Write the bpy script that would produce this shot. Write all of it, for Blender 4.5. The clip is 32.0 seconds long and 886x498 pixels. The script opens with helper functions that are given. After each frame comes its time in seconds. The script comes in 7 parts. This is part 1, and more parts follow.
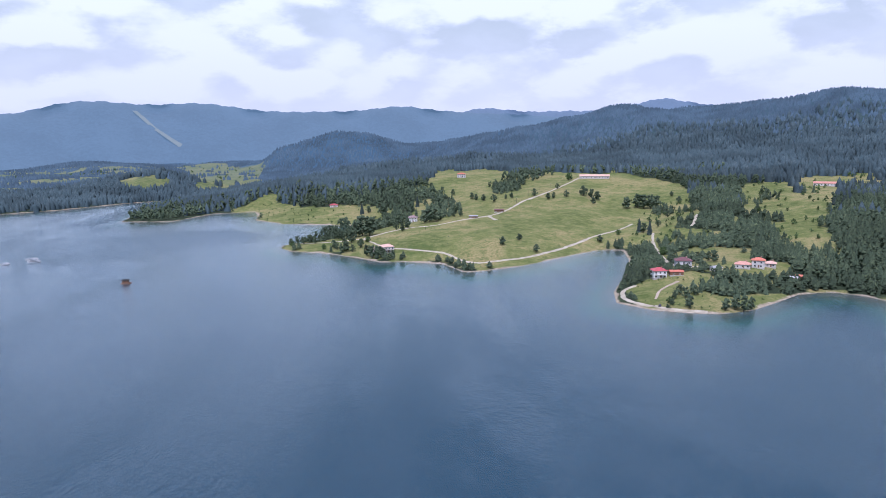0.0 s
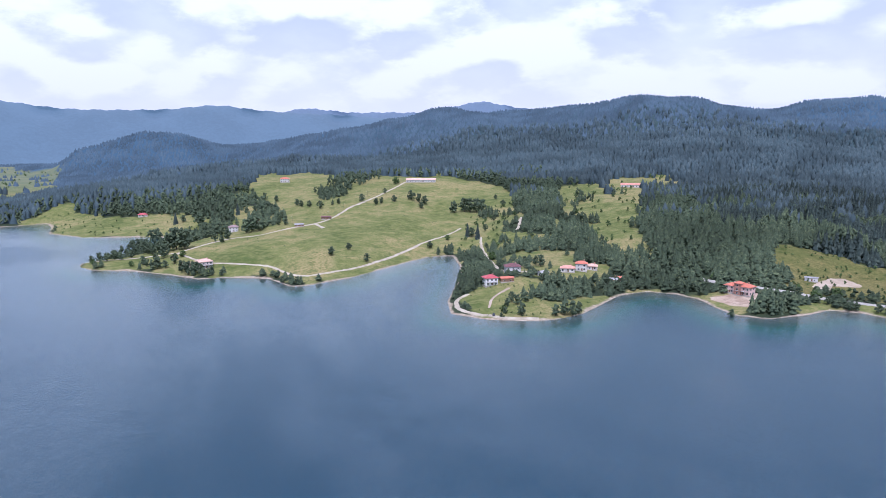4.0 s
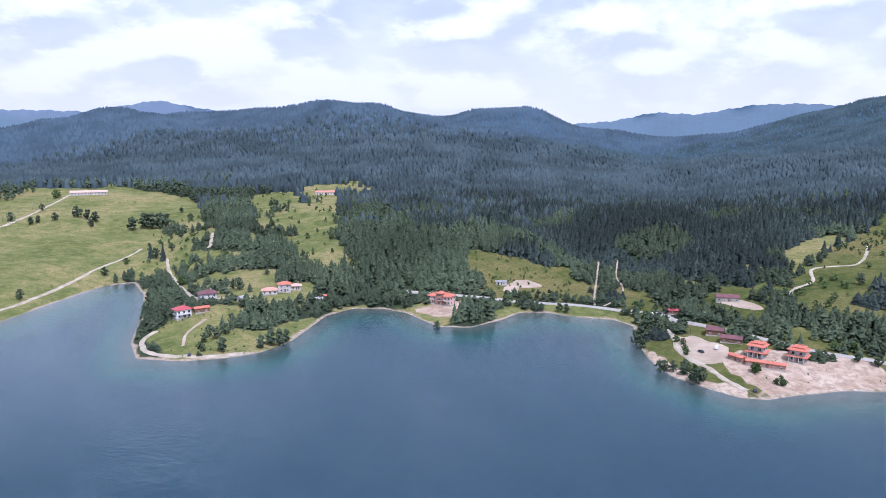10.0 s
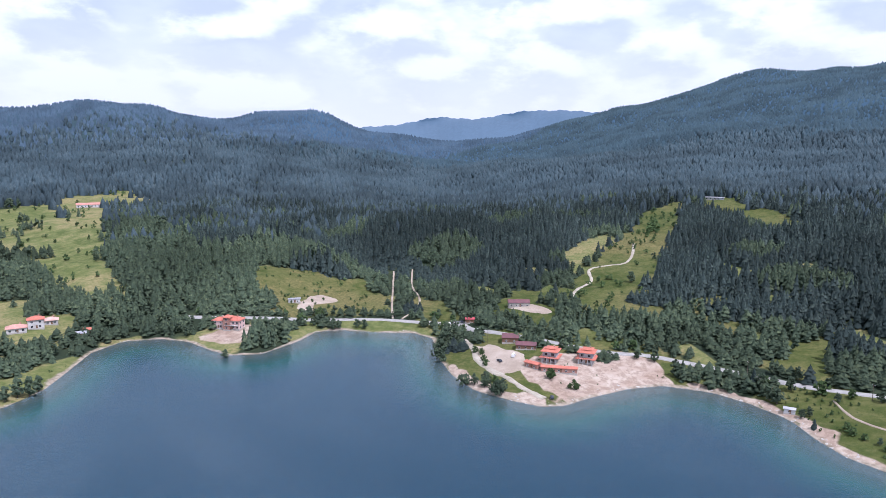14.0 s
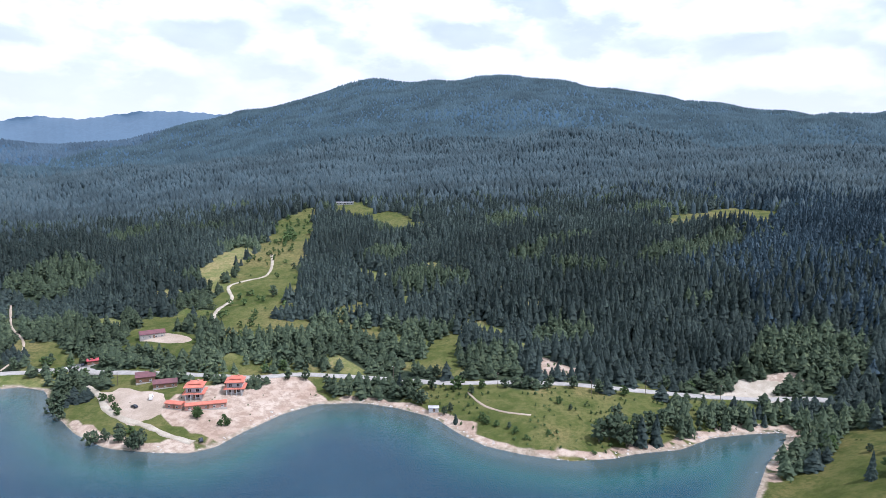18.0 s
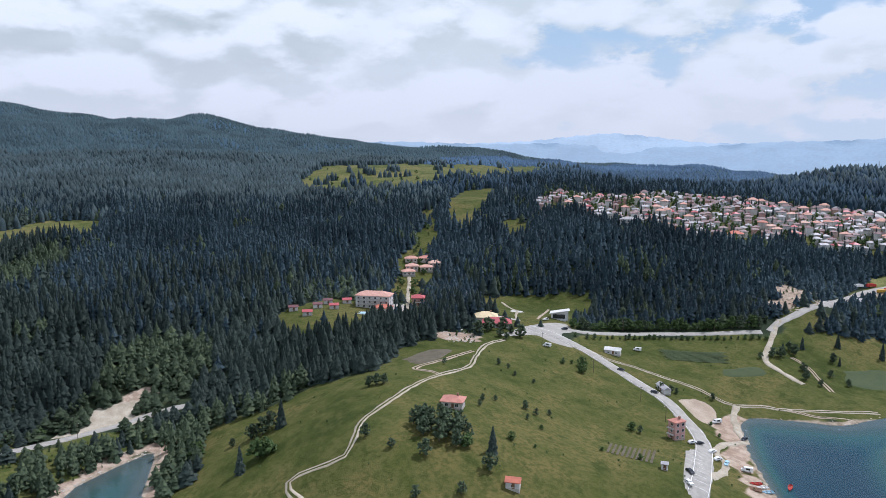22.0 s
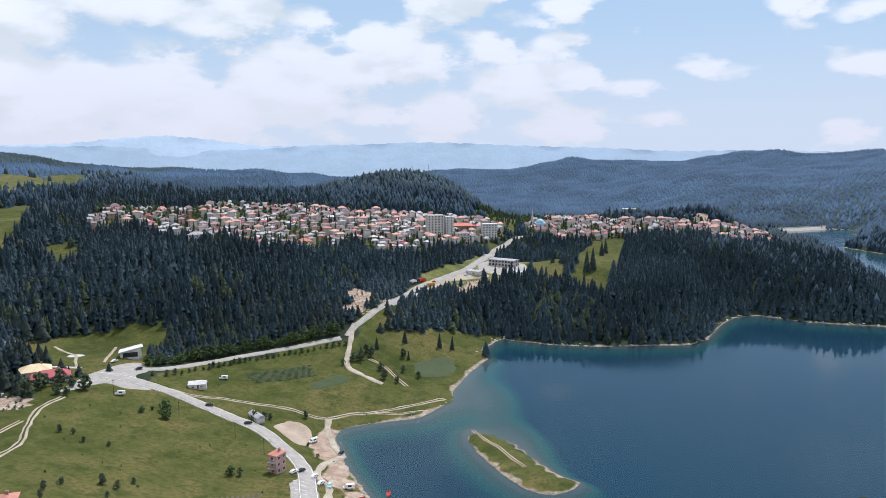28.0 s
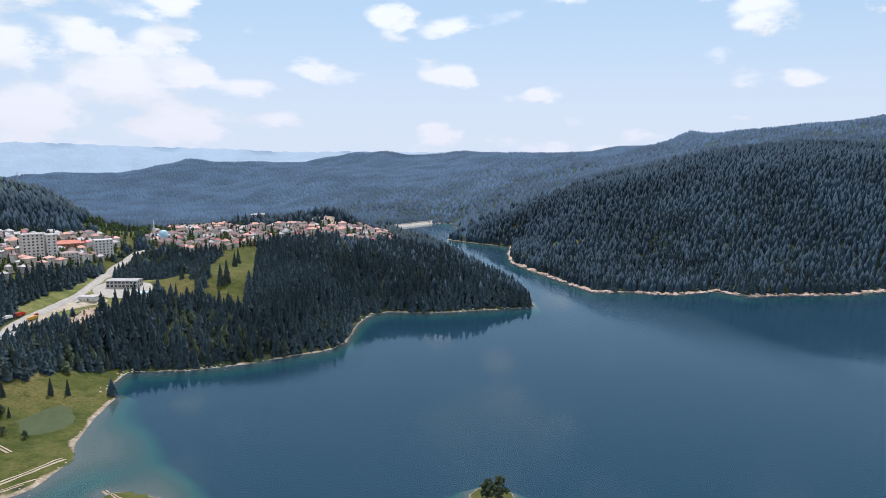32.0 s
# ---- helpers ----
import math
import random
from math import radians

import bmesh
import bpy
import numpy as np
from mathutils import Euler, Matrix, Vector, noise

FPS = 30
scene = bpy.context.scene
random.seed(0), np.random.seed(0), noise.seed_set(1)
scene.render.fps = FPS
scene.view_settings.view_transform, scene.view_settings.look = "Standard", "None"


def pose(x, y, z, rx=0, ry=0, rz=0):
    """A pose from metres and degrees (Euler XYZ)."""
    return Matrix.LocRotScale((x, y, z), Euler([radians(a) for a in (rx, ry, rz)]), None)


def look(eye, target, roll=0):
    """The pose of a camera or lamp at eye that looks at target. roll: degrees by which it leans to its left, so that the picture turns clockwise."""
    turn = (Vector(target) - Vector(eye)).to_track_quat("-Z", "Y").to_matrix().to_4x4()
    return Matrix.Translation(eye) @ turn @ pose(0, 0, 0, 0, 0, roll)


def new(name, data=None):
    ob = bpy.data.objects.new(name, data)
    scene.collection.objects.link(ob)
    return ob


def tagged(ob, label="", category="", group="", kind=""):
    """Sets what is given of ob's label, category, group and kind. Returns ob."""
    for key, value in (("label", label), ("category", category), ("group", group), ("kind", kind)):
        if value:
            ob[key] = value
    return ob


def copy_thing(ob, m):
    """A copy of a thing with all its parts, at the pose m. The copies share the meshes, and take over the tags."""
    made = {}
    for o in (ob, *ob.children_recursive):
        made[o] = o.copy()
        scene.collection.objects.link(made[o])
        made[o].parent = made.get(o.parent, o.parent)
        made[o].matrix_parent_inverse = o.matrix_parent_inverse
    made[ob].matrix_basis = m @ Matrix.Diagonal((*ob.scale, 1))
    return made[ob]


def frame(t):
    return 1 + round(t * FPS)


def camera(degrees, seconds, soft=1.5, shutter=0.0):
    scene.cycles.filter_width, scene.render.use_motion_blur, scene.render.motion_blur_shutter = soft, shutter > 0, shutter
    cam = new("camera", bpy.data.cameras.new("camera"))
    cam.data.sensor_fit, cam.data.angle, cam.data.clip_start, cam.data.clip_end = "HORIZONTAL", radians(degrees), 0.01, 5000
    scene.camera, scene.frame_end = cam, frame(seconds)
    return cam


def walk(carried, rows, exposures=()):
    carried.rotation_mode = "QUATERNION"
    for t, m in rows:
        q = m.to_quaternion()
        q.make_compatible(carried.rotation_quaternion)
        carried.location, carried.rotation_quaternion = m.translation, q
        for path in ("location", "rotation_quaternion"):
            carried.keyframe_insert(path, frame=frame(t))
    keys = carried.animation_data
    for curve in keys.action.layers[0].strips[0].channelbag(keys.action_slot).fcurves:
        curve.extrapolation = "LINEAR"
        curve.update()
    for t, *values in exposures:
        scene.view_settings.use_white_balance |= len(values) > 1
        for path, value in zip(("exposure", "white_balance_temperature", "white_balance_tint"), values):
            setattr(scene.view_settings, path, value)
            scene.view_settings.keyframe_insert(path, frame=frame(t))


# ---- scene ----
cam = camera(64.07, 32.0, soft=0.5)
PATH = [
    (0, (-0.00, 0.00, 115.00), (-0.00, 98.81, 99.62), -0.67),
    (0.5, (-0.02, 3.28, 115.43), (2.84, 102.04, 100.04), -0.66),
    (1, (-0.01, 6.46, 115.95), (5.74, 105.10, 100.54), -0.60),
    (1.5, (0.01, 9.47, 116.58), (8.63, 107.90, 101.18), -0.64),
    (2, (0.02, 12.47, 117.33), (11.56, 110.60, 101.89), -0.61),
    (2.5, (-0.06, 15.45, 117.98), (14.59, 113.15, 102.50), -0.54),
    (3, (-0.14, 18.54, 118.65), (17.63, 115.72, 103.13), -0.48),
    (3.5, (0.15, 21.69, 119.28), (21.01, 118.25, 103.74), -0.45),
    (5.5, (1.83, 33.95, 122.04), (35.64, 126.75, 106.41), -0.33),
    (6, (2.39, 36.91, 122.64), (39.48, 128.44, 106.98), -0.30),
    (6.5, (3.10, 39.85, 123.26), (43.44, 130.00, 107.61), -0.25),
    (7, (3.95, 42.83, 123.94), (47.48, 131.49, 108.28), -0.24),
    (7.5, (4.94, 45.68, 124.66), (51.61, 132.73, 109.01), -0.20),
    (8, (5.92, 48.57, 125.22), (55.68, 133.89, 109.60), -0.18),
    (8.5, (6.97, 51.38, 125.90), (59.82, 134.82, 110.29), -0.15),
    (9, (8.21, 53.95, 126.68), (64.07, 135.42, 111.07), -0.09),
    (9.5, (9.60, 56.65, 127.31), (68.48, 135.97, 111.74), -0.07),
    (10, (11.01, 59.24, 127.86), (72.84, 136.29, 112.35), -0.02),
    (10.5, (12.63, 61.72, 128.56), (77.30, 136.40, 113.08), -0.02),
    (11, (14.36, 64.19, 129.26), (81.79, 136.41, 113.79), 0.02),
    (11.5, (16.22, 66.50, 129.90), (86.29, 136.16, 114.49), 0.07),
    (12, (18.19, 68.78, 130.31), (90.82, 135.78, 114.95), 0.09),
    (12.5, (20.36, 71.15, 130.68), (95.45, 135.39, 115.38), 0.14),
    (13, (22.60, 73.18, 131.21), (99.97, 134.68, 115.96), 0.16),
    (13.5, (24.95, 75.05, 131.96), (104.49, 133.73, 116.74), 0.14),
    (14, (27.25, 76.81, 132.79), (108.89, 132.54, 117.64), 0.09),
    (14.5, (29.57, 78.63, 133.66), (113.24, 131.26, 118.51), 0.05),
    (16.5, (37.37, 85.30, 137.51), (128.38, 123.92, 122.45), 0.22),
    (17, (39.61, 86.39, 138.13), (132.93, 119.09, 123.20), 0.30),
    (17.5, (42.04, 87.02, 138.64), (138.40, 109.28, 123.83), 0.32),
    (18, (44.74, 87.86, 139.20), (143.28, 96.46, 124.51), 0.30),
    (18.5, (47.79, 88.93, 139.82), (146.53, 82.63, 125.26), 0.26),
    (19, (51.09, 90.09, 140.30), (147.88, 69.54, 125.88), 0.23),
    (19.5, (53.94, 90.80, 140.85), (147.69, 59.09, 126.51), 0.24),
    (20, (56.42, 91.02, 141.51), (145.89, 48.69, 127.25), 0.18),
    (20.5, (58.93, 91.00, 142.33), (142.79, 38.42, 128.11), 0.11),
    (21, (61.20, 91.22, 143.30), (138.14, 28.94, 129.12), 0.15),
    (21.5, (63.76, 91.27, 144.23), (135.13, 22.67, 130.10), 0.17),
    (22, (65.96, 90.78, 144.83), (133.34, 18.25, 130.78), 0.11),
    (22.5, (68.09, 89.63, 145.19), (131.41, 13.50, 131.23), 0.06),
    (23, (70.25, 88.34, 145.65), (129.32, 8.87, 131.74), 0.08),
    (23.5, (72.15, 86.92, 146.24), (127.15, 4.57, 132.33), 0.04),
    (24, (73.85, 85.46, 146.91), (124.57, 0.41, 133.01), 0.00),
    (24.5, (75.52, 84.15, 147.61), (121.12, -3.77, 133.76), -0.03),
    (25, (77.04, 82.77, 148.16), (117.36, -7.71, 134.41), 0.01),
    (25.5, (78.23, 80.90, 148.83), (113.69, -11.59, 135.10), 0.03),
    (27.5, (83.14, 73.05, 152.05), (101.69, -24.25, 138.32), 0.03),
    (28, (84.48, 71.10, 153.15), (98.79, -26.91, 139.37), 0.01),
    (28.5, (85.40, 69.05, 154.36), (95.48, -29.47, 140.48), 0.05),
    (29, (86.03, 66.75, 155.45), (89.31, -32.22, 141.50), 0.08),
    (29.5, (86.72, 64.20, 156.23), (82.38, -34.74, 142.33), 0.07),
    (30, (87.21, 61.69, 156.89), (76.27, -36.74, 143.02), 0.06),
    (30.5, (87.65, 59.29, 157.61), (70.05, -38.17, 143.77), 0.03),
    (31, (88.01, 56.83, 158.28), (63.77, -39.20, 144.49), -0.00),
    (31.5, (88.56, 54.36, 158.94), (57.76, -39.78, 145.20), 0.06),
    (32, (88.90, 51.67, 159.65), (52.61, -40.49, 145.90), 0.06),
]
walk(cam, [(t, look(eye, target, roll)) for t, eye, target, roll in PATH], [(0, 0.03, 5400, 29), (3, 0.14, 5400, 30), (7, 0.22, 5430, 30), (14, 0.25, 5500, 28), (17, 0.33, 5550, 25), (18, 0.38, 5580, 23), (19, 0.48, 5650, 22), (20, 0.27, 5720, 20), (21, 0.02, 5700, 20), (23, -0.14, 5850, 19), (27, -0.03, 5950, 19), (32, 0.12, 6150, 19)])

# ---- light ----
SUN_AZIMUTH, SUN_HEIGHT = radians(195), radians(58)
TO_SUN = Vector((math.sin(SUN_AZIMUTH) * math.cos(SUN_HEIGHT), math.cos(SUN_AZIMUTH) * math.cos(SUN_HEIGHT), math.sin(SUN_HEIGHT)))
sun = new("sun", bpy.data.lights.new("sun", "SUN"))
sun.data.energy, sun.data.angle, sun.data.color = 4.2, radians(0.6), (1.0, 0.955, 0.88)
sun.matrix_world = look(TO_SUN * 900, (0, 0, 0))


class Nodes:
    """Short hand for building a node tree."""

    def __init__(self, tree):
        self.tree = tree
        tree.nodes.clear()

    def add(self, kind):
        return self.tree.nodes.new(kind)

    def put(self, node, **inputs):
        for key, value in inputs.items():
            spot = node.inputs[int(key[1:])] if key[0] == "i" and key[1:].isdigit() else node.inputs[key.replace("_", " ")]
            if isinstance(value, bpy.types.NodeSocket):
                self.tree.links.new(value, spot)
            else:
                spot.default_value = value
        return node

    def math(self, operation, a, b=0.0, c=0.0, clamp=False):
        node = self.add("ShaderNodeMath")
        node.operation, node.use_clamp = operation, clamp
        return self.put(node, i0=a, i1=b, i2=c).outputs[0]

    def noise(self, vector, scale, detail=4.0, rough=0.55, warp=0.0):
        node = self.put(self.add("ShaderNodeTexNoise"), Scale=scale, Detail=detail, Roughness=rough, Distortion=warp)
        if vector is not None:
            self.put(node, Vector=vector)
        return node.outputs["Fac"]

    def ramp(self, value, *stops):
        node = self.put(self.add("ShaderNodeValToRGB"), Fac=value)
        while len(node.color_ramp.elements) < len(stops):
            node.color_ramp.elements.new(0.5)
        for spot, (at, colour) in zip(node.color_ramp.elements, stops):
            spot.position, spot.color = at, (*colour, 1.0) if len(colour) == 3 else colour
        return node.outputs["Color"]

    def span(self, value, low, high, to_low=0.0, to_high=1.0):
        node = self.add("ShaderNodeMapRange")
        node.interpolation_type = "SMOOTHSTEP"
        return self.put(node, i0=value, i1=low, i2=high, i3=to_low, i4=to_high).outputs[0]

    def blend(self, fac, a, b, kind="MIX"):
        node = self.add("ShaderNodeMix")
        node.data_type, node.blend_type = "RGBA", kind
        a, b = [v if isinstance(v, bpy.types.NodeSocket) else (*v, 1.0) for v in (a, b)]
        return self.put(node, i0=fac, i6=a, i7=b).outputs[2]


world = bpy.data.worlds.new("sky")
scene.world, world.use_nodes = world, True
n = Nodes(world.node_tree)
sky = n.add("ShaderNodeTexSky")
sky.sky_type, sky.sun_disc, sky.sun_elevation, sky.sun_rotation = "NISHITA", False, SUN_HEIGHT, SUN_AZIMUTH
sky.air_density, sky.dust_density, sky.altitude = 1.0, 2.2, 1200
way = n.add("ShaderNodeTexCoord").outputs["Generated"]
split = n.put(n.add("ShaderNodeSeparateXYZ"), Vector=way)
wx, wy, wz = split.outputs


def heaped(lift):
    """Thickness of the cloud, looked up a little higher when lifted."""
    spot = n.put(n.add("ShaderNodeCombineXYZ"), X=wx, Y=wy, Z=n.math("MULTIPLY_ADD", wz, 2.2, lift)).outputs[0]
    wide, lumps, curls = n.noise(spot, 3.2, 3.0, 0.5, 0.1), n.noise(spot, 8.0, 4.5, 0.5, 0.1), n.noise(spot, 34.0, 5.0, 0.62)
    puffs = n.add("ShaderNodeTexVoronoi")
    puffs.feature = "SMOOTH_F1"
    warped = n.put(n.add("ShaderNodeVectorMath"), i0=spot, i1=n.put(n.add("ShaderNodeCombineXYZ"), X=n.math("MULTIPLY", curls, 0.05), Y=n.math("MULTIPLY", lumps, 0.10), Z=n.math("MULTIPLY", curls, 0.04)).outputs[0]).outputs[0]
    n.put(puffs, Vector=warped, Scale=10.5, Smoothness=0.3)
    round_tops = n.math("MULTIPLY_ADD", puffs.outputs["Distance"], -0.22, 0.095)
    return n.math("ADD", n.math("ADD", n.math("ADD", n.math("MULTIPLY", wide, 0.46), n.math("MULTIPLY", lumps, 0.42)), n.math("MULTIPLY", curls, 0.085)), round_tops)


# thick cover in the north and east, broken heaps in the south, clear sky in the south-west
cover = n.span(n.math("ADD", n.math("MULTIPLY", wy, 0.75), n.math("MULTIPLY", wx, 0.45)), -1.0, 0.15, 0.0, 0.32)
here, higher = heaped(0.0), heaped(0.08)
body = n.math("ADD", here, cover)
cloud = n.span(body, 0.512, 0.578)
crown = n.span(n.math("SUBTRACT", here, higher), -0.085, 0.075)
thick = n.span(body, 0.60, 0.82)
cloud_colour = n.blend(crown, n.blend(thick, (0.77, 0.870, 0.858), (0.63, 0.73, 0.715)), n.blend(thick, (0.97, 1.05, 1.07), (1.04, 1.12, 1.13)))
haze = n.span(wz, 0.0, 0.20, 0.84, 0.0)
blue = n.blend(1.0, sky.outputs["Color"], (0.115, 0.115, 0.115), "MULTIPLY")
blue = n.blend(n.span(wz, 0.0, 0.5, 0.85, 0.6), blue, (0.54, 0.76, 0.90))
above = n.blend(cloud, blue, cloud_colour)
whole = n.blend(haze, above, n.blend(cloud, (0.74, 0.84, 0.91), (0.84, 0.88, 0.91)))
n.put(n.add("ShaderNodeOutputWorld"), Surface=n.put(n.add("ShaderNodeBackground"), Color=whole, Strength=0.88).outputs[0])

# ---- materials ----
def shader(name):
    m = bpy.data.materials.new(name)
    m.use_nodes = True
    k = Nodes(m.node_tree)
    skin = k.add("ShaderNodeBsdfPrincipled")
    k.put(k.add("ShaderNodeOutputMaterial"), Surface=skin.outputs[0])
    place = k.add("ShaderNodeNewGeometry").outputs["Position"]
    return m, k, skin, place


def relief_of(k, skin, height, strength, depth):
    k.put(skin, Normal=k.put(k.add("ShaderNodeBump"), Height=height, Strength=strength, Distance=depth).outputs[0])


def plain(name, light, dark, grain=1.5, rough=0.8, metal=0.0, bump=0.02, by_object=0.0, courses=0.0):
    """A surface of two near tones, in large stains and fine grain."""
    m, k, skin, place = shader(name)
    fine, wide = k.noise(place, grain * 6), k.noise(place, grain * 0.35, 3.0)
    mix = k.span(k.math("ADD", k.math("MULTIPLY", fine, 0.45), k.math("MULTIPLY", wide, 0.55)), 0.36, 0.66)
    colour = k.blend(mix, dark, light)
    if by_object:
        chance = k.add("ShaderNodeObjectInfo").outputs["Random"]
        colour = k.put(k.add("ShaderNodeHueSaturation"), Color=colour, Hue=k.math("MULTIPLY_ADD", chance, 0.02, 0.49), Saturation=k.math("MULTIPLY_ADD", chance, -0.35, 1.1),
                       Value=k.math("MULTIPLY_ADD", chance, by_object, 1.0 - by_object / 2)).outputs[0]
    k.put(skin, Base_Color=colour, Roughness=rough, Metallic=metal)
    height = fine
    if courses:
        pz = k.put(k.add("ShaderNodeSeparateXYZ"), Vector=place).outputs[2]
        height = k.math("ADD", fine, k.math("MULTIPLY", k.math("FRACT", k.math("DIVIDE", pz, courses)), 1.2))
    relief_of(k, skin, height, 0.5, bump)
    return m


def foliage(name, dark, light, tip, twigs=True):
    m, k, skin, place = shader(name)
    chance = k.add("ShaderNodeNewGeometry").outputs["Random Per Island"]
    tone = k.ramp(chance, (0.0, dark), (0.6, light), (0.97, tip))
    patch = k.span(k.noise(place, 0.011, 3.0), 0.35, 0.65, 0.66, 1.3)
    tone = k.blend(1.0, tone, k.put(k.add("ShaderNodeCombineXYZ"), X=patch, Y=patch, Z=patch).outputs[0], "MULTIPLY")
    k.put(skin, Base_Color=k.blend(k.span(k.noise(place, 0.8, 7.0, 0.75), 0.38, 0.62, 0.0, 0.75), tone, dark), Roughness=0.75)
    skin.inputs["Specular IOR Level"].default_value = 0.06
    if twigs:
        relief_of(k, skin, k.noise(place, 1.8, 6.0, 0.7), 0.8, 0.6)
    return m


SPRUCE = foliage("spruce_needles", (0.030, 0.045, 0.041), (0.049, 0.066, 0.058), (0.069, 0.090, 0.072))
# blue haze of the southern view is put into this needle colour
SPRUCE_SOUTH = foliage("hazed_south_spruce", (0.027, 0.047, 0.060), (0.042, 0.067, 0.082), (0.060, 0.088, 0.098))
PINE = foliage("pine_needles", (0.045, 0.065, 0.041), (0.073, 0.099, 0.058), (0.105, 0.132, 0.070))
BROAD = foliage("broad_leaves", (0.042, 0.070, 0.026), (0.070, 0.108, 0.040), (0.105, 0.145, 0.056))
# farther woods: distance haze is put into the needle colours
MID_WOOD = foliage("hazed_hill_spruce", (0.041, 0.063, 0.071), (0.050, 0.073, 0.082), (0.062, 0.085, 0.091), False)
HAZE_WOOD = foliage("hazed_spruce", (0.050, 0.092, 0.152), (0.054, 0.097, 0.158), (0.057, 0.102, 0.164), False)
MIDDLE_WOOD = foliage("hazed_middle_spruce", (0.035, 0.053, 0.058), (0.052, 0.074, 0.081), (0.068, 0.092, 0.095))
RIDGE_WOOD = foliage("hazed_ridge_spruce", (0.036, 0.067, 0.107), (0.040, 0.071, 0.112), (0.043, 0.076, 0.116), False)
FAR_WOOD = foliage("hazed_distant_spruce", (0.050, 0.079, 0.107), (0.054, 0.085, 0.113), (0.060, 0.092, 0.120), False)
# backlit shade and haze are put into this needle colour
HILL_WOOD = foliage("shade_tinted_spruce", (0.025, 0.046, 0.068), (0.029, 0.052, 0.075), (0.036, 0.060, 0.082), False)
EAST_WOOD = foliage("hazed_slope_spruce", (0.036, 0.061, 0.073), (0.044, 0.071, 0.084), (0.052, 0.083, 0.093), False)
BARK = plain("bark", (0.13, 0.10, 0.075), (0.07, 0.055, 0.04), 4, 0.9)

# ground: meadow, needle-strewn forest floor, bare sand, lake bed
m, k, skin, place = shader("ground")
px, py, pz = k.put(k.add("ShaderNodeSeparateXYZ"), Vector=place).outputs


def zone(name):
    node = k.add("ShaderNodeAttribute")
    node.attribute_name = name
    return node.outputs["Fac"]


open_land = zone("meadow")
bare = zone("bare")
n1, n2, n3, n4 = k.noise(place, 0.012, 4.0), k.noise(place, 0.06, 5.0), k.noise(place, 0.5, 4.0), k.noise(place, 0.004, 3.0)
grass = k.ramp(k.math("ADD", k.math("MULTIPLY", n1, 0.6), k.math("MULTIPLY", n2, 0.4)), (0.40, (0.060, 0.084, 0.026)), (0.47, (0.110, 0.128, 0.048)), (0.53, (0.158, 0.158, 0.074)), (0.59, (0.225, 0.19, 0.105)))
grass = k.blend(k.span(n3, 0.40, 0.62, 0.0, 0.65), grass, (0.075, 0.098, 0.034))
grass = k.blend(k.span(k.noise(place, 0.16, 6.0, 0.65), 0.44, 0.64, 0.0, 0.4), grass, (0.20, 0.185, 0.10))
grass = k.blend(k.span(k.noise(place, 0.09, 6.0, 0.7), 0.52, 0.66, 0.0, 0.75), grass, (0.058, 0.086, 0.028))
# distance haze is blended into the grass and floor colours
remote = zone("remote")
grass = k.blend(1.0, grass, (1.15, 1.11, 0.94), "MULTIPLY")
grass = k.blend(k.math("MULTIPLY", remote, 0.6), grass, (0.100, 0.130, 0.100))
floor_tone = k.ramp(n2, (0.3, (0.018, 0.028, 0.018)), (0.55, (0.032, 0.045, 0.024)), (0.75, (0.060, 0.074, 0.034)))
# zone where the grass colour is multiplied down to about half
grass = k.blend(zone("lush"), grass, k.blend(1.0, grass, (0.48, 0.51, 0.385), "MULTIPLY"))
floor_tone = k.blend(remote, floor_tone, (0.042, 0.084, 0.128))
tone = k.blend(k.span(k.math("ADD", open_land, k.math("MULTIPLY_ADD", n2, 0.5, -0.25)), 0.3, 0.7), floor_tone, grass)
sand = k.ramp(k.noise(place, 0.35, 6.0), (0.3, (0.17, 0.135, 0.095)), (0.5, (0.28, 0.23, 0.17)), (0.7, (0.40, 0.34, 0.27)))
rosy = k.blend(k.span(n2, 0.35, 0.65), (0.33, 0.245, 0.185), (0.44, 0.365, 0.29))
rosy = k.blend(k.span(k.noise(place, 0.22, 6.0, 0.7), 0.42, 0.6, 0.0, 0.7), rosy, (0.23, 0.165, 0.12))
tone = k.blend(k.span(k.math("ADD", bare, k.math("MULTIPLY_ADD", n2, 0.5, -0.25)), 0.35, 0.6), tone, rosy)
strand = k.math("ADD", pz, k.math("ADD", k.math("ADD", k.math("MULTIPLY_ADD", n2, 1.2, -0.6), k.math("MULTIPLY_ADD", k.noise(place, 0.03, 2.0), 2.4, -1.0)), k.math("MULTIPLY_ADD", n3, 0.5, -0.25)))
tone = k.blend(k.span(strand, 0.35, 0.85, 1.0, 0.0), tone, sand)
# bed colour darkens with depth in place of light lost in the water
bed = k.ramp(k.span(pz, 0.0, -9.0), (0.0, (0.24, 0.20, 0.12)), (0.10, (0.12, 0.15, 0.08)), (0.3, (0.045, 0.160, 0.090)), (0.65, (0.010, 0.080, 0.070)), (1.0, (0.003, 0.028, 0.052)))
tone = k.blend(k.span(pz, -0.25, 0.02, 1.0, 0.0), tone, bed)
k.put(skin, Base_Color=tone, Roughness=0.95)
skin.inputs["Specular IOR Level"].default_value = 0.1
relief_of(k, skin, k.math("MULTIPLY", k.math("ADD", n3, k.noise(place, 2.5)), k.span(pz, -0.6, 0.3)), 0.6, 0.5)
GROUND = m

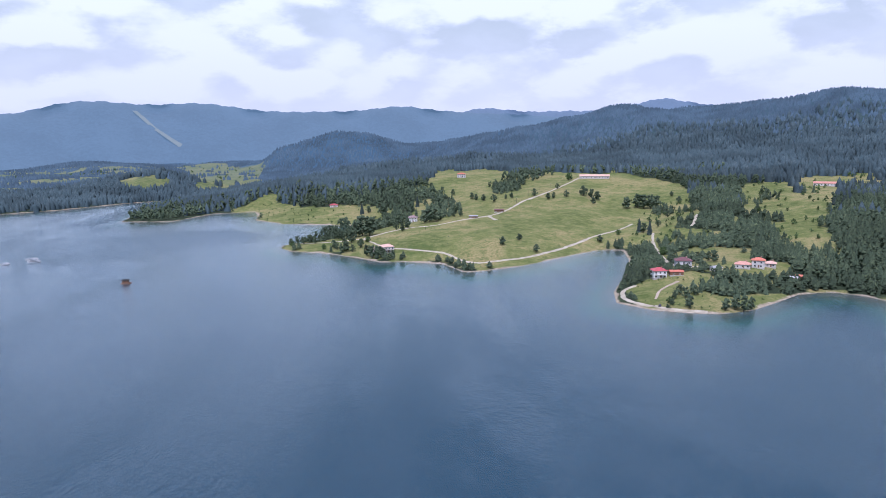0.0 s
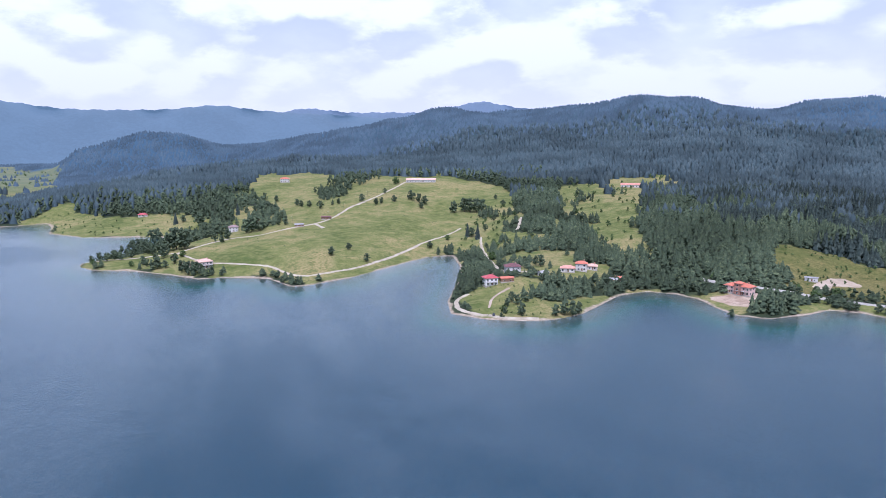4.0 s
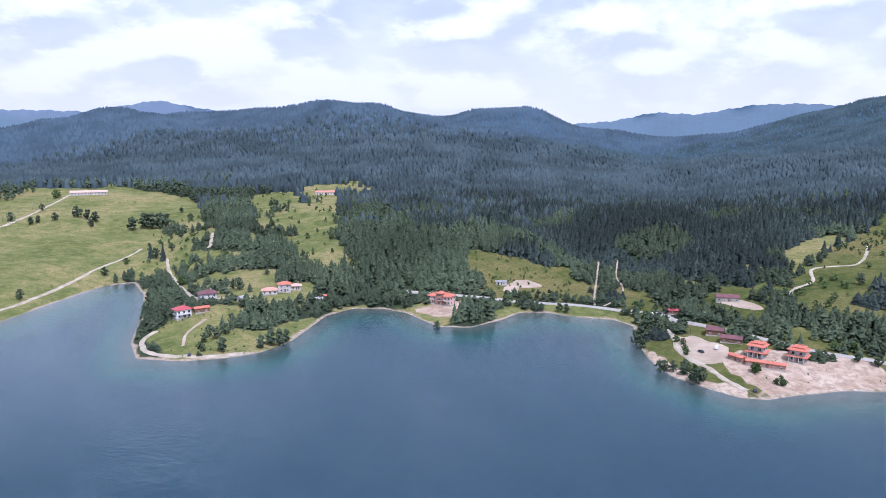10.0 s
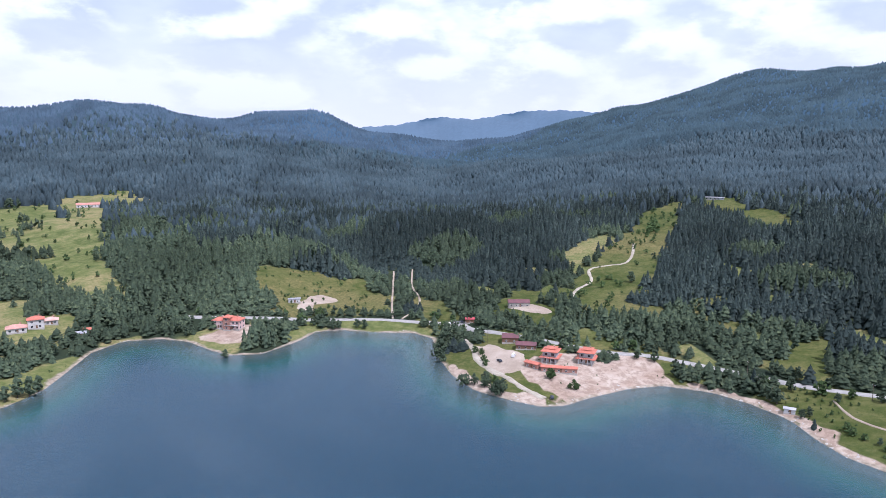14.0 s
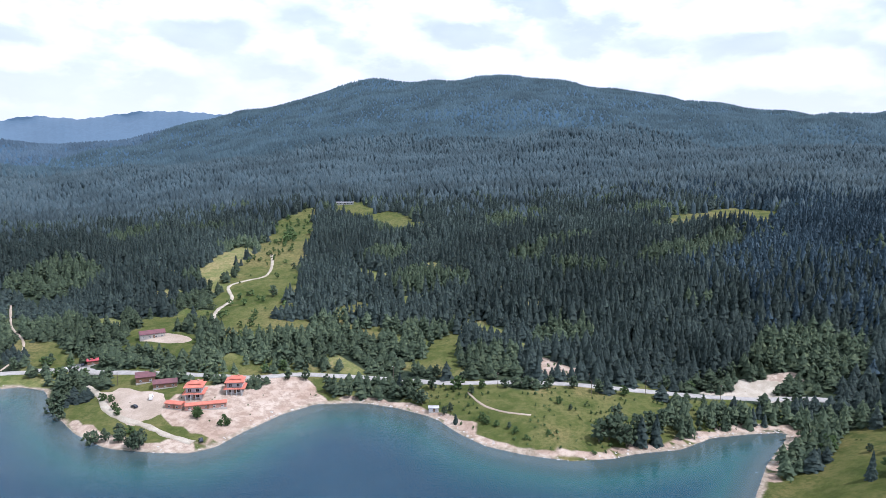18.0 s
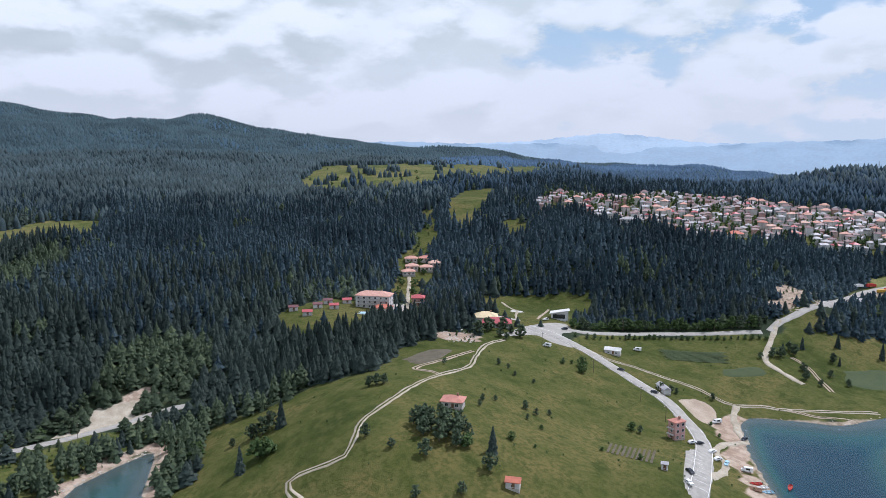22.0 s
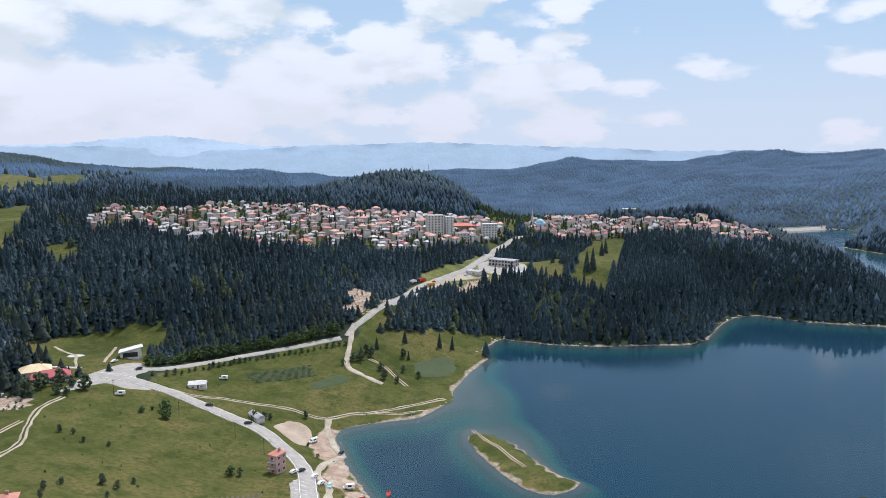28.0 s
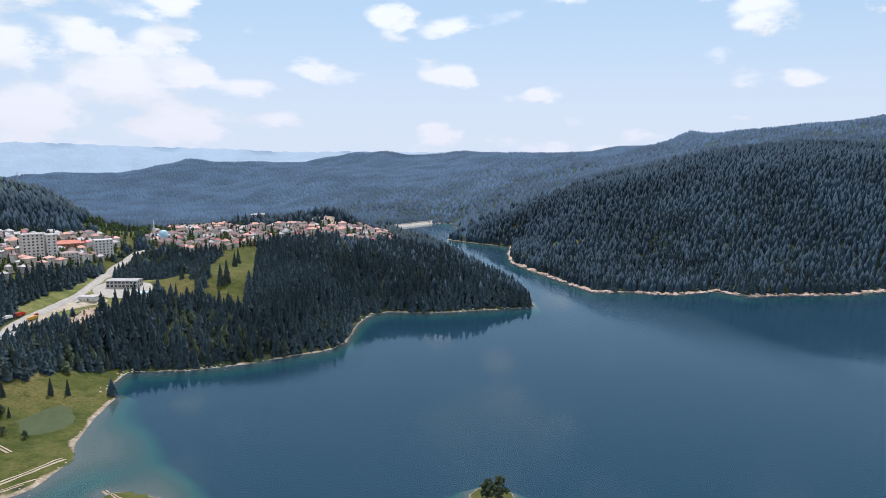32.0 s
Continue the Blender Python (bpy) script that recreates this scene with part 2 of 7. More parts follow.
# water: a clear sheet, glossy by its angle, with small waves and streaks of added sheen
m = bpy.data.materials.new("lake_water")
m.use_nodes = True
k = Nodes(m.node_tree)
place = k.add("ShaderNodeNewGeometry").outputs["Position"]
stretch = k.put(k.add("ShaderNodeMapping"), Vector=place, Scale=(1.0, 0.45, 1.0), Rotation=(0, 0, 0.5)).outputs[0]
north_gain = k.span(k.put(k.add("ShaderNodeSeparateXYZ"), Vector=place).outputs[1], -150.0, 260.0)
calm = k.span(k.noise(stretch, 0.006, 5.0, 0.6, 0.6), 0.38, 0.62)
waves = k.math("ADD", k.noise(stretch, 0.55, 4.0, 0.65), k.math("MULTIPLY", k.noise(stretch, 0.16, 3.0), 0.9))
dent = k.put(k.add("ShaderNodeBump"), Height=waves, Strength=k.math("MULTIPLY", k.math("MULTIPLY_ADD", calm, 0.5, 0.35), k.math("MULTIPLY_ADD", north_gain, 0.95, 0.05)), Distance=0.65).outputs[0]
gloss = k.put(k.add("ShaderNodeBsdfGlossy"), Roughness=k.math("MULTIPLY_ADD", calm, 0.10, 0.05), Color=(0.88, 0.96, 1, 1), Normal=dent)
clear = k.put(k.add("ShaderNodeBsdfTransparent"), Color=(0.80, 0.90, 0.94, 1))
depth = k.put(k.add("ShaderNodeBsdfDiffuse"), Color=(0.016, 0.061, 0.102, 1))
under = k.put(k.add("ShaderNodeMixShader"), i0=0.42, i1=clear.outputs[0], i2=depth.outputs[0])
edge = k.put(k.add("ShaderNodeFresnel"), IOR=1.33, Normal=dent).outputs[0]
# reflection share is raised in streaks towards the north to brighten the water
both = k.put(k.add("ShaderNodeMixShader"), i0=k.math("MULTIPLY", k.math("POWER", edge, 1.15), k.math("MULTIPLY_ADD", k.math("ADD", k.math("MULTIPLY", calm, 0.7), 0.14), north_gain, 1.0), clamp=True), i1=under.outputs[0], i2=gloss.outputs[0])
k.put(k.add("ShaderNodeOutputMaterial"), Surface=both.outputs[0])
WATER = m

ASPHALT = plain("pale_asphalt", (0.35, 0.335, 0.305), (0.25, 0.24, 0.22), 0.8, 0.9)
GRAVEL = plain("gravel_track", (0.42, 0.375, 0.30), (0.26, 0.225, 0.165), 0.5, 0.95, 0, 0.05)
DIRT = plain("dirt_yard", (0.40, 0.33, 0.26), (0.26, 0.205, 0.15), 0.25, 0.95, 0, 0.05)
CRAG = plain("rosy_crag", (0.50, 0.38, 0.31), (0.27, 0.195, 0.15), 0.3, 0.95, 0, 0.12)
PAINT = plain("road_paint", (0.80, 0.80, 0.78), (0.62, 0.62, 0.60), 1.0, 0.7)
WHITE = plain("white_render", (0.64, 0.63, 0.62), (0.48, 0.475, 0.465), 0.8, 0.85, 0, 0.01, 0.25)
CREAM = plain("cream_render", (0.58, 0.55, 0.51), (0.45, 0.425, 0.395), 0.8, 0.85, 0, 0.01, 0.25)
PINK = plain("pink_render", (0.62, 0.40, 0.36), (0.50, 0.32, 0.29), 0.8, 0.85, 0, 0.01, 0.15)
GREY = plain("grey_render", (0.42, 0.42, 0.42), (0.30, 0.30, 0.31), 0.8, 0.85, 0, 0.01, 0.2)
BRICK = plain("bare_brick", (0.40, 0.22, 0.16), (0.28, 0.16, 0.12), 1.5, 0.9, 0, 0.02, 0.2)
STONE = plain("pale_stone", (0.46, 0.43, 0.38), (0.28, 0.26, 0.23), 0.7, 0.9, 0, 0.1)
ORANGE = plain("orange_roof_tiles", (0.52, 0.165, 0.105), (0.38, 0.115, 0.075), 1.2, 0.75, 0, 0.04, courses=0.16)
RUST = plain("faded_red_roof_tiles", (0.29, 0.198, 0.195), (0.185, 0.13, 0.13), 1.2, 0.8, 0, 0.04, 0.5, courses=0.16)
SALMON = plain("salmon_roof_tiles", (0.56, 0.285, 0.215), (0.42, 0.205, 0.155), 1.2, 0.8, 0, 0.04, 0.2, courses=0.16)
CRIMSON = plain("crimson_sheet_roof", (0.42, 0.075, 0.085), (0.32, 0.055, 0.065), 1.0, 0.5, 0, 0.02)
SLATE = plain("grey_sheet_roof", (0.36, 0.355, 0.37), (0.24, 0.235, 0.25), 1.0, 0.6, 0, 0.02, 0.4)
MAROON = plain("dark_red_roof", (0.16, 0.06, 0.065), (0.10, 0.045, 0.05), 1.0, 0.7)
TIMBER = plain("brown_timber", (0.20, 0.11, 0.06), (0.12, 0.065, 0.04), 2.0, 0.8)
CONCRETE = plain("concrete", (0.52, 0.51, 0.49), (0.38, 0.37, 0.36), 0.7, 0.9, 0, 0.02, 0.1)
RUBBER = plain("black_rubber", (0.03, 0.03, 0.03), (0.018, 0.018, 0.018), 5, 0.8)
STEEL = plain("grey_steel", (0.45, 0.46, 0.47), (0.33, 0.34, 0.35), 2, 0.45, 0.6)
CAR_WHITE = plain("white_car_paint", (0.80, 0.80, 0.80), (0.72, 0.72, 0.72), 1, 0.25)
CAR_DARK = plain("dark_car_paint", (0.03, 0.035, 0.045), (0.02, 0.022, 0.03), 1, 0.25)
CAR_RED = plain("red_car_paint", (0.50, 0.05, 0.04), (0.40, 0.04, 0.035), 1, 0.25)
SKY_BLUE = plain("pale_blue_paint", (0.35, 0.55, 0.68), (0.28, 0.46, 0.58), 1, 0.5)
YELLOW = plain("yellow_paint", (0.62, 0.36, 0.05), (0.48, 0.27, 0.04), 1, 0.5)
STRAW = plain("pale_yellow_sheet_roof", (0.66, 0.55, 0.33), (0.52, 0.43, 0.26), 0.8, 0.6)
CROP = plain("tilled_rows", (0.105, 0.088, 0.058), (0.065, 0.056, 0.036), 0.6, 0.95)
LEAF_ROWS = plain("green_crop", (0.045, 0.065, 0.020), (0.031, 0.050, 0.015), 0.6, 0.95)
m, k, skin, place = shader("window_glass")
k.put(skin, Base_Color=(0.02, 0.025, 0.03, 1), Roughness=0.08)
GLASS = m
# ---- the lie of the land ----
# the lake's edge, walked with the land on the left hand from the north-west round to the west
SHORE_NORTH = [(-1900, 1000), (-1100, 1050), (-730, 1164), (-667, 1221), (-610, 1332), (-572, 1375), (-530, 1400), (-510, 1340), (-505, 1180),
               (-472, 1033), (-397, 1025), (-368, 1130), (-309, 1161), (-288, 1100), (-275, 1035), (-223, 981), (-174, 969), (-134, 962),
               (-95, 930), (-100, 880), (-150, 810), (-178, 775), (-175, 757), (-159, 734), (-121, 718), (-81, 685), (-59, 660), (-39, 664),
               (0, 647), (18, 606), (30, 607), (69, 631), (131, 692), (160, 719), (184, 716), (176, 660), (158, 598), (128, 520)]
SHORE_EAST = [(121, 484), (140, 462), (163, 452), (181, 449), (206, 458), (232, 480), (258, 503), (285, 511), (303, 495), (309, 475), (305, 446),
              (305, 427), (318, 413), (351, 415), (375, 422), (390, 409), (399, 385), (412, 364), (408, 345), (377, 320), (352, 292), (338, 268),
              (336, 245), (337, 228), (345, 219), (362, 213), (387, 201), (403, 187), (407, 163), (402, 144), (390, 122), (371, 108), (358, 95),
              (350, 76), (346, 56), (350, 38), (357, 25), (363, 5), (378, -13), (385, -34), (389, -54), (350, -29), (320, -14), (285, 4)]
SHORE_SOUTH = [(235, -10), (185, -65), (152, -135), (140, -185), (146, -201), (156, -214), (177, -246), (195, -283), (194, -293), (173, -305),
               (155, -314), (140, -344), (142, -365), (135, -402), (122, -445), (132, -456), (119, -494), (103, -488), (76, -481), (41, -482),
               (1, -491), (-29, -497), (-48, -515), (-72, -571), (-90, -600), (-112, -612), (-149, -591), (-202, -584), (-262, -577),
               (-276, -614), (-292, -713), (-312, -840), (-338, -982), (-350, -1089), (-352, -1190), (-347, -1264), (-356, -1340), (-368, -1392)]
SHORE_WEST = [(-520, -1400), (-483, -1348), (-463, -1240), (-395, -1150), (-382, -1127), (-416, -1055), (-447, -1000), (-407, -928), (-372, -851), (-365, -751), (-363, -688), (-361, -624), (-402, -605),
              (-441, -576), (-499, -578), (-506, -540), (-557, -528), (-619, -507), (-681, -507), (-900, -480), (-1300, -300), (-1750, 200)]
LAKE = np.array(SHORE_NORTH + SHORE_EAST + SHORE_SOUTH + SHORE_WEST, float)
ISLAND = np.array([(124, -300), (114, -295), (101, -286), (88, -267), (77, -253), (66, -246), (70, -238), (81, -231), (91, -236), (102, -249), (115, -270), (122, -286)], float)
ISLET = np.array([(-38, -238), (-50, -240), (-57, -228), (-52, -214), (-40, -212), (-34, -224)], float)

# heights of the ground at places: the northern shore and its meadows
RISE_NORTH = [(60, 712, 14), (91, 685, 8), (-56, 711, 6), (10, 665, 5), (130, 760, 12), (56, 830, 20), (215, 815, 12), (250, 1158, 48), (130, 1000, 36), (32, 1284, 44),
              (264, 923, 21), (277, 768, 24), (370, 765, 23), (570, 1052, 41), (188, 545, 11), (166, 535, 6), (242, 540, 12), (209, 541, 9),
              (420, 524, 20), (440, 545, 22), (393, 457, 6), (447, 477, 3), (462, 422, 4), (337, 467, 4), (503, 436, 5), (-300, 1250, 20),
              (-100, 800, 5), (-60, 1150, 30), (450, 800, 34), (520, 700, 36)]
# the eastern shore, the meadow hill and the wooded slopes behind
RISE_EAST = [(456, 307, 12), (470, 312, 13), (572, 303, 17), (690, 330, 28), (822, 358, 38), (990, 306, 56), (930, 285, 45), (1088, 250, 60), (540, 133, 14), (443, 58, 8),
             (392, 76, 5), (405, 123, 2), (721, -154, 60), (921, -200, 66), (1506, -238, 115), (262, -127, 33), (264, -78, 32), (228, -112, 28),
             (282, -54, 17), (308, -127, 36), (187, -173, 14), (201, -215, 8), (214, -188, 10), (332, -245, 28), (440, -61, 4), (424, -222, 33),
             (431, -175, 34), (470, -304, 38), (484, -308, 44), (390, 245, 4), (345, -170, 30), (390, -120, 14), (600, 0, 34), (650, 480, 30)]
# the valley, the town and the wooded point in the south
RISE_SOUTH = [(334, -313, 26), (385, -363, 22), (284, -303, 15), (204, -297, 2), (213, -374, 11), (158, -404, 1), (588, -480, 80), (397, -434, 64),
              (463, -580, 82), (307, -621, 58), (345, -700, 74), (205, -651, 50), (220, -462, 34), (187, -527, 24), (123, -548, 19), (134, -718, 28),
              (50, -640, 44), (-68, -897, 56), (1042, -642, 86), (-40, -590, 26), (-150, -680, 34), (-220, -640, 22),
              (320, -900, 84), (100, -900, 52), (260, -380, 14), (300, -470, 40), (700, -900, 100), (-300, -1330, 14), (-560, -1380, 40), (-140, -985, 66), (-94, -982, 58), (-185, -965, 42), (-54, -985, 50), (0, -1000, 50),
              (60, -1000, 50), (-42, -1035, 53), (160, -950, 57), (150, -1020, 46), (178, -871, 62), (150, -670, 37), (145, -700, 39), (140, -730, 40), (130, -765, 42), (170, -600, 35), (0, -1120, 14), (100, -1110, 22), (-100, -1100, 16), (-230, -1070, 12), (215, -1000, 78)]
# the crests of the wooded hills, set on camera sight lines at guessed distances
CRESTS_NORTH = [(67, 2248, 74), (208, 2240, 119), (346, 2223, 160), (480, 2198, 192), (576, 2174, 220), (671, 2147, 182), (673, 1867, 152), (828, 1803, 183),
                (923, 1755, 208), (988, 1718, 218), (1064, 1672, 208), (1149, 1613, 172), (1260, 1535, 147), (1601, 1958, 186), (1740, 1850, 222),
                (1820, 1773, 212), (1905, 1690, 156), (1975, 1600, 170), (-606, 2630, 77), (-505, 2652, 112), (-381, 2672, 140), (-257, 2687, 130),
                (-142, 2696, 91), (-864, 1463, 14), (-713, 1542, 30), (-639, 1575, 46), (-574, 1599, 32), (-300, 1900, 26), (-900, 2300, 12), (-506, 1468, 12), (-729, 2098, 13), (-560, 1850, 11), (-995, 2714, 18), (-842, 2779, 20), (-635, 2562, 14), (-700, 2650, 16), (-520, 2380, 14), (-330, 2400, 18), (-150, 2350, 30), (-948, 2860, 44), (-800, 3100, 8), (-620, 3000, 14), (-450, 3050, 25), (-720, 2850, 14), (-250, 3100, 40), (-610, 1720, 10), (-480, 1560, 10), (-1200, 1900, 8), (200, 1600, 62), (600, 1450, 75), (860, 1180, 84)]
CRESTS_EAST = [(2604, 1600, 115), (2732, 1360, 175), (2825, 1141, 250), (2913, 909, 300), (2970, 655, 378), (2992, 495, 385), (3043, 205, 398), (3040, -95, 388),
               (3010, -333, 358), (2992, -498, 330), (2917, -794, 268), (2535, -676, 236), (2431, -956, 234), (2301, -1211, 230), (2205, -1365, 196),
               (2076, -1495, 164), (1945, -1480, 158), (1816, -1558, 138), (1655, -1713, 123), (1208, -1432, 103), (1072, -1525, 104), (930, -1605, 90),
               (799, -1666, 95), (1900, 600, 150), (1500, 250, 95), (2000, 0, 190), (1520, 880, 82), (1300, -500, 100), (1800, -700, 150), (920, 700, 24), (1150, 860, 34), (1450, 1080, 46), (1800, 1290, 60), (2150, 1480, 78), (1300, 1290, 96), (1060, 1010, 58), (1750, 1560, 128)]
CRESTS_SOUTH = [(560, -1080, 56), (479, -1104, 66), (423, -1122, 97), (347, -1140, 108), (278, -1150, 106), (229, -1160, 74), (600, -1300, 40), (350, -1350, 30), (600, -2915, 30), (265, -2943, 75), (-21, -2946, 102),
                (-596, -2869, 117), (-1088, -2707, 140), (-1464, -2514, 136), (-1000, -1659, 140), (-1154, -1514, 158), (-1203, -1474, 188), (-1261, -1423, 175),
                (-1382, -1303, 199), (-1483, -1184, 240), (-1560, -1000, 250), (-470, -1030, 40), (-571, -949, 88), (-677, -871, 118), (-794, -760, 138),
                (-900, -640, 130), (-700, -1500, 90), (-500, -1700, 70), (-150, -1600, 8), (250, -1700, 0), (800, -2200, 20), (400, -2200, 5), (100, -2200, 0), (-800, -2000, 100), (60, -1190, 22), (-60, -1290, 6)]
CRESTS = CRESTS_NORTH + CRESTS_EAST + CRESTS_SOUTH


def edge_distance(x, y, loop):
    """Distance to a closed line, and whether a place lies within it."""
    near, inside = np.full(x.shape, 1e18), np.zeros(x.shape, bool)
    for (ax, ay), (bx, by) in zip(loop, np.roll(loop, -1, 0)):
        dx, dy = bx - ax, by - ay
        k = np.clip(((x - ax) * dx + (y - ay) * dy) / (dx * dx + dy * dy), 0, 1)
        near = np.minimum(near, (x - ax - k * dx) ** 2 + (y - ay - k * dy) ** 2)
        if ay != by:
            inside ^= ((ay > y) != (by > y)) & (x < (bx - ax) * (y - ay) / (by - ay) + ax)
    return np.sqrt(near), inside


def dry(x, y):
    """How far a place lies from the water's edge: above 0 on land, below 0 in the lake."""
    d, wet = edge_distance(x, y, LAKE)
    s = np.where(wet, -d, d)
    for isle in (ISLAND, ISLET):
        d, on = edge_distance(x, y, isle)
        s = np.maximum(s, np.where(on, d, -d))
    return s


def smooth(a, b, v):
    k = np.clip((v - a) / (b - a), 0, 1)
    return k * k * (3 - 2 * k)


def swell(x, y, size, seed):
    """Soft waves without a visible repeat, about -1 to 1."""
    rng, out = np.random.RandomState(seed), 0
    for n in range(7):
        a, p, k = rng.uniform(0, 6.283), rng.uniform(0, 6.283), rng.uniform(0.7, 1.9)
        out = out + np.sin((x * np.cos(a) + y * np.sin(a)) * 6.283 * k / size + p) / 2.65
    return out


def relief():
    """Weights of a surface drawn tight over all the heights, most fitted to the camera's view."""
    fit_heights = [*RISE_NORTH, *RISE_EAST, *RISE_SOUTH, *CRESTS]
    fit_heights += [(x, y, 0.0) for x, y in LAKE[::2]]
    fit_heights += [(5200 * math.cos(a), 5200 * math.sin(a), 10.0) for a in np.arange(0, 6.28, 0.4)]
    fit_heights = np.array(fit_heights, float)
    gap = np.sqrt(((fit_heights[:, None, :2] - fit_heights[None, :, :2]) ** 2).sum(-1) + 400)
    full = np.ones((len(fit_heights) + 1,) * 2)
    full[-1, -1] = 0
    full[:-1, :-1] = gap - 3.0 * np.eye(len(fit_heights))
    return fit_heights, np.linalg.solve(full, np.r_[fit_heights[:, 2], 0])


FIT_HEIGHTS, PULL = relief()


def ground_height(x, y):
    x, y = np.asarray(x, float), np.asarray(y, float)
    z = np.full(x.shape, PULL[-1])
    for (kx, ky, _), w in zip(FIT_HEIGHTS, PULL):
        z = z + w * np.sqrt((x - kx) ** 2 + (y - ky) ** 2 + 400)
    s, far = dry(x, y), np.hypot(x - 100, y)
    calm = 1 - 0.85 * np.exp(-(((x + 680) / 420) ** 2 + ((y - 2050) / 700) ** 2))
    z = z + calm * smooth(900, 2000, far) * (13 * swell(x, y, 700, 3) + 5 * swell(x, y, 260, 5)) + smooth(150, 900, far) * smooth(20, 120, s) * 1.6 * swell(x, y, 130, 4)
    z = z - smooth(3250, 4200, far) * (np.maximum(z, 0) + 60)
    z = np.maximum(z, np.where(far < 3000, 0.4 + 0.035 * np.clip(s, 0, 100), -60)) * smooth(-4, 34, s) + 0.22 * np.clip(s, 0, 6)
    isle = np.minimum(edge_distance(x, y, ISLAND)[0], edge_distance(x, y, ISLET)[0]) < 40
    z = np.where(isle & (s > 0), np.minimum(0.55 * s, 1.7 + 0.03 * s), z)
    steep = 0.22 + 0.3 * smooth(-110, -220, y) + 0.02 * smooth(40, 130, np.hypot(x - 120, y + 330) - 60)
    steep = steep + 0.3 * smooth(-390, -480, y)
    shelf = np.exp(-(((x - 118) / 42) ** 2 + ((y + 362) / 62) ** 2)) + 0.7 * np.exp(-(((x - 95) / 30) ** 2 + ((y + 290) / 45) ** 2))
    steep = steep * (1 - 0.88 * np.minimum(shelf, 1))
    return np.where(s > 0, z, np.maximum(steep * s, -14))


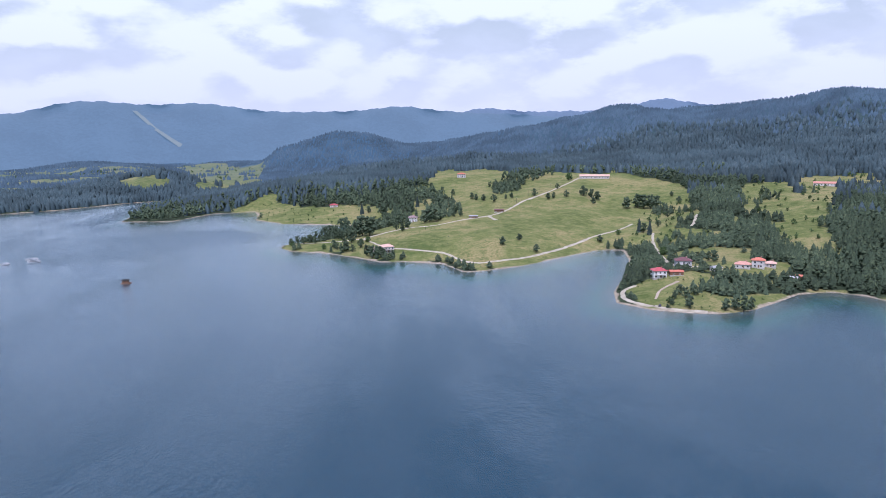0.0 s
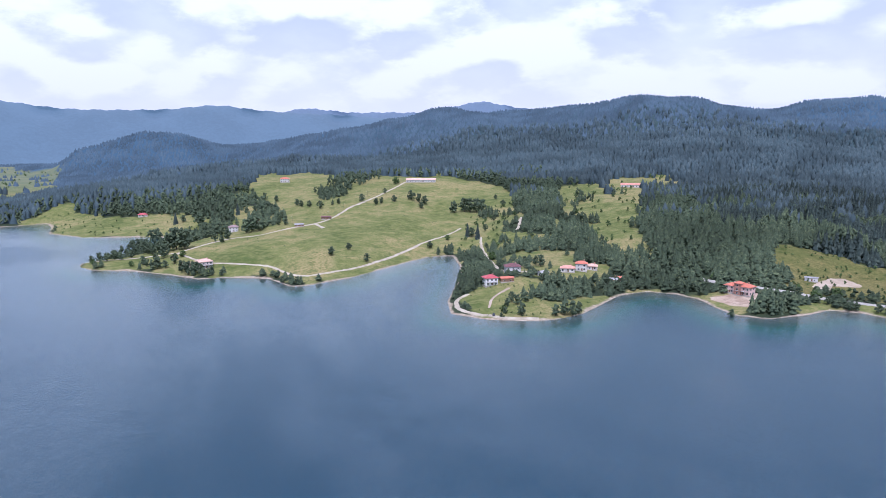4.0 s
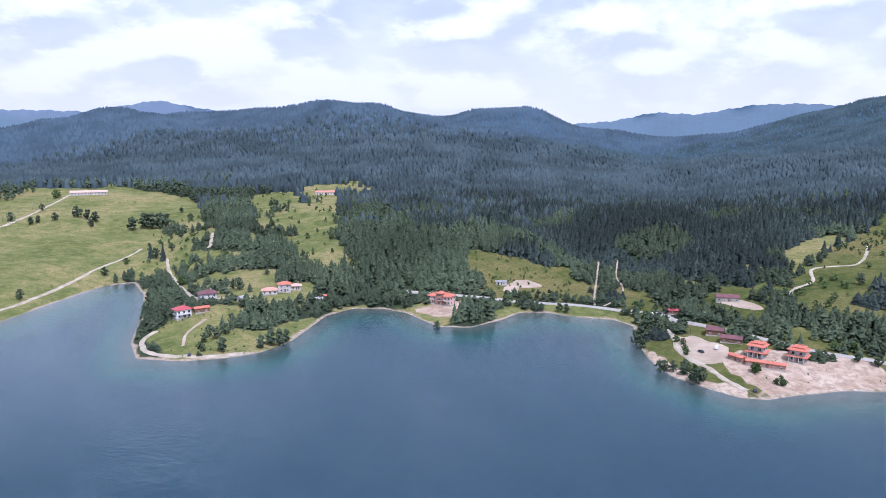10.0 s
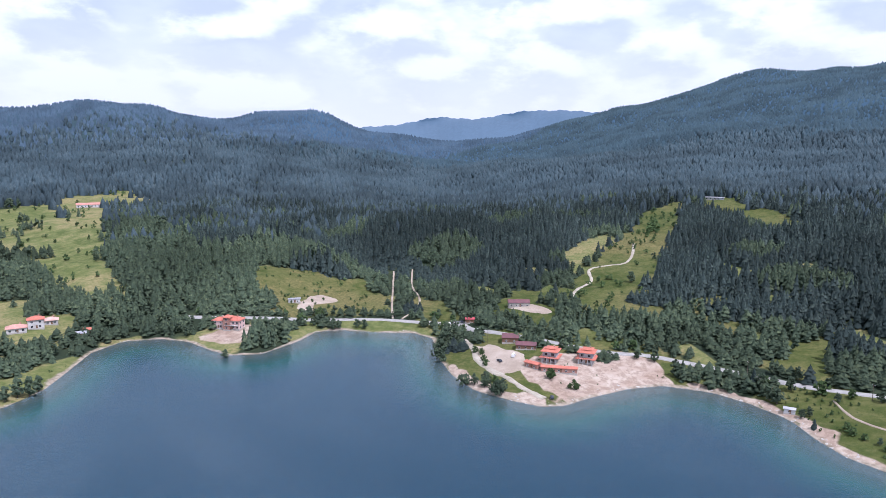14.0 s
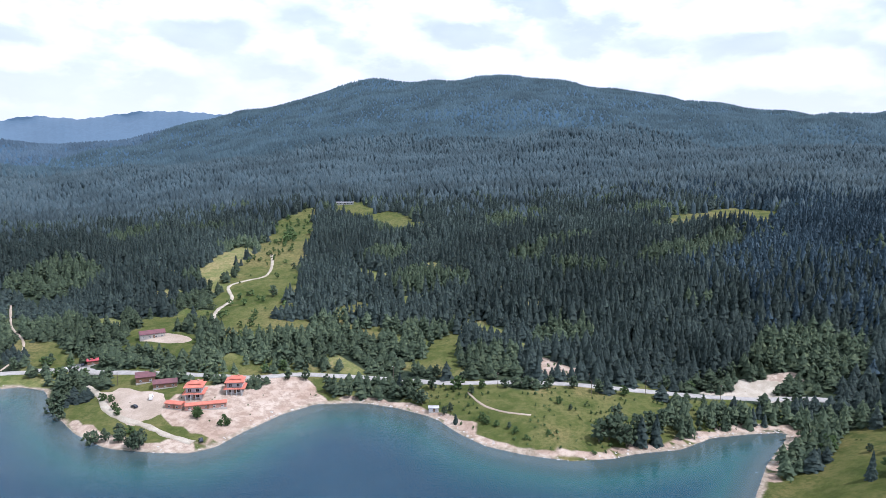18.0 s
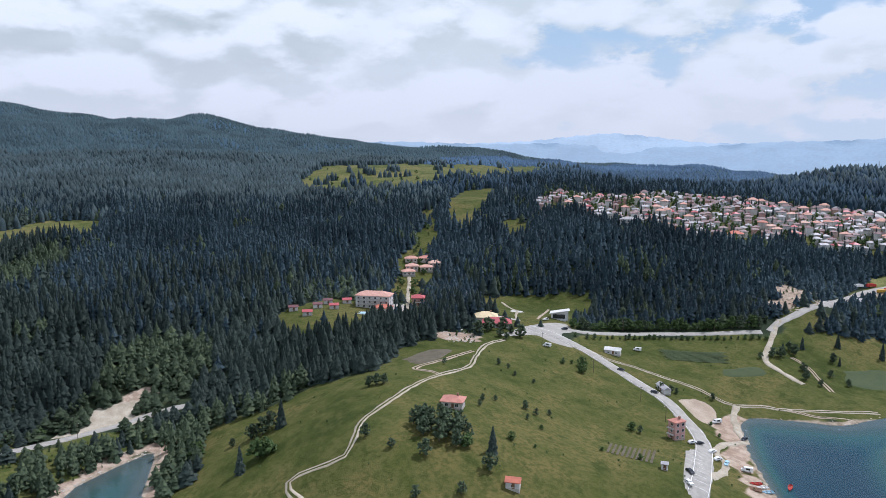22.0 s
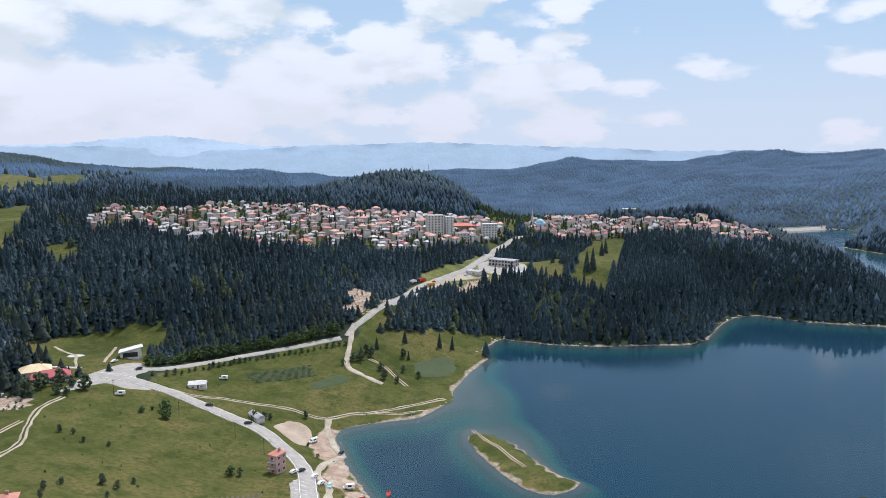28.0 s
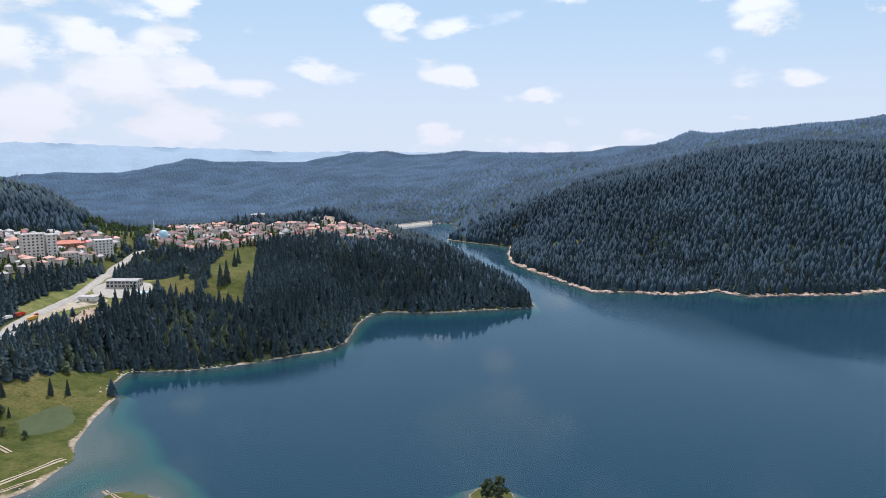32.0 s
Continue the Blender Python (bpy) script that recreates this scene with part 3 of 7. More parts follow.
# ---- ground, lake, far ranges ----
# station, inn, guest house and shed clearings open the camera's view
MEADOWS = {
    "north": [(-120, 800), (-178, 774), (-172, 752), (-121, 716), (-70, 676), (-50, 672), (1, 660), (34, 606), (82, 636), (155, 712), (200, 740), (226, 822), (300, 880), (345, 978), (363, 1084), (300, 1240), (236, 1230), (150, 1300), (90, 1500), (-15, 1560), (-30, 1150), (20, 1000), (-60, 900)],
    "north_bay": [(-290, 1105), (-260, 1010), (-225, 985), (-130, 962), (-95, 930), (-60, 985), (-126, 1085), (-198, 1105), (-272, 1180), (-302, 1245), (-330, 1200), (-358, 1169)],
    "hill_house": [(355, 850), (405, 965), (440, 1050), (560, 1110), (672, 1122), (639, 995), (524, 925), (440, 790), (372, 690), (338, 599), (300, 570), (306, 625), (340, 735)],
    "pit": [(411, 540), (450, 545), (500, 480), (440, 405), (415, 425), (374, 455), (395, 490)],
    "point": [(130, 495), (151, 538), (165, 545), (200, 540), (202, 515), (182, 495), (205, 482), (250, 500), (290, 510), (285, 500), (223, 462), (180, 445), (142, 460)],
    "point_back": [(222, 634), (250, 685), (270, 670), (262, 587), (238, 553), (212, 561)],
    "spit": [(300, 480), (330, 482), (345, 455), (335, 430), (305, 425)],
    "spit_east": [(340, 415), (375, 440), (420, 400), (430, 350), (405, 345), (390, 405)],
    "building_site": [(340, 300), (420, 310), (440, 230), (440, 170), (405, 170), (350, 212), (330, 240)],
    "east_shore": [(393, 150), (425, 125), (420, 69), (418, 36), (433, -10), (410, -60), (391, -47), (380, -20), (350, 38), (345, 60), (359, 90), (385, 115)],
    "glade": [(443, 144), (511, 130), (499, 108), (442, 117)],
    "slope": [(977, 345), (896, 370), (760, 340), (640, 320), (512, 300), (470, 265), (479, 245), (587, 250), (680, 275), (772, 285)],
    "slope_top": [(921, 292), (950, 235), (852, 165), (829, 210)],
    "station_view": [(1012, 330), (1016, 288), (960, 262), (918, 255), (925, 282), (970, 312)],
    "clearing": [(834, -80), (905, -180), (836, -215), (735, -165), (770, -85)],
    "meadow_hill": [(372, -66), (345, -42), (332, -26), (320, -4), (300, 6), (235, -5), (170, -90), (140, -200), (190, -290), (250, -300), (330, -290), (350, -255), (345, -190), (335, -140), (350, -105), (370, -85)],
    "villa": [(412, -150), (454, -165), (470, -215), (425, -240), (400, -240), (405, -190)],
    "villa_lane": [(396, -226), (478, -292), (494, -312), (510, -350), (545, -398), (590, -440), (600, -470), (480, -340), (402, -255)],
    "far_south": [(1046, -600), (1230, -800), (1200, -1000), (1056, -1316), (700, -900), (715, -720), (733, -560), (788, -502), (851, -485)],
    "town_slope": [(617, -515), (670, -600), (650, -640), (604, -590), (560, -520), (535, -478), (516, -440), (508, -412), (524, -414), (547, -436), (588, -478)],
    "town_slope_low": [(528, -426), (532, -478), (494, -442), (499, -404)],
    "town_slope_edge": [(497, -450), (486, -480), (455, -446), (455, -420)],
    "nw_near_field": [(-1070, 1650), (-950, 1606), (-960, 1665), (-1085, 1730)],
    "pavilion": [(400, -300), (425, -335), (388, -365), (350, -390), (326, -348), (321, -318), (331, -300), (336, -280)],
    "valley": [(300, -288), (310, -302), (297, -328), (281, -354), (263, -374), (242, -390), (226, -402), (215, -420), (150, -480), (118, -492), (135, -402), (140, -344), (160, -310), (196, -290), (240, -275)],
    "town_west": [(474, -488), (452, -522), (414, -516), (379, -542), (345, -538), (300, -576), (272, -636), (250, -612), (215, -628), (182, -672), (160, -716), (140, -776), (125, -830), (160, -850), (206, -845), (258, -815), (310, -790), (350, -750), (408, -760), (453, -745), (475, -670), (545, -610), (520, -540)],
    "town_east": [(95, -815), (61, -765), (28, -772), (-8, -800), (-99, -826), (-137, -814), (-188, -850), (-271, -965), (-312, -1080), (-219, -1000), (-143, -915), (-71, -905), (-16, -930), (24, -1010), (90, -950), (125, -890)],
    "town_gap": [(178, -868), (184, -960), (192, -1080), (120, -1160), (-10, -1140), (-62, -1070), (-40, -1005), (24, -1010), (90, -950), (115, -890), (125, -830), (160, -850)],
    "tip": [(97, -594), (100, -668), (68, -694), (64, -586)],
    "tip_back": [(54, -692), (26, -795), (-12, -805), (8, -640), (34, -555), (58, -588)],
    "inlet": [(190, 722), (211, 816), (245, 880), (298, 938), (340, 963), (290, 800), (250, 760), (225, 679), (192, 628), (204, 690)],
    "town_back": [(600, -820), (720, -1010), (760, -1300), (560, -1340), (500, -1140), (470, -1040), (480, -860), (530, -800)],
    "works": [(200, -528), (186, -531), (172, -568), (150, -584), (134, -592), (98, -602), (96, -662), (138, -700), (168, -640), (200, -568)],
    "scree": [(-470, -1000), (-482, -900), (-458, -760), (-415, -755), (-436, -880)],
    "inn_view": [(335, -250), (352, -245), (374, -260), (370, -285), (350, -285), (338, -270)],
    "nw_valley": [(-506, 1468), (-560, 1620), (-650, 1800), (-745, 2098), (-900, 2500), (-1010, 2714), (-1020, 2900), (-880, 2900), (-830, 2779), (-676, 2690), (-590, 2350), (-505, 2049), (-440, 1644), (-455, 1540)],
    "nw_fields": [(-1380, 2240), (-1190, 2020), (-1010, 2140), (-1060, 2330), (-1230, 2360)],
    "nw_flat": [(-780, 1720), (-1500, 1900), (-1650, 2550), (-1100, 2750), (-900, 2400), (-760, 2050)],
    "nw_glade": [(-713, 1545), (-599, 1540), (-570, 1499), (-640, 1450)],
    "guest_view": [(218, 545), (233, 555), (251, 561), (268, 566), (271, 552), (266, 536), (258, 522), (240, 521), (222, 524)],
    "glade_upper": [(555, 221), (571, 192), (547, 181), (523, 203)],
    "glade_lower": [(509, 251), (521, 223), (499, 213), (483, 239)],
    "glade_low": [(518, 194), (512, 169), (497, 163), (489, 180)],
    "shed_front": [(478, 326), (484, 300), (468, 280), (447, 276), (441, 291), (455, 314)],
    "slope_left": [(504, 347), (530, 320), (496, 298), (470, 321)],
    "slope_side": [(650, 364), (754, 353), (669, 327), (585, 324), (614, 346)],
    "lane_open": [(443, 391), (484, 412), (460, 366), (440, 350), (430, 368)],
    "roadside": [(444, 240), (459, 213), (440, 205), (434, 229)],
    "island": [tuple(p) for p in ISLAND],
    "islet": [tuple(p) for p in ISLET],
    "road_bank": [(224, -439), (204, -465), (205, -422), (218, -398)],
}
WOODS = {
    "inlet_shore": [(404, -46), (397, -88), (378, -96), (373, -70), (352, -57), (345, -45), (331, -32), (337, -25), (365, -36)],
    "layby_wood": [(375, 14), (424, -2), (413, -20), (388, -40), (372, 0)],
    "stand_inlet": [(227, 677), (264, 760), (309, 819), (320, 774), (331, 720), (293, 615), (264, 584), (262, 643), (248, 668), (219, 618)],
    "site_back": [(408, 222), (417, 205), (428, 206), (430, 240), (424, 300), (412, 300), (409, 262)],
    "site_hill": [(424, 206), (452, 200), (450, 258), (434, 300), (424, 310), (424, 300)],
    "road_pines": [(429, 200), (430, 150), (425, 130), (417, 150), (419, 186)],
    "lodge_pines": [(348, 461), (366, 475), (374, 465), (352, 433), (336, 417), (324, 422)],
    "lodge_left": [(288, 531), (317, 559), (342, 537), (327, 502), (308, 500), (287, 515)],
    "north_stand": [(76, 1002), (78, 1148), (109, 1238), (173, 1384), (226, 1389), (191, 1212), (127, 1094), (95, 1013)],
    "bay_wood": [(-190, 1114), (-221, 1310), (-157, 1292), (-34, 1205), (-25, 1149), (-43, 1128), (-45, 1059), (-56, 1009), (-113, 1069), (-150, 1109)],
    "house_stand": [(-24, 877), (-7, 870), (27, 890), (10, 930), (-26, 960)],
    "bay_trees": [(206, 730), (232, 740), (186, 578), (154, 533), (143, 562), (160, 640)],
}
BARE = {
    "site": [(376, 262), (395, 266), (416, 236), (423, 216), (424, 200), (413, 186), (404, 184), (374, 208), (358, 216), (352, 224), (362, 240)],
    "red_house": [(326, 472), (344, 466), (340, 452), (326, 440), (322, 450)],
    "beach": [(140, -195), (156, -214), (177, -246), (193, -283), (200, -275), (188, -245), (165, -205)],
    "layby": [(428, -40), (445, -45), (452, -75), (440, -85), (428, -60)],
    "cliff": [(246, -496), (231, -490), (218, -510), (214, -465), (224, -445), (238, -462)],
    "crag": [(-98, -935), (-138, -930), (-146, -962), (-104, -970)],
    "quarry": [(167, -553), (151, -548), (139, -545), (141, -580), (153, -584), (163, -568)],
    "cut_bank": [(437, 65), (459, 60), (448, 48), (463, 33), (446, 33), (433, 49)],
    "inn_rock": [(357, -225), (356, -236), (343, -237), (335, -225), (344, -217)],
}
FARMS = {name: np.array(loop, float) for name, loop in {**{"bare_" + name: loop for name, loop in BARE.items()}, **MEADOWS, **WOODS}.items()}


def steps(start, stop, fine, growth, end):
    """Even steps from start to stop, growing to the end."""
    out, at, size = [], stop, fine
    while at < end:
        size *= growth
        at += size
        out.append(at)
    return out


def axis_of(lo, hi, fine=5.8, growth=1.06, end=5100):
    return np.array([-v for v in steps(0, -lo, fine, growth, end)][::-1] + list(np.arange(lo, hi + 0.1, fine)) + steps(0, hi, fine, growth, end))


GX, GY = axis_of(-420, 700), axis_of(-820, 860)
XX, YY = np.meshgrid(GX, GY)
ZZ = ground_height(XX, YY)


def on_ground(x, y):
    """Height of the built ground at places."""
    x, y = np.asarray(x, float), np.asarray(y, float)
    i, j = np.clip(np.searchsorted(GX, x) - 1, 0, len(GX) - 2), np.clip(np.searchsorted(GY, y) - 1, 0, len(GY) - 2)
    u, v = (x - GX[i]) / (GX[i + 1] - GX[i]), (y - GY[j]) / (GY[j + 1] - GY[j])
    return (ZZ[j, i] * (1 - u) + ZZ[j, i + 1] * u) * (1 - v) + (ZZ[j + 1, i] * (1 - u) + ZZ[j + 1, i + 1] * u) * v


def mesh_of(name, verts, faces, material, shaded=False):
    """A mesh from arrays; all faces have the same number of corners."""
    verts, faces = np.asarray(verts, np.float32), np.asarray(faces, np.int32)
    data = bpy.data.meshes.new(name)
    data.vertices.add(len(verts))
    data.vertices.foreach_set("co", verts.ravel())
    data.loops.add(faces.size)
    data.loops.foreach_set("vertex_index", faces.ravel())
    data.polygons.add(len(faces))
    data.polygons.foreach_set("loop_start", np.arange(0, faces.size, faces.shape[1], dtype=np.int32))
    data.polygons.foreach_set("use_smooth", np.full(len(faces), shaded))
    data.update(calc_edges=True)
    data.materials.append(material)
    return data


def sheet(rows, columns):
    """Quads of a grid of points."""
    a = np.arange(rows * columns).reshape(rows, columns)
    return np.stack([a[:-1, :-1], a[:-1, 1:], a[1:, 1:], a[1:, :-1]], -1).reshape(-1, 4)


def within(x, y, names, soft=8.0):
    """1 inside any of the named areas, falling to 0 outside over soft metres."""
    out = np.zeros(np.shape(x))
    for name in names:
        loop = FARMS[name]
        lo, hi = loop.min(0) - soft, loop.max(0) + soft
        pick = (x > lo[0]) & (x < hi[0]) & (y > lo[1]) & (y < hi[1])
        if pick.any():
            d, on = edge_distance(x[pick], y[pick], loop)
            out[pick] = np.maximum(out[pick], np.where(on, 1.0, np.clip(1 - d / soft, 0, 1)))
    return out


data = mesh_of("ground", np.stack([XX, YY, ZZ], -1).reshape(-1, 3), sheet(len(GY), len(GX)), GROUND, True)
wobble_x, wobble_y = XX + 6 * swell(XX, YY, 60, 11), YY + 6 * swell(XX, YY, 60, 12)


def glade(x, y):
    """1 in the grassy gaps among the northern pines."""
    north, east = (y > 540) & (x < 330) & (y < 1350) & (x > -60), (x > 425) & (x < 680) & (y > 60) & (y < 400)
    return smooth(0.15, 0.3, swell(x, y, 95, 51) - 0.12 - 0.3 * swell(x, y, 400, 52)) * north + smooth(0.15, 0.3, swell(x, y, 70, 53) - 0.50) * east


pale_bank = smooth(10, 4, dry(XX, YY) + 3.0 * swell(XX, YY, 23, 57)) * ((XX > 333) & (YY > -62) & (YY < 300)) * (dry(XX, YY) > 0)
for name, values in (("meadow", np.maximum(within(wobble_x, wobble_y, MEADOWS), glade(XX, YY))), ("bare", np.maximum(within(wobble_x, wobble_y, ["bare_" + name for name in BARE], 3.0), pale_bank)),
                     ("lush", np.maximum(0.74 * within(wobble_x, wobble_y, ["far_south", "shed_front", "station_view", "east_shore", "slope", "building_site", "glade", "glade_upper", "glade_lower", "glade_low", "slope_left", "roadside", "lane_open", "pit", "slope_top", "clearing"], 10.0), within(wobble_x, wobble_y, ["meadow_hill", "valley", "villa", "pavilion", "tip", "villa_lane", "tip_back", "town_slope", "town_slope_low", "town_slope_edge", "town_west", "town_east", "town_gap", "island", "islet", "road_bank", "scree", "inn_view"], 12.0))),
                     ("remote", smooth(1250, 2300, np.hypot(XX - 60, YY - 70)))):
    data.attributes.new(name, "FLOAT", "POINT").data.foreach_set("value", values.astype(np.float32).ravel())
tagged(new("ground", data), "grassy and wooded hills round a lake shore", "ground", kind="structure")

wide = np.array([(-5000, -1402), (1500, -1402), (1500, 5000), (-5000, 5000)], float)
data = mesh_of("water", np.c_[wide, np.zeros(4)], [[0, 1, 2, 3]], WATER)
tagged(new("water", data), "deep blue rippled lake water", "water", kind="structure")


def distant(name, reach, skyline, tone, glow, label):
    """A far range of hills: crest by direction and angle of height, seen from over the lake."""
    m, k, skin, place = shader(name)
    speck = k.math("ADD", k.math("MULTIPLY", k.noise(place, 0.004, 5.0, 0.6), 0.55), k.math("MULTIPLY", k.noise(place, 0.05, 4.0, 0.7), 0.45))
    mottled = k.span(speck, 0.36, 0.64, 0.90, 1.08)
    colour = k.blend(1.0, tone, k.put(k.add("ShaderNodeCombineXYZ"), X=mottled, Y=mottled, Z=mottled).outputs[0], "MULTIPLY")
    # haze is put into the colour, and the slope glows with it
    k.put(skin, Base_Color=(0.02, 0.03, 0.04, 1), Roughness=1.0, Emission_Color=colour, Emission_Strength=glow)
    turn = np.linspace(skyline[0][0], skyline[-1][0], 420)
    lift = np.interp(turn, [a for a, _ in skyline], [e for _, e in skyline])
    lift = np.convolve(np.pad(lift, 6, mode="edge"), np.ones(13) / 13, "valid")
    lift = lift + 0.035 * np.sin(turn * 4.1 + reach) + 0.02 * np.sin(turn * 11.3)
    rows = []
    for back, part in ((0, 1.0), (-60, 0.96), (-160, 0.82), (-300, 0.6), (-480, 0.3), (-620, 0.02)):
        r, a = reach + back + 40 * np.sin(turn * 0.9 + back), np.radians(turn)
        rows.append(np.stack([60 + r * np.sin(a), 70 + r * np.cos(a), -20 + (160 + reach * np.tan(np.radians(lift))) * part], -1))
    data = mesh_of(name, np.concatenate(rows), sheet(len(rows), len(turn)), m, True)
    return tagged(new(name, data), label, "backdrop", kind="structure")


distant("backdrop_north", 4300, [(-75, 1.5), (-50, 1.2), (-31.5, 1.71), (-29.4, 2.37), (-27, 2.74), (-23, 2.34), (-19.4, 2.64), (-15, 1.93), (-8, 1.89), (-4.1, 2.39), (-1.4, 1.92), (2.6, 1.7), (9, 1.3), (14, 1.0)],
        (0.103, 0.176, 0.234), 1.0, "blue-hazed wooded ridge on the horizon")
distant("backdrop_gap", 4700, [(-2, 1.3), (2.6, 2.14), (6.2, 1.74), (9, 1.8), (12, 1.7), (16.6, 2.65), (19.2, 2.11), (22.8, 1.66), (30, 1.2)], (0.13, 0.195, 0.275), 1.0, "pale blue-hazed wooded ridge far behind the hills")
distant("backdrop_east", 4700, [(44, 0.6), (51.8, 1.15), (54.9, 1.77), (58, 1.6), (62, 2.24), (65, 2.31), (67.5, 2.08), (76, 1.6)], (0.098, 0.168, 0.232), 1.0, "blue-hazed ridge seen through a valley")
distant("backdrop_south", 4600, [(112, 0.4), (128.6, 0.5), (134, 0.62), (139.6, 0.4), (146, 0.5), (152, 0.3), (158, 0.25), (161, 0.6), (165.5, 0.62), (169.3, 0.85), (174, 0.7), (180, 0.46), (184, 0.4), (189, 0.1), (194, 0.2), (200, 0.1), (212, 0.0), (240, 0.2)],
        (0.34, 0.475, 0.60), 1.0, "pale blue-hazed mountain range on the southern horizon")
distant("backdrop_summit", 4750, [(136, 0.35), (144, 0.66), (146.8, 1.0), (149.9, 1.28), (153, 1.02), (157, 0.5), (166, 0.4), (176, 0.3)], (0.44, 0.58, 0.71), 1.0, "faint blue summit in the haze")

# the mown lane down the northern ridge, laid on its slope
rows = []
for turn, r, z, wide in ((-24.18, 4170, 281, 22), (-23.70, 4102, 244, 25), (-23.0, 4005, 188, 24), (-21.98, 3898, 132, 28), (-21.31, 3839, 99, 38), (-20.54, 3785, 66, 58)):
    rows.append([(60 + r * math.sin(radians(turn) + side * wide / r), 70 + r * math.cos(radians(turn) + side * wide / r), z + 2) for side in (-0.5, 0.5)])
m, k, skin, place = shader("mown_lane")
# the lane glows too, with haze put into its tone
k.put(skin, Base_Color=(0.05, 0.06, 0.05, 1), Roughness=1.0, Emission_Strength=1.0, Emission_Color=k.blend(k.noise(place, 0.03), (0.12, 0.17, 0.20), (0.20, 0.245, 0.255)))
tagged(new("backdrop_lane", mesh_of("backdrop_lane", np.array(rows).reshape(-1, 3), sheet(6, 2), m, True)), "pale haze-toned mown lane through the far forest", "backdrop", kind="structure")


# ---- woods ----
def bough_tree(rng, boughs, full=1.2, droop=0.5, low=0.06):
    """A conifer of unit height: many separate drooping boughs round a slim dark core."""
    verts, faces, turn = [], [], rng.uniform(0, 6.283)
    for n in range(boughs):
        k = (n + rng.uniform(0, 0.8)) / boughs
        h = low + (0.93 - low) * k**0.85
        reach = 0.5 * (1 - 0.92 * k**full) * rng.uniform(0.72, 1.16) + 0.02
        turn += 2.4 + rng.uniform(-0.35, 0.35)
        half = (1.15 if boughs < 30 else 0.82) * rng.uniform(0.8, 1.2) * (0.6 + 0.6 * k)
        start, drop = len(verts), droop * reach * rng.uniform(0.6, 1.3)
        lift = 0.03 + 0.7 / boughs
        verts.append((0.06 * reach * math.cos(turn), 0.06 * reach * math.sin(turn), min(h + lift + 0.16 * reach, 0.99)))
        for side, out, down in ((-half, 0.74, 0.8), (0.0, 1.0, 1.0), (half, 0.74, 0.8)):
            verts.append((reach * out * math.cos(turn + side), reach * out * math.sin(turn + side), h - drop * down + rng.uniform(-0.02, 0.02) - (0.03 if side else 0.0)))
        faces += [(start, start + 1, start + 2), (start, start + 2, start + 3)]
    start = len(verts)
    verts.append((0, 0, 1.0))
    for q in range(5):
        verts.append((0.15 * math.cos(q * 1.2566), 0.15 * math.sin(q * 1.2566), 0.0))
    faces += [(start, start + 1 + q, start + 1 + (q + 1) % 5) for q in range(5)]
    return np.array(verts), np.array(faces)


def crown_tree(rng, sides, rings):
    """A closed conifer crown of unit height, its outline given as height and radius."""
    verts, faces = [], []
    for h, r in rings:
        for s in range(sides):
            a, q = 6.283 * (s + rng.uniform(-0.3, 0.3)) / sides, r * rng.uniform(0.68, 1.2)
            verts.append((q * math.cos(a), q * math.sin(a), h + rng.uniform(-0.07, 0.07)))
    verts.append((rng.uniform(-0.03, 0.03), rng.uniform(-0.03, 0.03), 1.0))
    for n in range(len(rings) - 1):
        for s in range(sides):
            a, b = n * sides + s, n * sides + (s + 1) % sides
            faces += [(a, b, b + sides), (a, b + sides, a + sides)]
    last = (len(rings) - 1) * sides
    faces += [(last + s, last + (s + 1) % sides, len(verts) - 1) for s in range(sides)]
    return np.array(verts), np.array(faces)


def clump_tree(rng, lumps, sides=5, size=1.0):
    """A pine or broad-leaved crown of unit height: lumps of leaf at many heights."""
    verts, faces = [], []
    for n in range(lumps):
        h = 0.22 + 0.64 * (n + 0.5) / lumps
        off = (0.30 + 0.12 * (1 - size)) * math.sin(3.1 * min(h, 0.9)) * rng.random_sample()
        a = rng.uniform(0, 6.283)
        cx, cy, r, tall = off * math.cos(a), off * math.sin(a), size * rng.uniform(0.20, 0.32) * (1.15 - 0.5 * h), size * rng.uniform(0.16, 0.24)
        start = len(verts)
        verts += [(cx, cy, h + tall), (cx, cy, h - tall * 0.8)]
        for s in range(sides):
            b = 6.283 * (s + rng.uniform(-0.25, 0.25)) / sides
            q = r * rng.uniform(0.75, 1.15)
            verts.append((cx + q * math.cos(b), cy + q * math.sin(b), h + rng.uniform(-0.06, 0.05)))
        for s in range(sides):
            c, d = start + 2 + s, start + 2 + (s + 1) % sides
            faces += [(start, c, d), (start + 1, d, c)]
    return np.array(verts), np.array(faces)


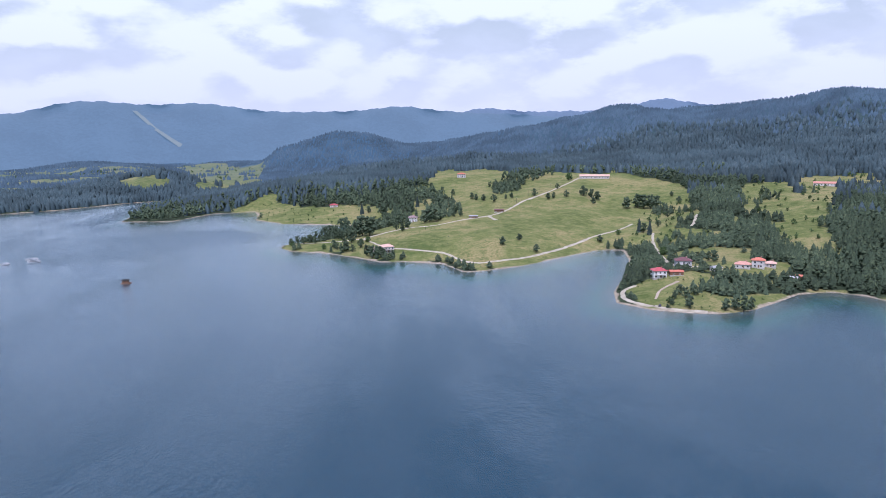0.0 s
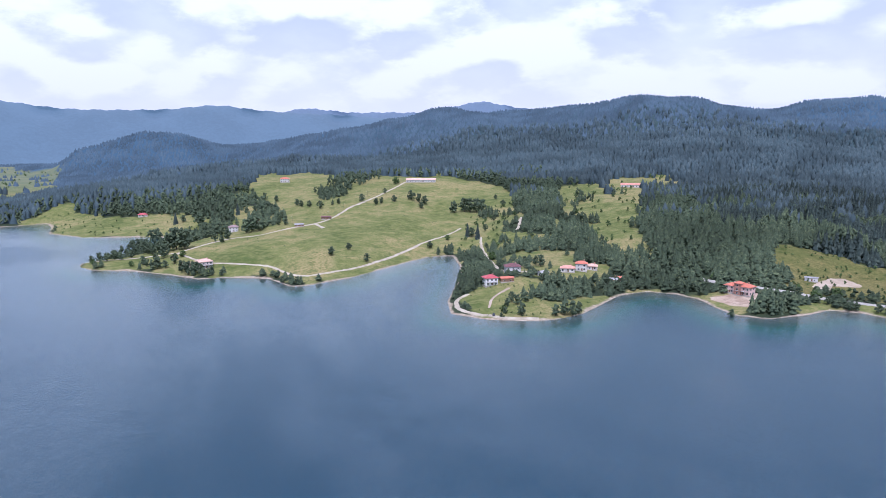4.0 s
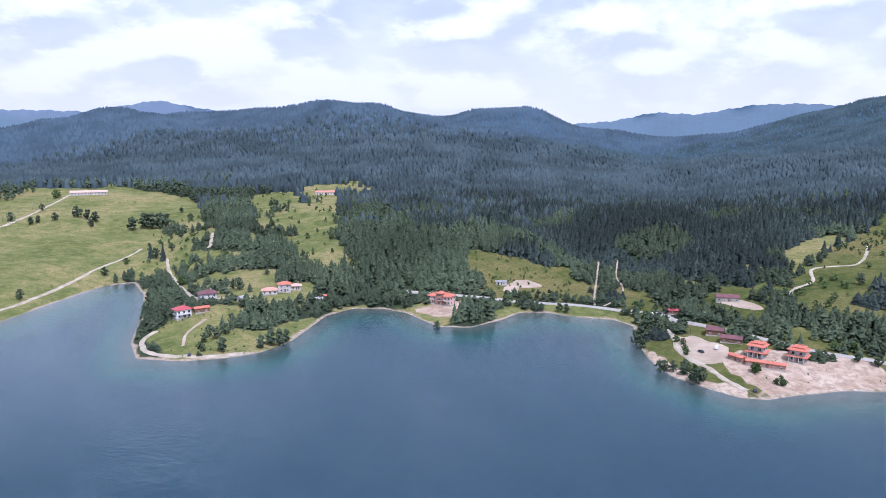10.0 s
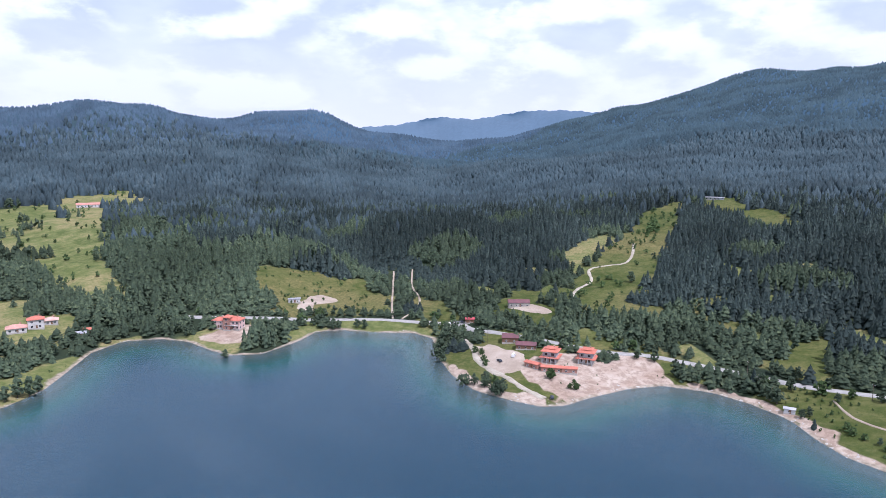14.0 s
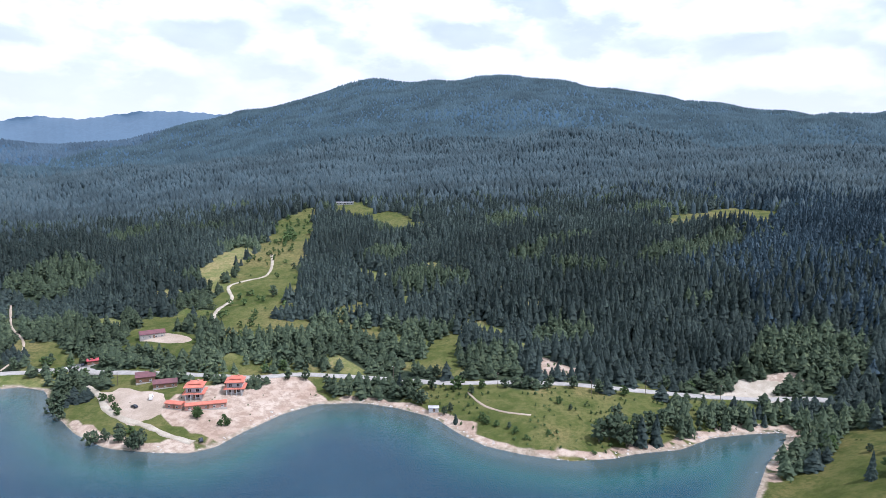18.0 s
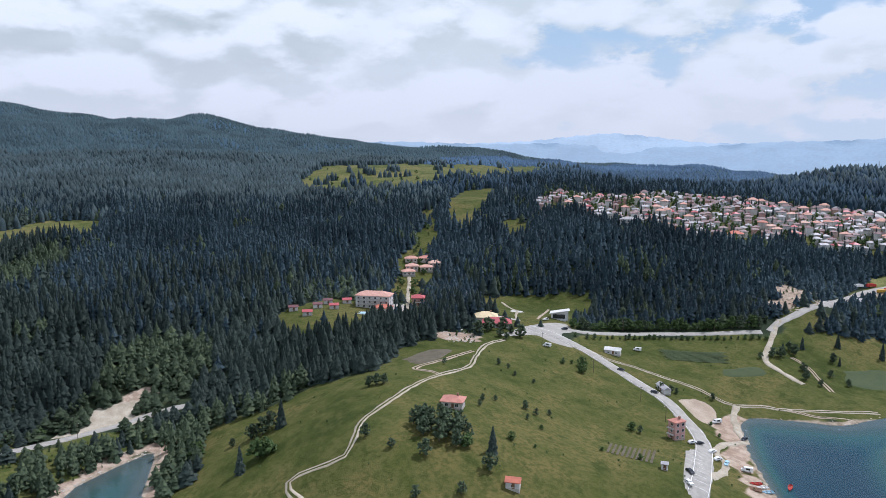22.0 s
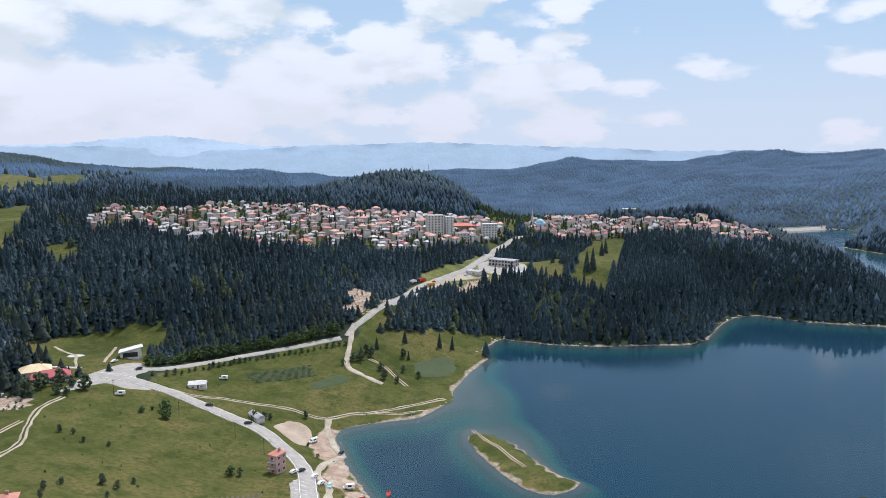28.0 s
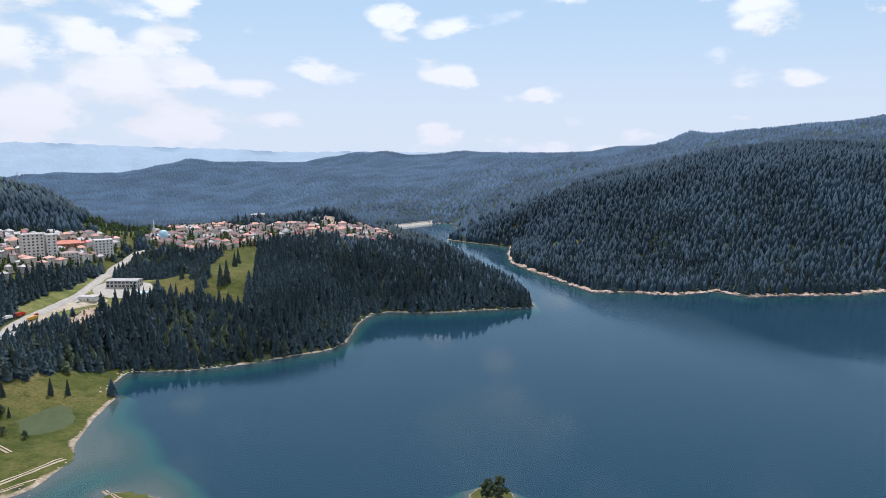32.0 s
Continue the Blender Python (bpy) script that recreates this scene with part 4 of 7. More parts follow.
def stand(name, kinds, places, tall, spread, material, label, rng, soft=False, height_scale=None):
    """Many trees in one mesh, each of a random kind, size and turn."""
    if not len(places):
        return None
    pick, verts, faces, base = rng.randint(0, len(kinds), len(places)), [], [], 0
    z = on_ground(places[:, 0], places[:, 1])
    for n, (shape, sides) in enumerate(kinds):
        some = np.where(pick == n)[0]
        if not len(some):
            continue
        turn, height = rng.uniform(0, 6.283, len(some)), tall[0] + (tall[1] - tall[0]) * rng.beta(2.2, 1.7, len(some))
        wide = height * rng.uniform(*spread, len(some))
        if height_scale is not None:
            height = height * height_scale[some]
        c, s = np.cos(turn)[:, None], np.sin(turn)[:, None]
        x = places[some, 0, None] + wide[:, None] * (c * shape[:, 0] - s * shape[:, 1])
        y = places[some, 1, None] + wide[:, None] * (s * shape[:, 0] + c * shape[:, 1])
        h = z[some, None] - 0.3 + height[:, None] * shape[:, 2]
        verts.append(np.stack([x, y, h], -1).reshape(-1, 3))
        faces.append((sides[None] + (base + np.arange(len(some)) * len(shape))[:, None, None]).reshape(-1, 3))
        base += len(some) * len(shape)
    data = mesh_of(name, np.concatenate(verts), np.concatenate(faces), material, soft)
    return tagged(new(name, data), label, "forest", kind="stuff")


LANES = []          # road lines, kept free of trees


def scatter(lo, hi, gap, rng):
    """Jittered places all over a rectangle."""
    x, y = np.meshgrid(np.arange(lo[0], hi[0], gap), np.arange(lo[1], hi[1], gap))
    x, y = x.ravel() + rng.uniform(-0.7, 0.7, x.size) * gap, y.ravel() + rng.uniform(-0.7, 0.7, x.size) * gap
    return x, y


def lane_gap(x, y, reach=60.0, lanes=LANES):
    """Distance from the nearest road, up to the reach."""
    out = np.full(len(x), reach)
    for line, width in lanes:
        for (ax, ay), (bx, by) in zip(line[:-1], line[1:]):
            near = (x > min(ax, bx) - reach) & (x < max(ax, bx) + reach) & (y > min(ay, by) - reach) & (y < max(ay, by) + reach)
            if near.any():
                dx, dy, px, py = bx - ax, by - ay, x[near], y[near]
                k = np.clip(((px - ax) * dx + (py - ay) * dy) / (dx * dx + dy * dy + 1e-9), 0, 1)
                out[near] = np.minimum(out[near], np.hypot(px - ax - k * dx, py - ay - k * dy) - width / 2)
    return out


def growth(x, y):
    """Lower trees beside roads and along the meadows, to open the camera's view."""
    return 1 - 0.42 * (1 - smooth(6, 45, lane_gap(x, y))) - 0.12 * within(x, y, MEADOWS, 34.0) * smooth(0, 40, lane_gap(x, y))


def facing(x, y, top=18.0):
    """Which places can be seen at all from over the lake, past the swell of the ground."""
    seen, z = np.zeros(len(x), bool), on_ground(x, y) + top
    for ex, ey in ((0, 10), (45, 110), (70, 70)):
        clear = np.ones(len(x), bool)
        for k in (0.25, 0.4, 0.5, 0.6, 0.68, 0.75, 0.81, 0.86, 0.9, 0.93, 0.955, 0.975, 0.99):
            clear &= 165 + (z - 165) * k > on_ground(ex + (x - ex) * k, ey + (y - ey) * k)
        seen |= clear
    return seen


def wooded(x, y, rng, edge=5.0):
    """Which places bear forest: dry, out of the meadows and off the roads."""
    keep = np.ones(len(x), bool)
    keep &= (dry(x, y) > edge) & (np.hypot(x - 95, y + 268) > 60) & (np.hypot(x + 45, y + 225) > 40)
    wx, wy = x + 5 * swell(x, y, 60, 11), y + 5 * swell(x, y, 60, 12)
    # groups of trees stand about in the northern pastures
    group = (swell(x, y, 75, 91) > 0.92 + 0.35 * swell(x, y, 300, 92)) & ((y > 850) | (x > 150)) & (within(x, y, ["hill_house", "inlet"], 0.5) > 0.5)
    group |= (within(x, y, ["far_south", "town_back", "nw_valley", "nw_fields"], 0.5) > 0.5) & (swell(x, y, 110, 94) > 1.1)
    group |= (within(x, y, ["nw_flat"], 0.5) > 0.5) & (swell(x, y, 240, 95) > -0.15)
    group |= (within(x, y, ["scree"], 0.5) > 0.5) & (swell(x, y, 60, 93) > -0.9)
    keep &= (within(wx, wy, [name for name in FARMS if name not in WOODS], 0.5) < 0.5) | (group & (rng.random_sample(len(x)) < 0.7)) | (within(wx, wy, WOODS, 0.5) > 0.5)
    keep &= ~((glade(x, y) > 0.5) & (rng.random_sample(len(x)) < 0.9))
    keep[keep] = lane_gap(x[keep], y[keep], 8.0) > 2.5
    keep[keep] = lane_gap(x[keep], y[keep], 20.0, [way for way in LANES if way[1] == 4.5 and way[0][0][1] < -290]) > 11
    keep[keep] = facing(x[keep], y[keep])
    return keep


# ---- roads and tracks ----
def curve_through(points, gap=4.0):
    """Evenly spaced points on a smooth line through the given ones."""
    p, out = np.array(points, float), []
    p = np.concatenate([[2 * p[0] - p[1]], p, [2 * p[-1] - p[-2]]])
    for a, b, c, d in zip(p, p[1:], p[2:], p[3:]):
        for t in np.linspace(0, 1, max(2, int(np.hypot(*(c - b)) / gap) + 1))[:-1]:
            out.append(0.5 * (2 * b + (c - a) * t + (2 * a - 5 * b + 4 * c - d) * t * t + (3 * b - a - 3 * c + d) * t**3))
    return np.array(out + [p[-2]])


def ribbon(line, offsets, lift):
    """Points of a strip that lies on the ground along a line."""
    ahead = np.gradient(line, axis=0)
    ahead /= np.hypot(*ahead.T)[:, None] + 1e-9
    side = np.stack([-ahead[:, 1], ahead[:, 0]], -1)
    rows = []
    for offset in offsets:
        at = line + side * np.asarray(offset).reshape(-1, 1)
        rows.append(np.c_[at, np.maximum(on_ground(at[:, 0], at[:, 1]), 0.1) + lift])
    return np.stack(rows, 1)


def lane(name, label, category, material, width, points, ruts=False):
    line = curve_through(points)
    LANES.append((line, width))
    rng = np.random.RandomState(len(points) + int(width * 10))
    worn = 0.12 if material == ASPHALT else 0.35
    left, right = -width / 2 * (1 + worn * rng.uniform(-1, 1, len(line))), width / 2 * (1 + worn * rng.uniform(-1, 1, len(line)))
    grid = ribbon(line, [left - 0.3, left, left * 0.33, right * 0.33, right, right + 0.3], 0.17 if ruts else 0.32)
    grid[:, (0, 5), 2] -= 0.7
    quads = sheet(len(line), 6)
    if ruts:
        quads = quads.reshape(-1, 5, 4)[:, (0, 1, 3, 4)].reshape(-1, 4)
    data = mesh_of(name, grid.reshape(-1, 3), quads, material, True)
    return tagged(new(name, data), label, category, kind="structure")


lane("road_north", "pale gravel road climbing the meadow", "road", GRAVEL, 3.2, [(244, 1155), (221, 1144), (167, 1042), (125, 975), (107, 952), (56, 865), (2, 827), (-36, 836), (-70, 790), (-88, 768)])
lane("track", "gravel spur beside the meadow road", "track", GRAVEL, 4, [(56, 865), (63, 826)])
lane("track_shore", "gravel lane along the lake shore", "track", GRAVEL, 2.4, [(-173, 772), (-153, 775), (-130, 771), (-102, 770), (-88, 768), (-58, 710), (-31, 693), (1, 674), (13, 657), (25, 639), (40, 636), (83, 662), (139, 730), (180, 775), (221, 819)])
lane("track_woods", "gravel lane in the trees", "track", GRAVEL, 3, [(296, 818), (271, 756), (262, 740)])
lane("track_inlet", "gravel lane by the inlet", "track", GRAVEL, 2.6, [(225, 752), (216, 719), (209, 681), (202, 642), (191, 569), (204, 557), (213, 555)])
lane("track_point", "pale track round the point", "track", GRAVEL, 3, [(146, 527), (137, 520), (131, 507), (129, 489), (137, 473), (155, 459), (173, 452)])
lane("track_point", "worn path down the point", "track", DIRT, 1.6, [(176, 520), (163, 509), (155, 499), (148, 483)])
lane("road_east", "pale asphalt road along the shore", "road", ASPHALT, 4.4, [(331, 508), (340, 493), (357, 468), (374, 451), (410, 416), (425, 384), (431, 358), (431, 367), (431, 339), (422, 312), (421, 238), (433, 205), (435, 169), (432, 142), (427, 116), (426, 90), (426, 65), (426, 22), (426, -24), (424, -67), (416, -84)])
lane("track_slope", "pale dirt track up the clearing", "track", GRAVEL, 2.4, [(512, 291), (541, 299), (572, 300), (601, 314), (620, 304), (636, 295), (673, 301), (709, 313)])
lane("track_cut", "dirt ride cut through the forest", "track", DIRT, 1.3, [(425, 393), (457, 419), (504, 455), (533, 477)])
lane("track_cut", "second dirt ride cut through the forest", "track", DIRT, 1.2, [(428, 387), (452, 391), (480, 409), (513, 441), (547, 466)])
lane("track_site", "track across the building site", "track", GRAVEL, 3.2, [(408, 320), (394, 304), (379, 292), (366, 275), (359, 259), (351, 245), (345, 230)])
lane("track_bank", "thin path over the grassy bank", "track", DIRT, 0.9, [(414, 106), (397, 96), (388, 84), (385, 73)])
lane("track_meadow", "pale double track over the meadow hill", "track", GRAVEL, 2.6, [(244, -54), (252, -52), (263, -50), (277, -52), (281, -55), (280, -59), (271, -66), (267, -71), (272, -80), (279, -90), (283, -107), (286, -119), (296, -155), (302, -183), (314, -203), (326, -227), (327, -246)], True)
lane("track_meadow", "side loop of the meadow track", "track", DIRT, 3, [(296, -155), (302, -155), (309, -151), (314, -159), (319, -188), (322, -210)], True)
lane("road_main", "pale asphalt road curving down to the lake", "road", ASPHALT, 8, [(336, -282), (319, -286), (305, -286), (288, -284), (269, -278), (251, -272), (230, -265), (215, -253), (202, -241), (192, -226), (183, -204), (175, -183), (171, -170)])
lane("road_valley", "straight road under the trees", "road", ASPHALT, 4.5, [(323, -302), (312, -312), (300, -337), (285, -361), (267, -379), (246, -393), (228, -406)])
lane("road_town", "pale road climbing out of the valley", "road", ASPHALT, 4.8, [(224, -410), (223, -423), (217, -441), (208, -474)])
lane("road_town", "broad pale road up to the town", "road", ASPHALT, 7.4, [(208, -474), (202, -510), (197, -540), (186, -568), (170, -600), (160, -622), (150, -670), (142, -730), (132, -760), (119, -798), (100, -816), (70, -835), (57, -862)])
lane("track_valley", "pale lane down the valley meadow", "track", GRAVEL, 3.2, [(224, -428), (222, -413), (218, -392), (213, -370), (203, -362), (191, -356), (185, -353)])
lane("track_field", "narrow double track in the grass", "track", DIRT, 2.5, [(202, -386), (190, -380), (180, -368), (170, -356)], True)
lane("track_bar", "pale track out to the sand bar", "track", GRAVEL, 2.8, [(294, -288), (278, -288), (265, -294), (248, -297), (230, -300), (216, -299), (205, -300), (194, -309), (182, -314), (164, -327), (144, -346)], True)
lane("track_bar", "faint track on the sand bar", "track", DIRT, 2.5, [(182, -314), (165, -316), (150, -325)], True)
lane("track_beach", "gravel lane to the boats", "track", GRAVEL, 3.6, [(204, -300), (200, -285), (191, -267), (184, -257), (187, -247), (189, -238), (186, -226), (179, -219), (175, -206), (174, -190)])
lane("track_island", "faint double track along the long island", "track", DIRT, 2.0, [(122, -301), (114, -285), (106, -276), (99, -264), (92, -255)], True)
lane("track_villa", "pale lane up to the chalets", "track", GRAVEL, 2.8, [(407, -242), (428, -261), (462, -296), (476, -310), (489, -326)])
for LINE, WIDE in LANES:
    if WIDE == 8:
        for side in (-3.6, 3.6):
            strip = ribbon(LINE, [side - 0.11, side + 0.11], 0.40)
            data = mesh_of("trim_road_line", strip.reshape(-1, 3), sheet(len(LINE), 2), PAINT)
            tagged(new("trim_road_line", data), "white painted line on asphalt", "road marking", kind="structure")


def yard(name, label, material, loop, lift=0.28):
    """A flat worn surface with a ragged outline, laid on the ground."""
    p = np.array(loop, float)
    p = curve_through(np.concatenate([p, p[:1]]), 2.0)[:-1]
    middle = p.mean(0)
    if material != ASPHALT and material != CONCRETE:
        p = middle + (p - middle) * (1 + 0.06 * swell(p[:, 0], p[:, 1], 22, 66) + 0.03 * swell(p[:, 0], p[:, 1], 9, 67))[:, None]
    rings = [middle + (p - middle) * k for k in (1.0, 0.8, 0.6, 0.4, 0.2, 0.02)]
    spots = np.concatenate(rings)
    z = np.maximum(on_ground(spots[:, 0], spots[:, 1]), 0.1) + lift
    z[: len(p)] -= 0.4
    quads = sheet(len(rings), len(p))
    a = np.arange(len(rings) * len(p)).reshape(len(rings), len(p))
    seam = np.stack([a[:-1, -1], a[:-1, 0], a[1:, 0], a[1:, -1]], -1)
    data = mesh_of(name, np.c_[spots, z], np.concatenate([quads, seam]), material, True)
    return tagged(new(name, data), label, "paving", kind="structure")

yard("pavement_square", "wide pale asphalt square at the crossroads", ASPHALT, [(339, -280), (334, -304), (326, -315), (315, -306), (316, -294), (304, -284), (298, -280), (310, -273), (323, -273), (330, -255), (335, -249), (337, -262), (338, -272)])
yard("pavement_site", "pale dirt lot on the building site", DIRT, [(400, 311), (401, 291), (393, 265), (374, 259), (359, 263), (368, 280)])
yard("pavement_layby", "pale gravel lay-by beside the road", GRAVEL, [(430, -18), (447, -42), (449, -59), (438, -71), (422, -63), (425, -41)])
yard("pavement_parking", "asphalt car park with white bays", ASPHALT, [(194, -210), (189, -221), (168, -176), (175, -166)])
yard("pavement_lot", "bare dirt lot beside the road", DIRT, [(228, -274), (223, -287), (211, -286), (201, -263), (208, -259)])
yard("pavement_villa", "grey paved villa yard", ASPHALT, [(428, -238), (429, -257), (411, -243), (411, -225)])
yard("pavement_yard", "pale asphalt yard by the town road", ASPHALT, [(150, -618), (132, -606), (104, -612), (106, -655), (138, -670), (153, -642)])
yard("pavement_terrace", "pale paved works terrace", GRAVEL, [(188, -542), (178, -572), (152, -592), (138, -600), (146, -624), (160, -612), (180, -580), (193, -553)])
yard("pavement_pit", "pale scraped pit floor", DIRT, [(390, 452), (405, 470), (436, 482), (446, 474), (441, 462), (412, 462), (400, 450)])
yard("pavement_shed", "pale yard round the forest shed", DIRT, [(466, 322), (482, 323), (476, 293), (464, 285), (461, 301)])
yard("pavement_shoretown", "pale parking place by the trees", ASPHALT, [(435, 352), (438, 339), (430, 331), (426, 339)])
yard("field_crop", "dark green tilled crop plot", LEAF_ROWS, [(175, -397), (153, -425), (144, -397), (166, -377)])
yard("field_crop", "bright green crop plot in the valley meadow", LEAF_ROWS, [(229, -339), (212, -358), (206, -349), (222, -331)])
yard("field_tilled", "brown tilled field at the wood edge", CROP, [(333, -164), (338, -188), (331, -201), (323, -189), (317, -163)])
rng = np.random.RandomState(7)
SPRUCES = [bough_tree(rng, 19, rng.uniform(1.0, 1.5)) for n in range(14)]
SPRUCES_FINE = [bough_tree(rng, 56, rng.uniform(1.0, 1.6)) for n in range(14)]
SPRUCES_PLAIN = [crown_tree(rng, 4, ((-0.02, 0.5), (0.46, 0.40))) for n in range(12)]
SPRUCES_FAR = [crown_tree(rng, 5, ((-0.3, 0.52),)) for n in range(10)]
PINES = [clump_tree(rng, 12, 4, 0.66) for n in range(12)]
PINE_CROWNS = [bough_tree(rng, 24, rng.uniform(1.8, 2.8), 0.25, 0.14) for n in range(12)] + SPRUCES[:4]


def in_view(x, y):
    """Distance from over the lake, and the directions that the camera turns to."""
    turn = np.degrees(np.arctan2(x - 60, y - 70))
    return np.hypot(x - 60, y - 70) + 60 * swell(x, y, 900, 41) + rng.uniform(-130, 130, len(x)), (turn > -40) | (turn < -118)


def thicken(gap, lo, hi, corner, end, edge):
    x, y = scatter(corner, end, gap, rng)
    far, seen = in_view(x, y)
    ok = (far >= lo) & (far < hi) & seen
    x, y, far = x[ok], y[ok], far[ok]
    ok = wooded(x, y, rng, edge)
    return x[ok], y[ok], far[ok]


x, y, far = thicken(4.9, 0, 900, (-1100, -1250), (1300, 1350), 4.0)
# light pine on the northern shore, dark spruce elsewhere
pine = (swell(x, y, 160, 21) + np.where((y > 330) & (x < 520), np.where((y > 480) & (x < 420), 3.0, 0.9), -0.6)) > 0
# round pines also line the lakeside road on the eastern shore
pine &= (y > -120) | (rng.random_sample(len(x)) < 0.3)
pine |= ((x > 395) & (x < 520) & (y > 120) & (y < 380)) | ((within(x, y, WOODS, 0.5) > 0.5))
places, height_scale = np.stack([x, y], -1), growth(x, y) * (0.88 + 0.2 * swell(x, y, 130, 23))
spruce = ~pine
clumps = pine & (rng.random_sample(len(x)) < 0.14)
pine &= (rng.random_sample(len(x)) < 0.8) & ~clumps
near, south = far < 470, y + 50 * swell(x, y, 260, 25) + rng.uniform(-60, 60, len(x)) < -120
stand("spruce_forest_shore", SPRUCES_FINE, places[spruce & near], (8, 21), (0.40, 0.60), SPRUCE, "dark green spruces at the wood edges by the lake", rng, True, height_scale[spruce & near])
stand("spruce_forest", SPRUCES, places[spruce & ~near & ~south], (8, 22), (0.42, 0.62), SPRUCE, "dense dark green spruce forest on the slopes", rng, True, height_scale[spruce & ~near & ~south])
stand("spruce_forest_town", SPRUCES, places[spruce & ~near & south], (8, 22), (0.42, 0.62), SPRUCE_SOUTH, "dense haze-tinted spruce forest below the town", rng, True, height_scale[spruce & ~near & south])
stand("pine_forest", PINE_CROWNS, places[pine], (9, 17), (0.42, 0.62), PINE, "green conifer wood along the northern shore", rng, True, height_scale[pine])
stand("pine_forest_round", PINES, places[clumps], (9, 16), (0.55, 0.8), PINE, "round-crowned pines among the northern woods", rng, True, height_scale[clumps])

x, y, far = thicken(8.0, 900, 1650, (-2000, -2600), (2600, 2300), 6)
places, hazy, upper = np.stack([x, y], -1), ((y < -500) & (x < 1000) & (far > 1330)) | ((y < -1090) & (x > -150) & (x < 215)), far >= 1200
pine = (y > 520) & (x < 430 + 60 * swell(x, y, 200, 24)) & ~upper
stand("pine_forest_middle", [clump_tree(rng, 4, 4) for n in range(8)], places[pine], (8, 16), (0.6, 0.9), PINE, "pine wood and groups of pines on the northern pastures", rng)
west = (x < -340) & (y < -380)
upper &= ~west
hill = (y < -560) & (x < 900)
stand("spruce_forest_hill", SPRUCES_PLAIN, places[~upper & ~hazy & ~pine & ~west & hill], (9, 17), (0.5, 0.75), HILL_WOOD, "spruce forest with shade in its colour on the round hill behind the town", rng, True)
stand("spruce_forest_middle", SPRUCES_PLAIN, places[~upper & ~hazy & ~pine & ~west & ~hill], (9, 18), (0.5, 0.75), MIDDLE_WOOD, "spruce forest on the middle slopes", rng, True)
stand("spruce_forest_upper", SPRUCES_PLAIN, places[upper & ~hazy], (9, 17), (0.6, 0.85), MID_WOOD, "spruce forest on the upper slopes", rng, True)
stand("spruce_forest_ridge", SPRUCES_FAR, places[hazy], (6, 9), (1.1, 1.45), RIDGE_WOOD, "haze-tinted spruce forest on the near southern ridge", rng, True)

x, y, far = thicken(5.6, 900, 1650, (-1300, -1500), (-340, -380), 4)
stand("spruce_forest_west", SPRUCES_PLAIN, np.stack([x, y], -1)[far < 1330], (8, 17), (0.42, 0.66), HILL_WOOD, "spruce forest with shade in its colour on the slope across the channel", rng, True)

# haze is in the colours; low wide crowns soften the shading too
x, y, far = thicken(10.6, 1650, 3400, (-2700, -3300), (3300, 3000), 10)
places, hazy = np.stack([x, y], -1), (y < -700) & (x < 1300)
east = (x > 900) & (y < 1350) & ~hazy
stand("spruce_forest_east", SPRUCES_FAR, places[east], (7, 12), (1.05, 1.4), EAST_WOOD, "haze-tinted spruce forest on the long eastern ridge", rng, True)
stand("spruce_forest_far", SPRUCES_FAR, places[~hazy & ~east], (7, 12), (1.05, 1.4), FAR_WOOD, "haze-tinted spruce forest on the far hills", rng, True)
stand("spruce_forest_south", SPRUCES_FAR, places[hazy], (6, 9), (1.3, 1.7), HAZE_WOOD, "haze-tinted spruce forest on the far southern ridges", rng, True)


# ---- things: single trees ----
def part(name, data, parent, label="", at=None):
    """One mesh under a thing or under a part."""
    ob = new(name, data)
    ob.parent = parent
    if at is not None:
        ob.matrix_basis = at
    if label:
        ob["label"] = label
    return ob


def thing(name, at, label, category, group=""):
    root = new(name)
    root.empty_display_size = 0.5
    root.matrix_basis = at
    return tagged(root, label, category, group)


def stem(height, low, high, sides=7, limbs=0, rng=None):
    """A tapered trunk of unit tree height, with a few limbs."""
    verts, faces = [], []

    def tube(a, b, ra, rb):
        start, way = len(verts), (Vector(b) - Vector(a)).normalized()
        across = way.orthogonal().normalized()
        up = way.cross(across)
        for spot, r in ((a, ra), (b, rb)):
            for s in range(sides):
                w = 6.283 * s / sides
                verts.append(tuple(Vector(spot) + (across * math.cos(w) + up * math.sin(w)) * r))
        faces.extend((start + s, start + (s + 1) % sides, start + sides + (s + 1) % sides, start + sides + s) for s in range(sides))

    tube((0, 0, -0.06), (0, 0, height * 0.5), low, (low + high) / 2)
    tube((0, 0, height * 0.5), (0.01, 0.01, height), (low + high) / 2, high)
    for n in range(limbs):
        a, h = rng.uniform(0, 6.283), height * rng.uniform(0.35, 0.85)
        tube((0, 0, h), (0.2 * math.cos(a), 0.2 * math.sin(a), h + 0.14), low * 0.45, low * 0.15)
    return mesh_of("trunk", verts, faces, BARK, True)


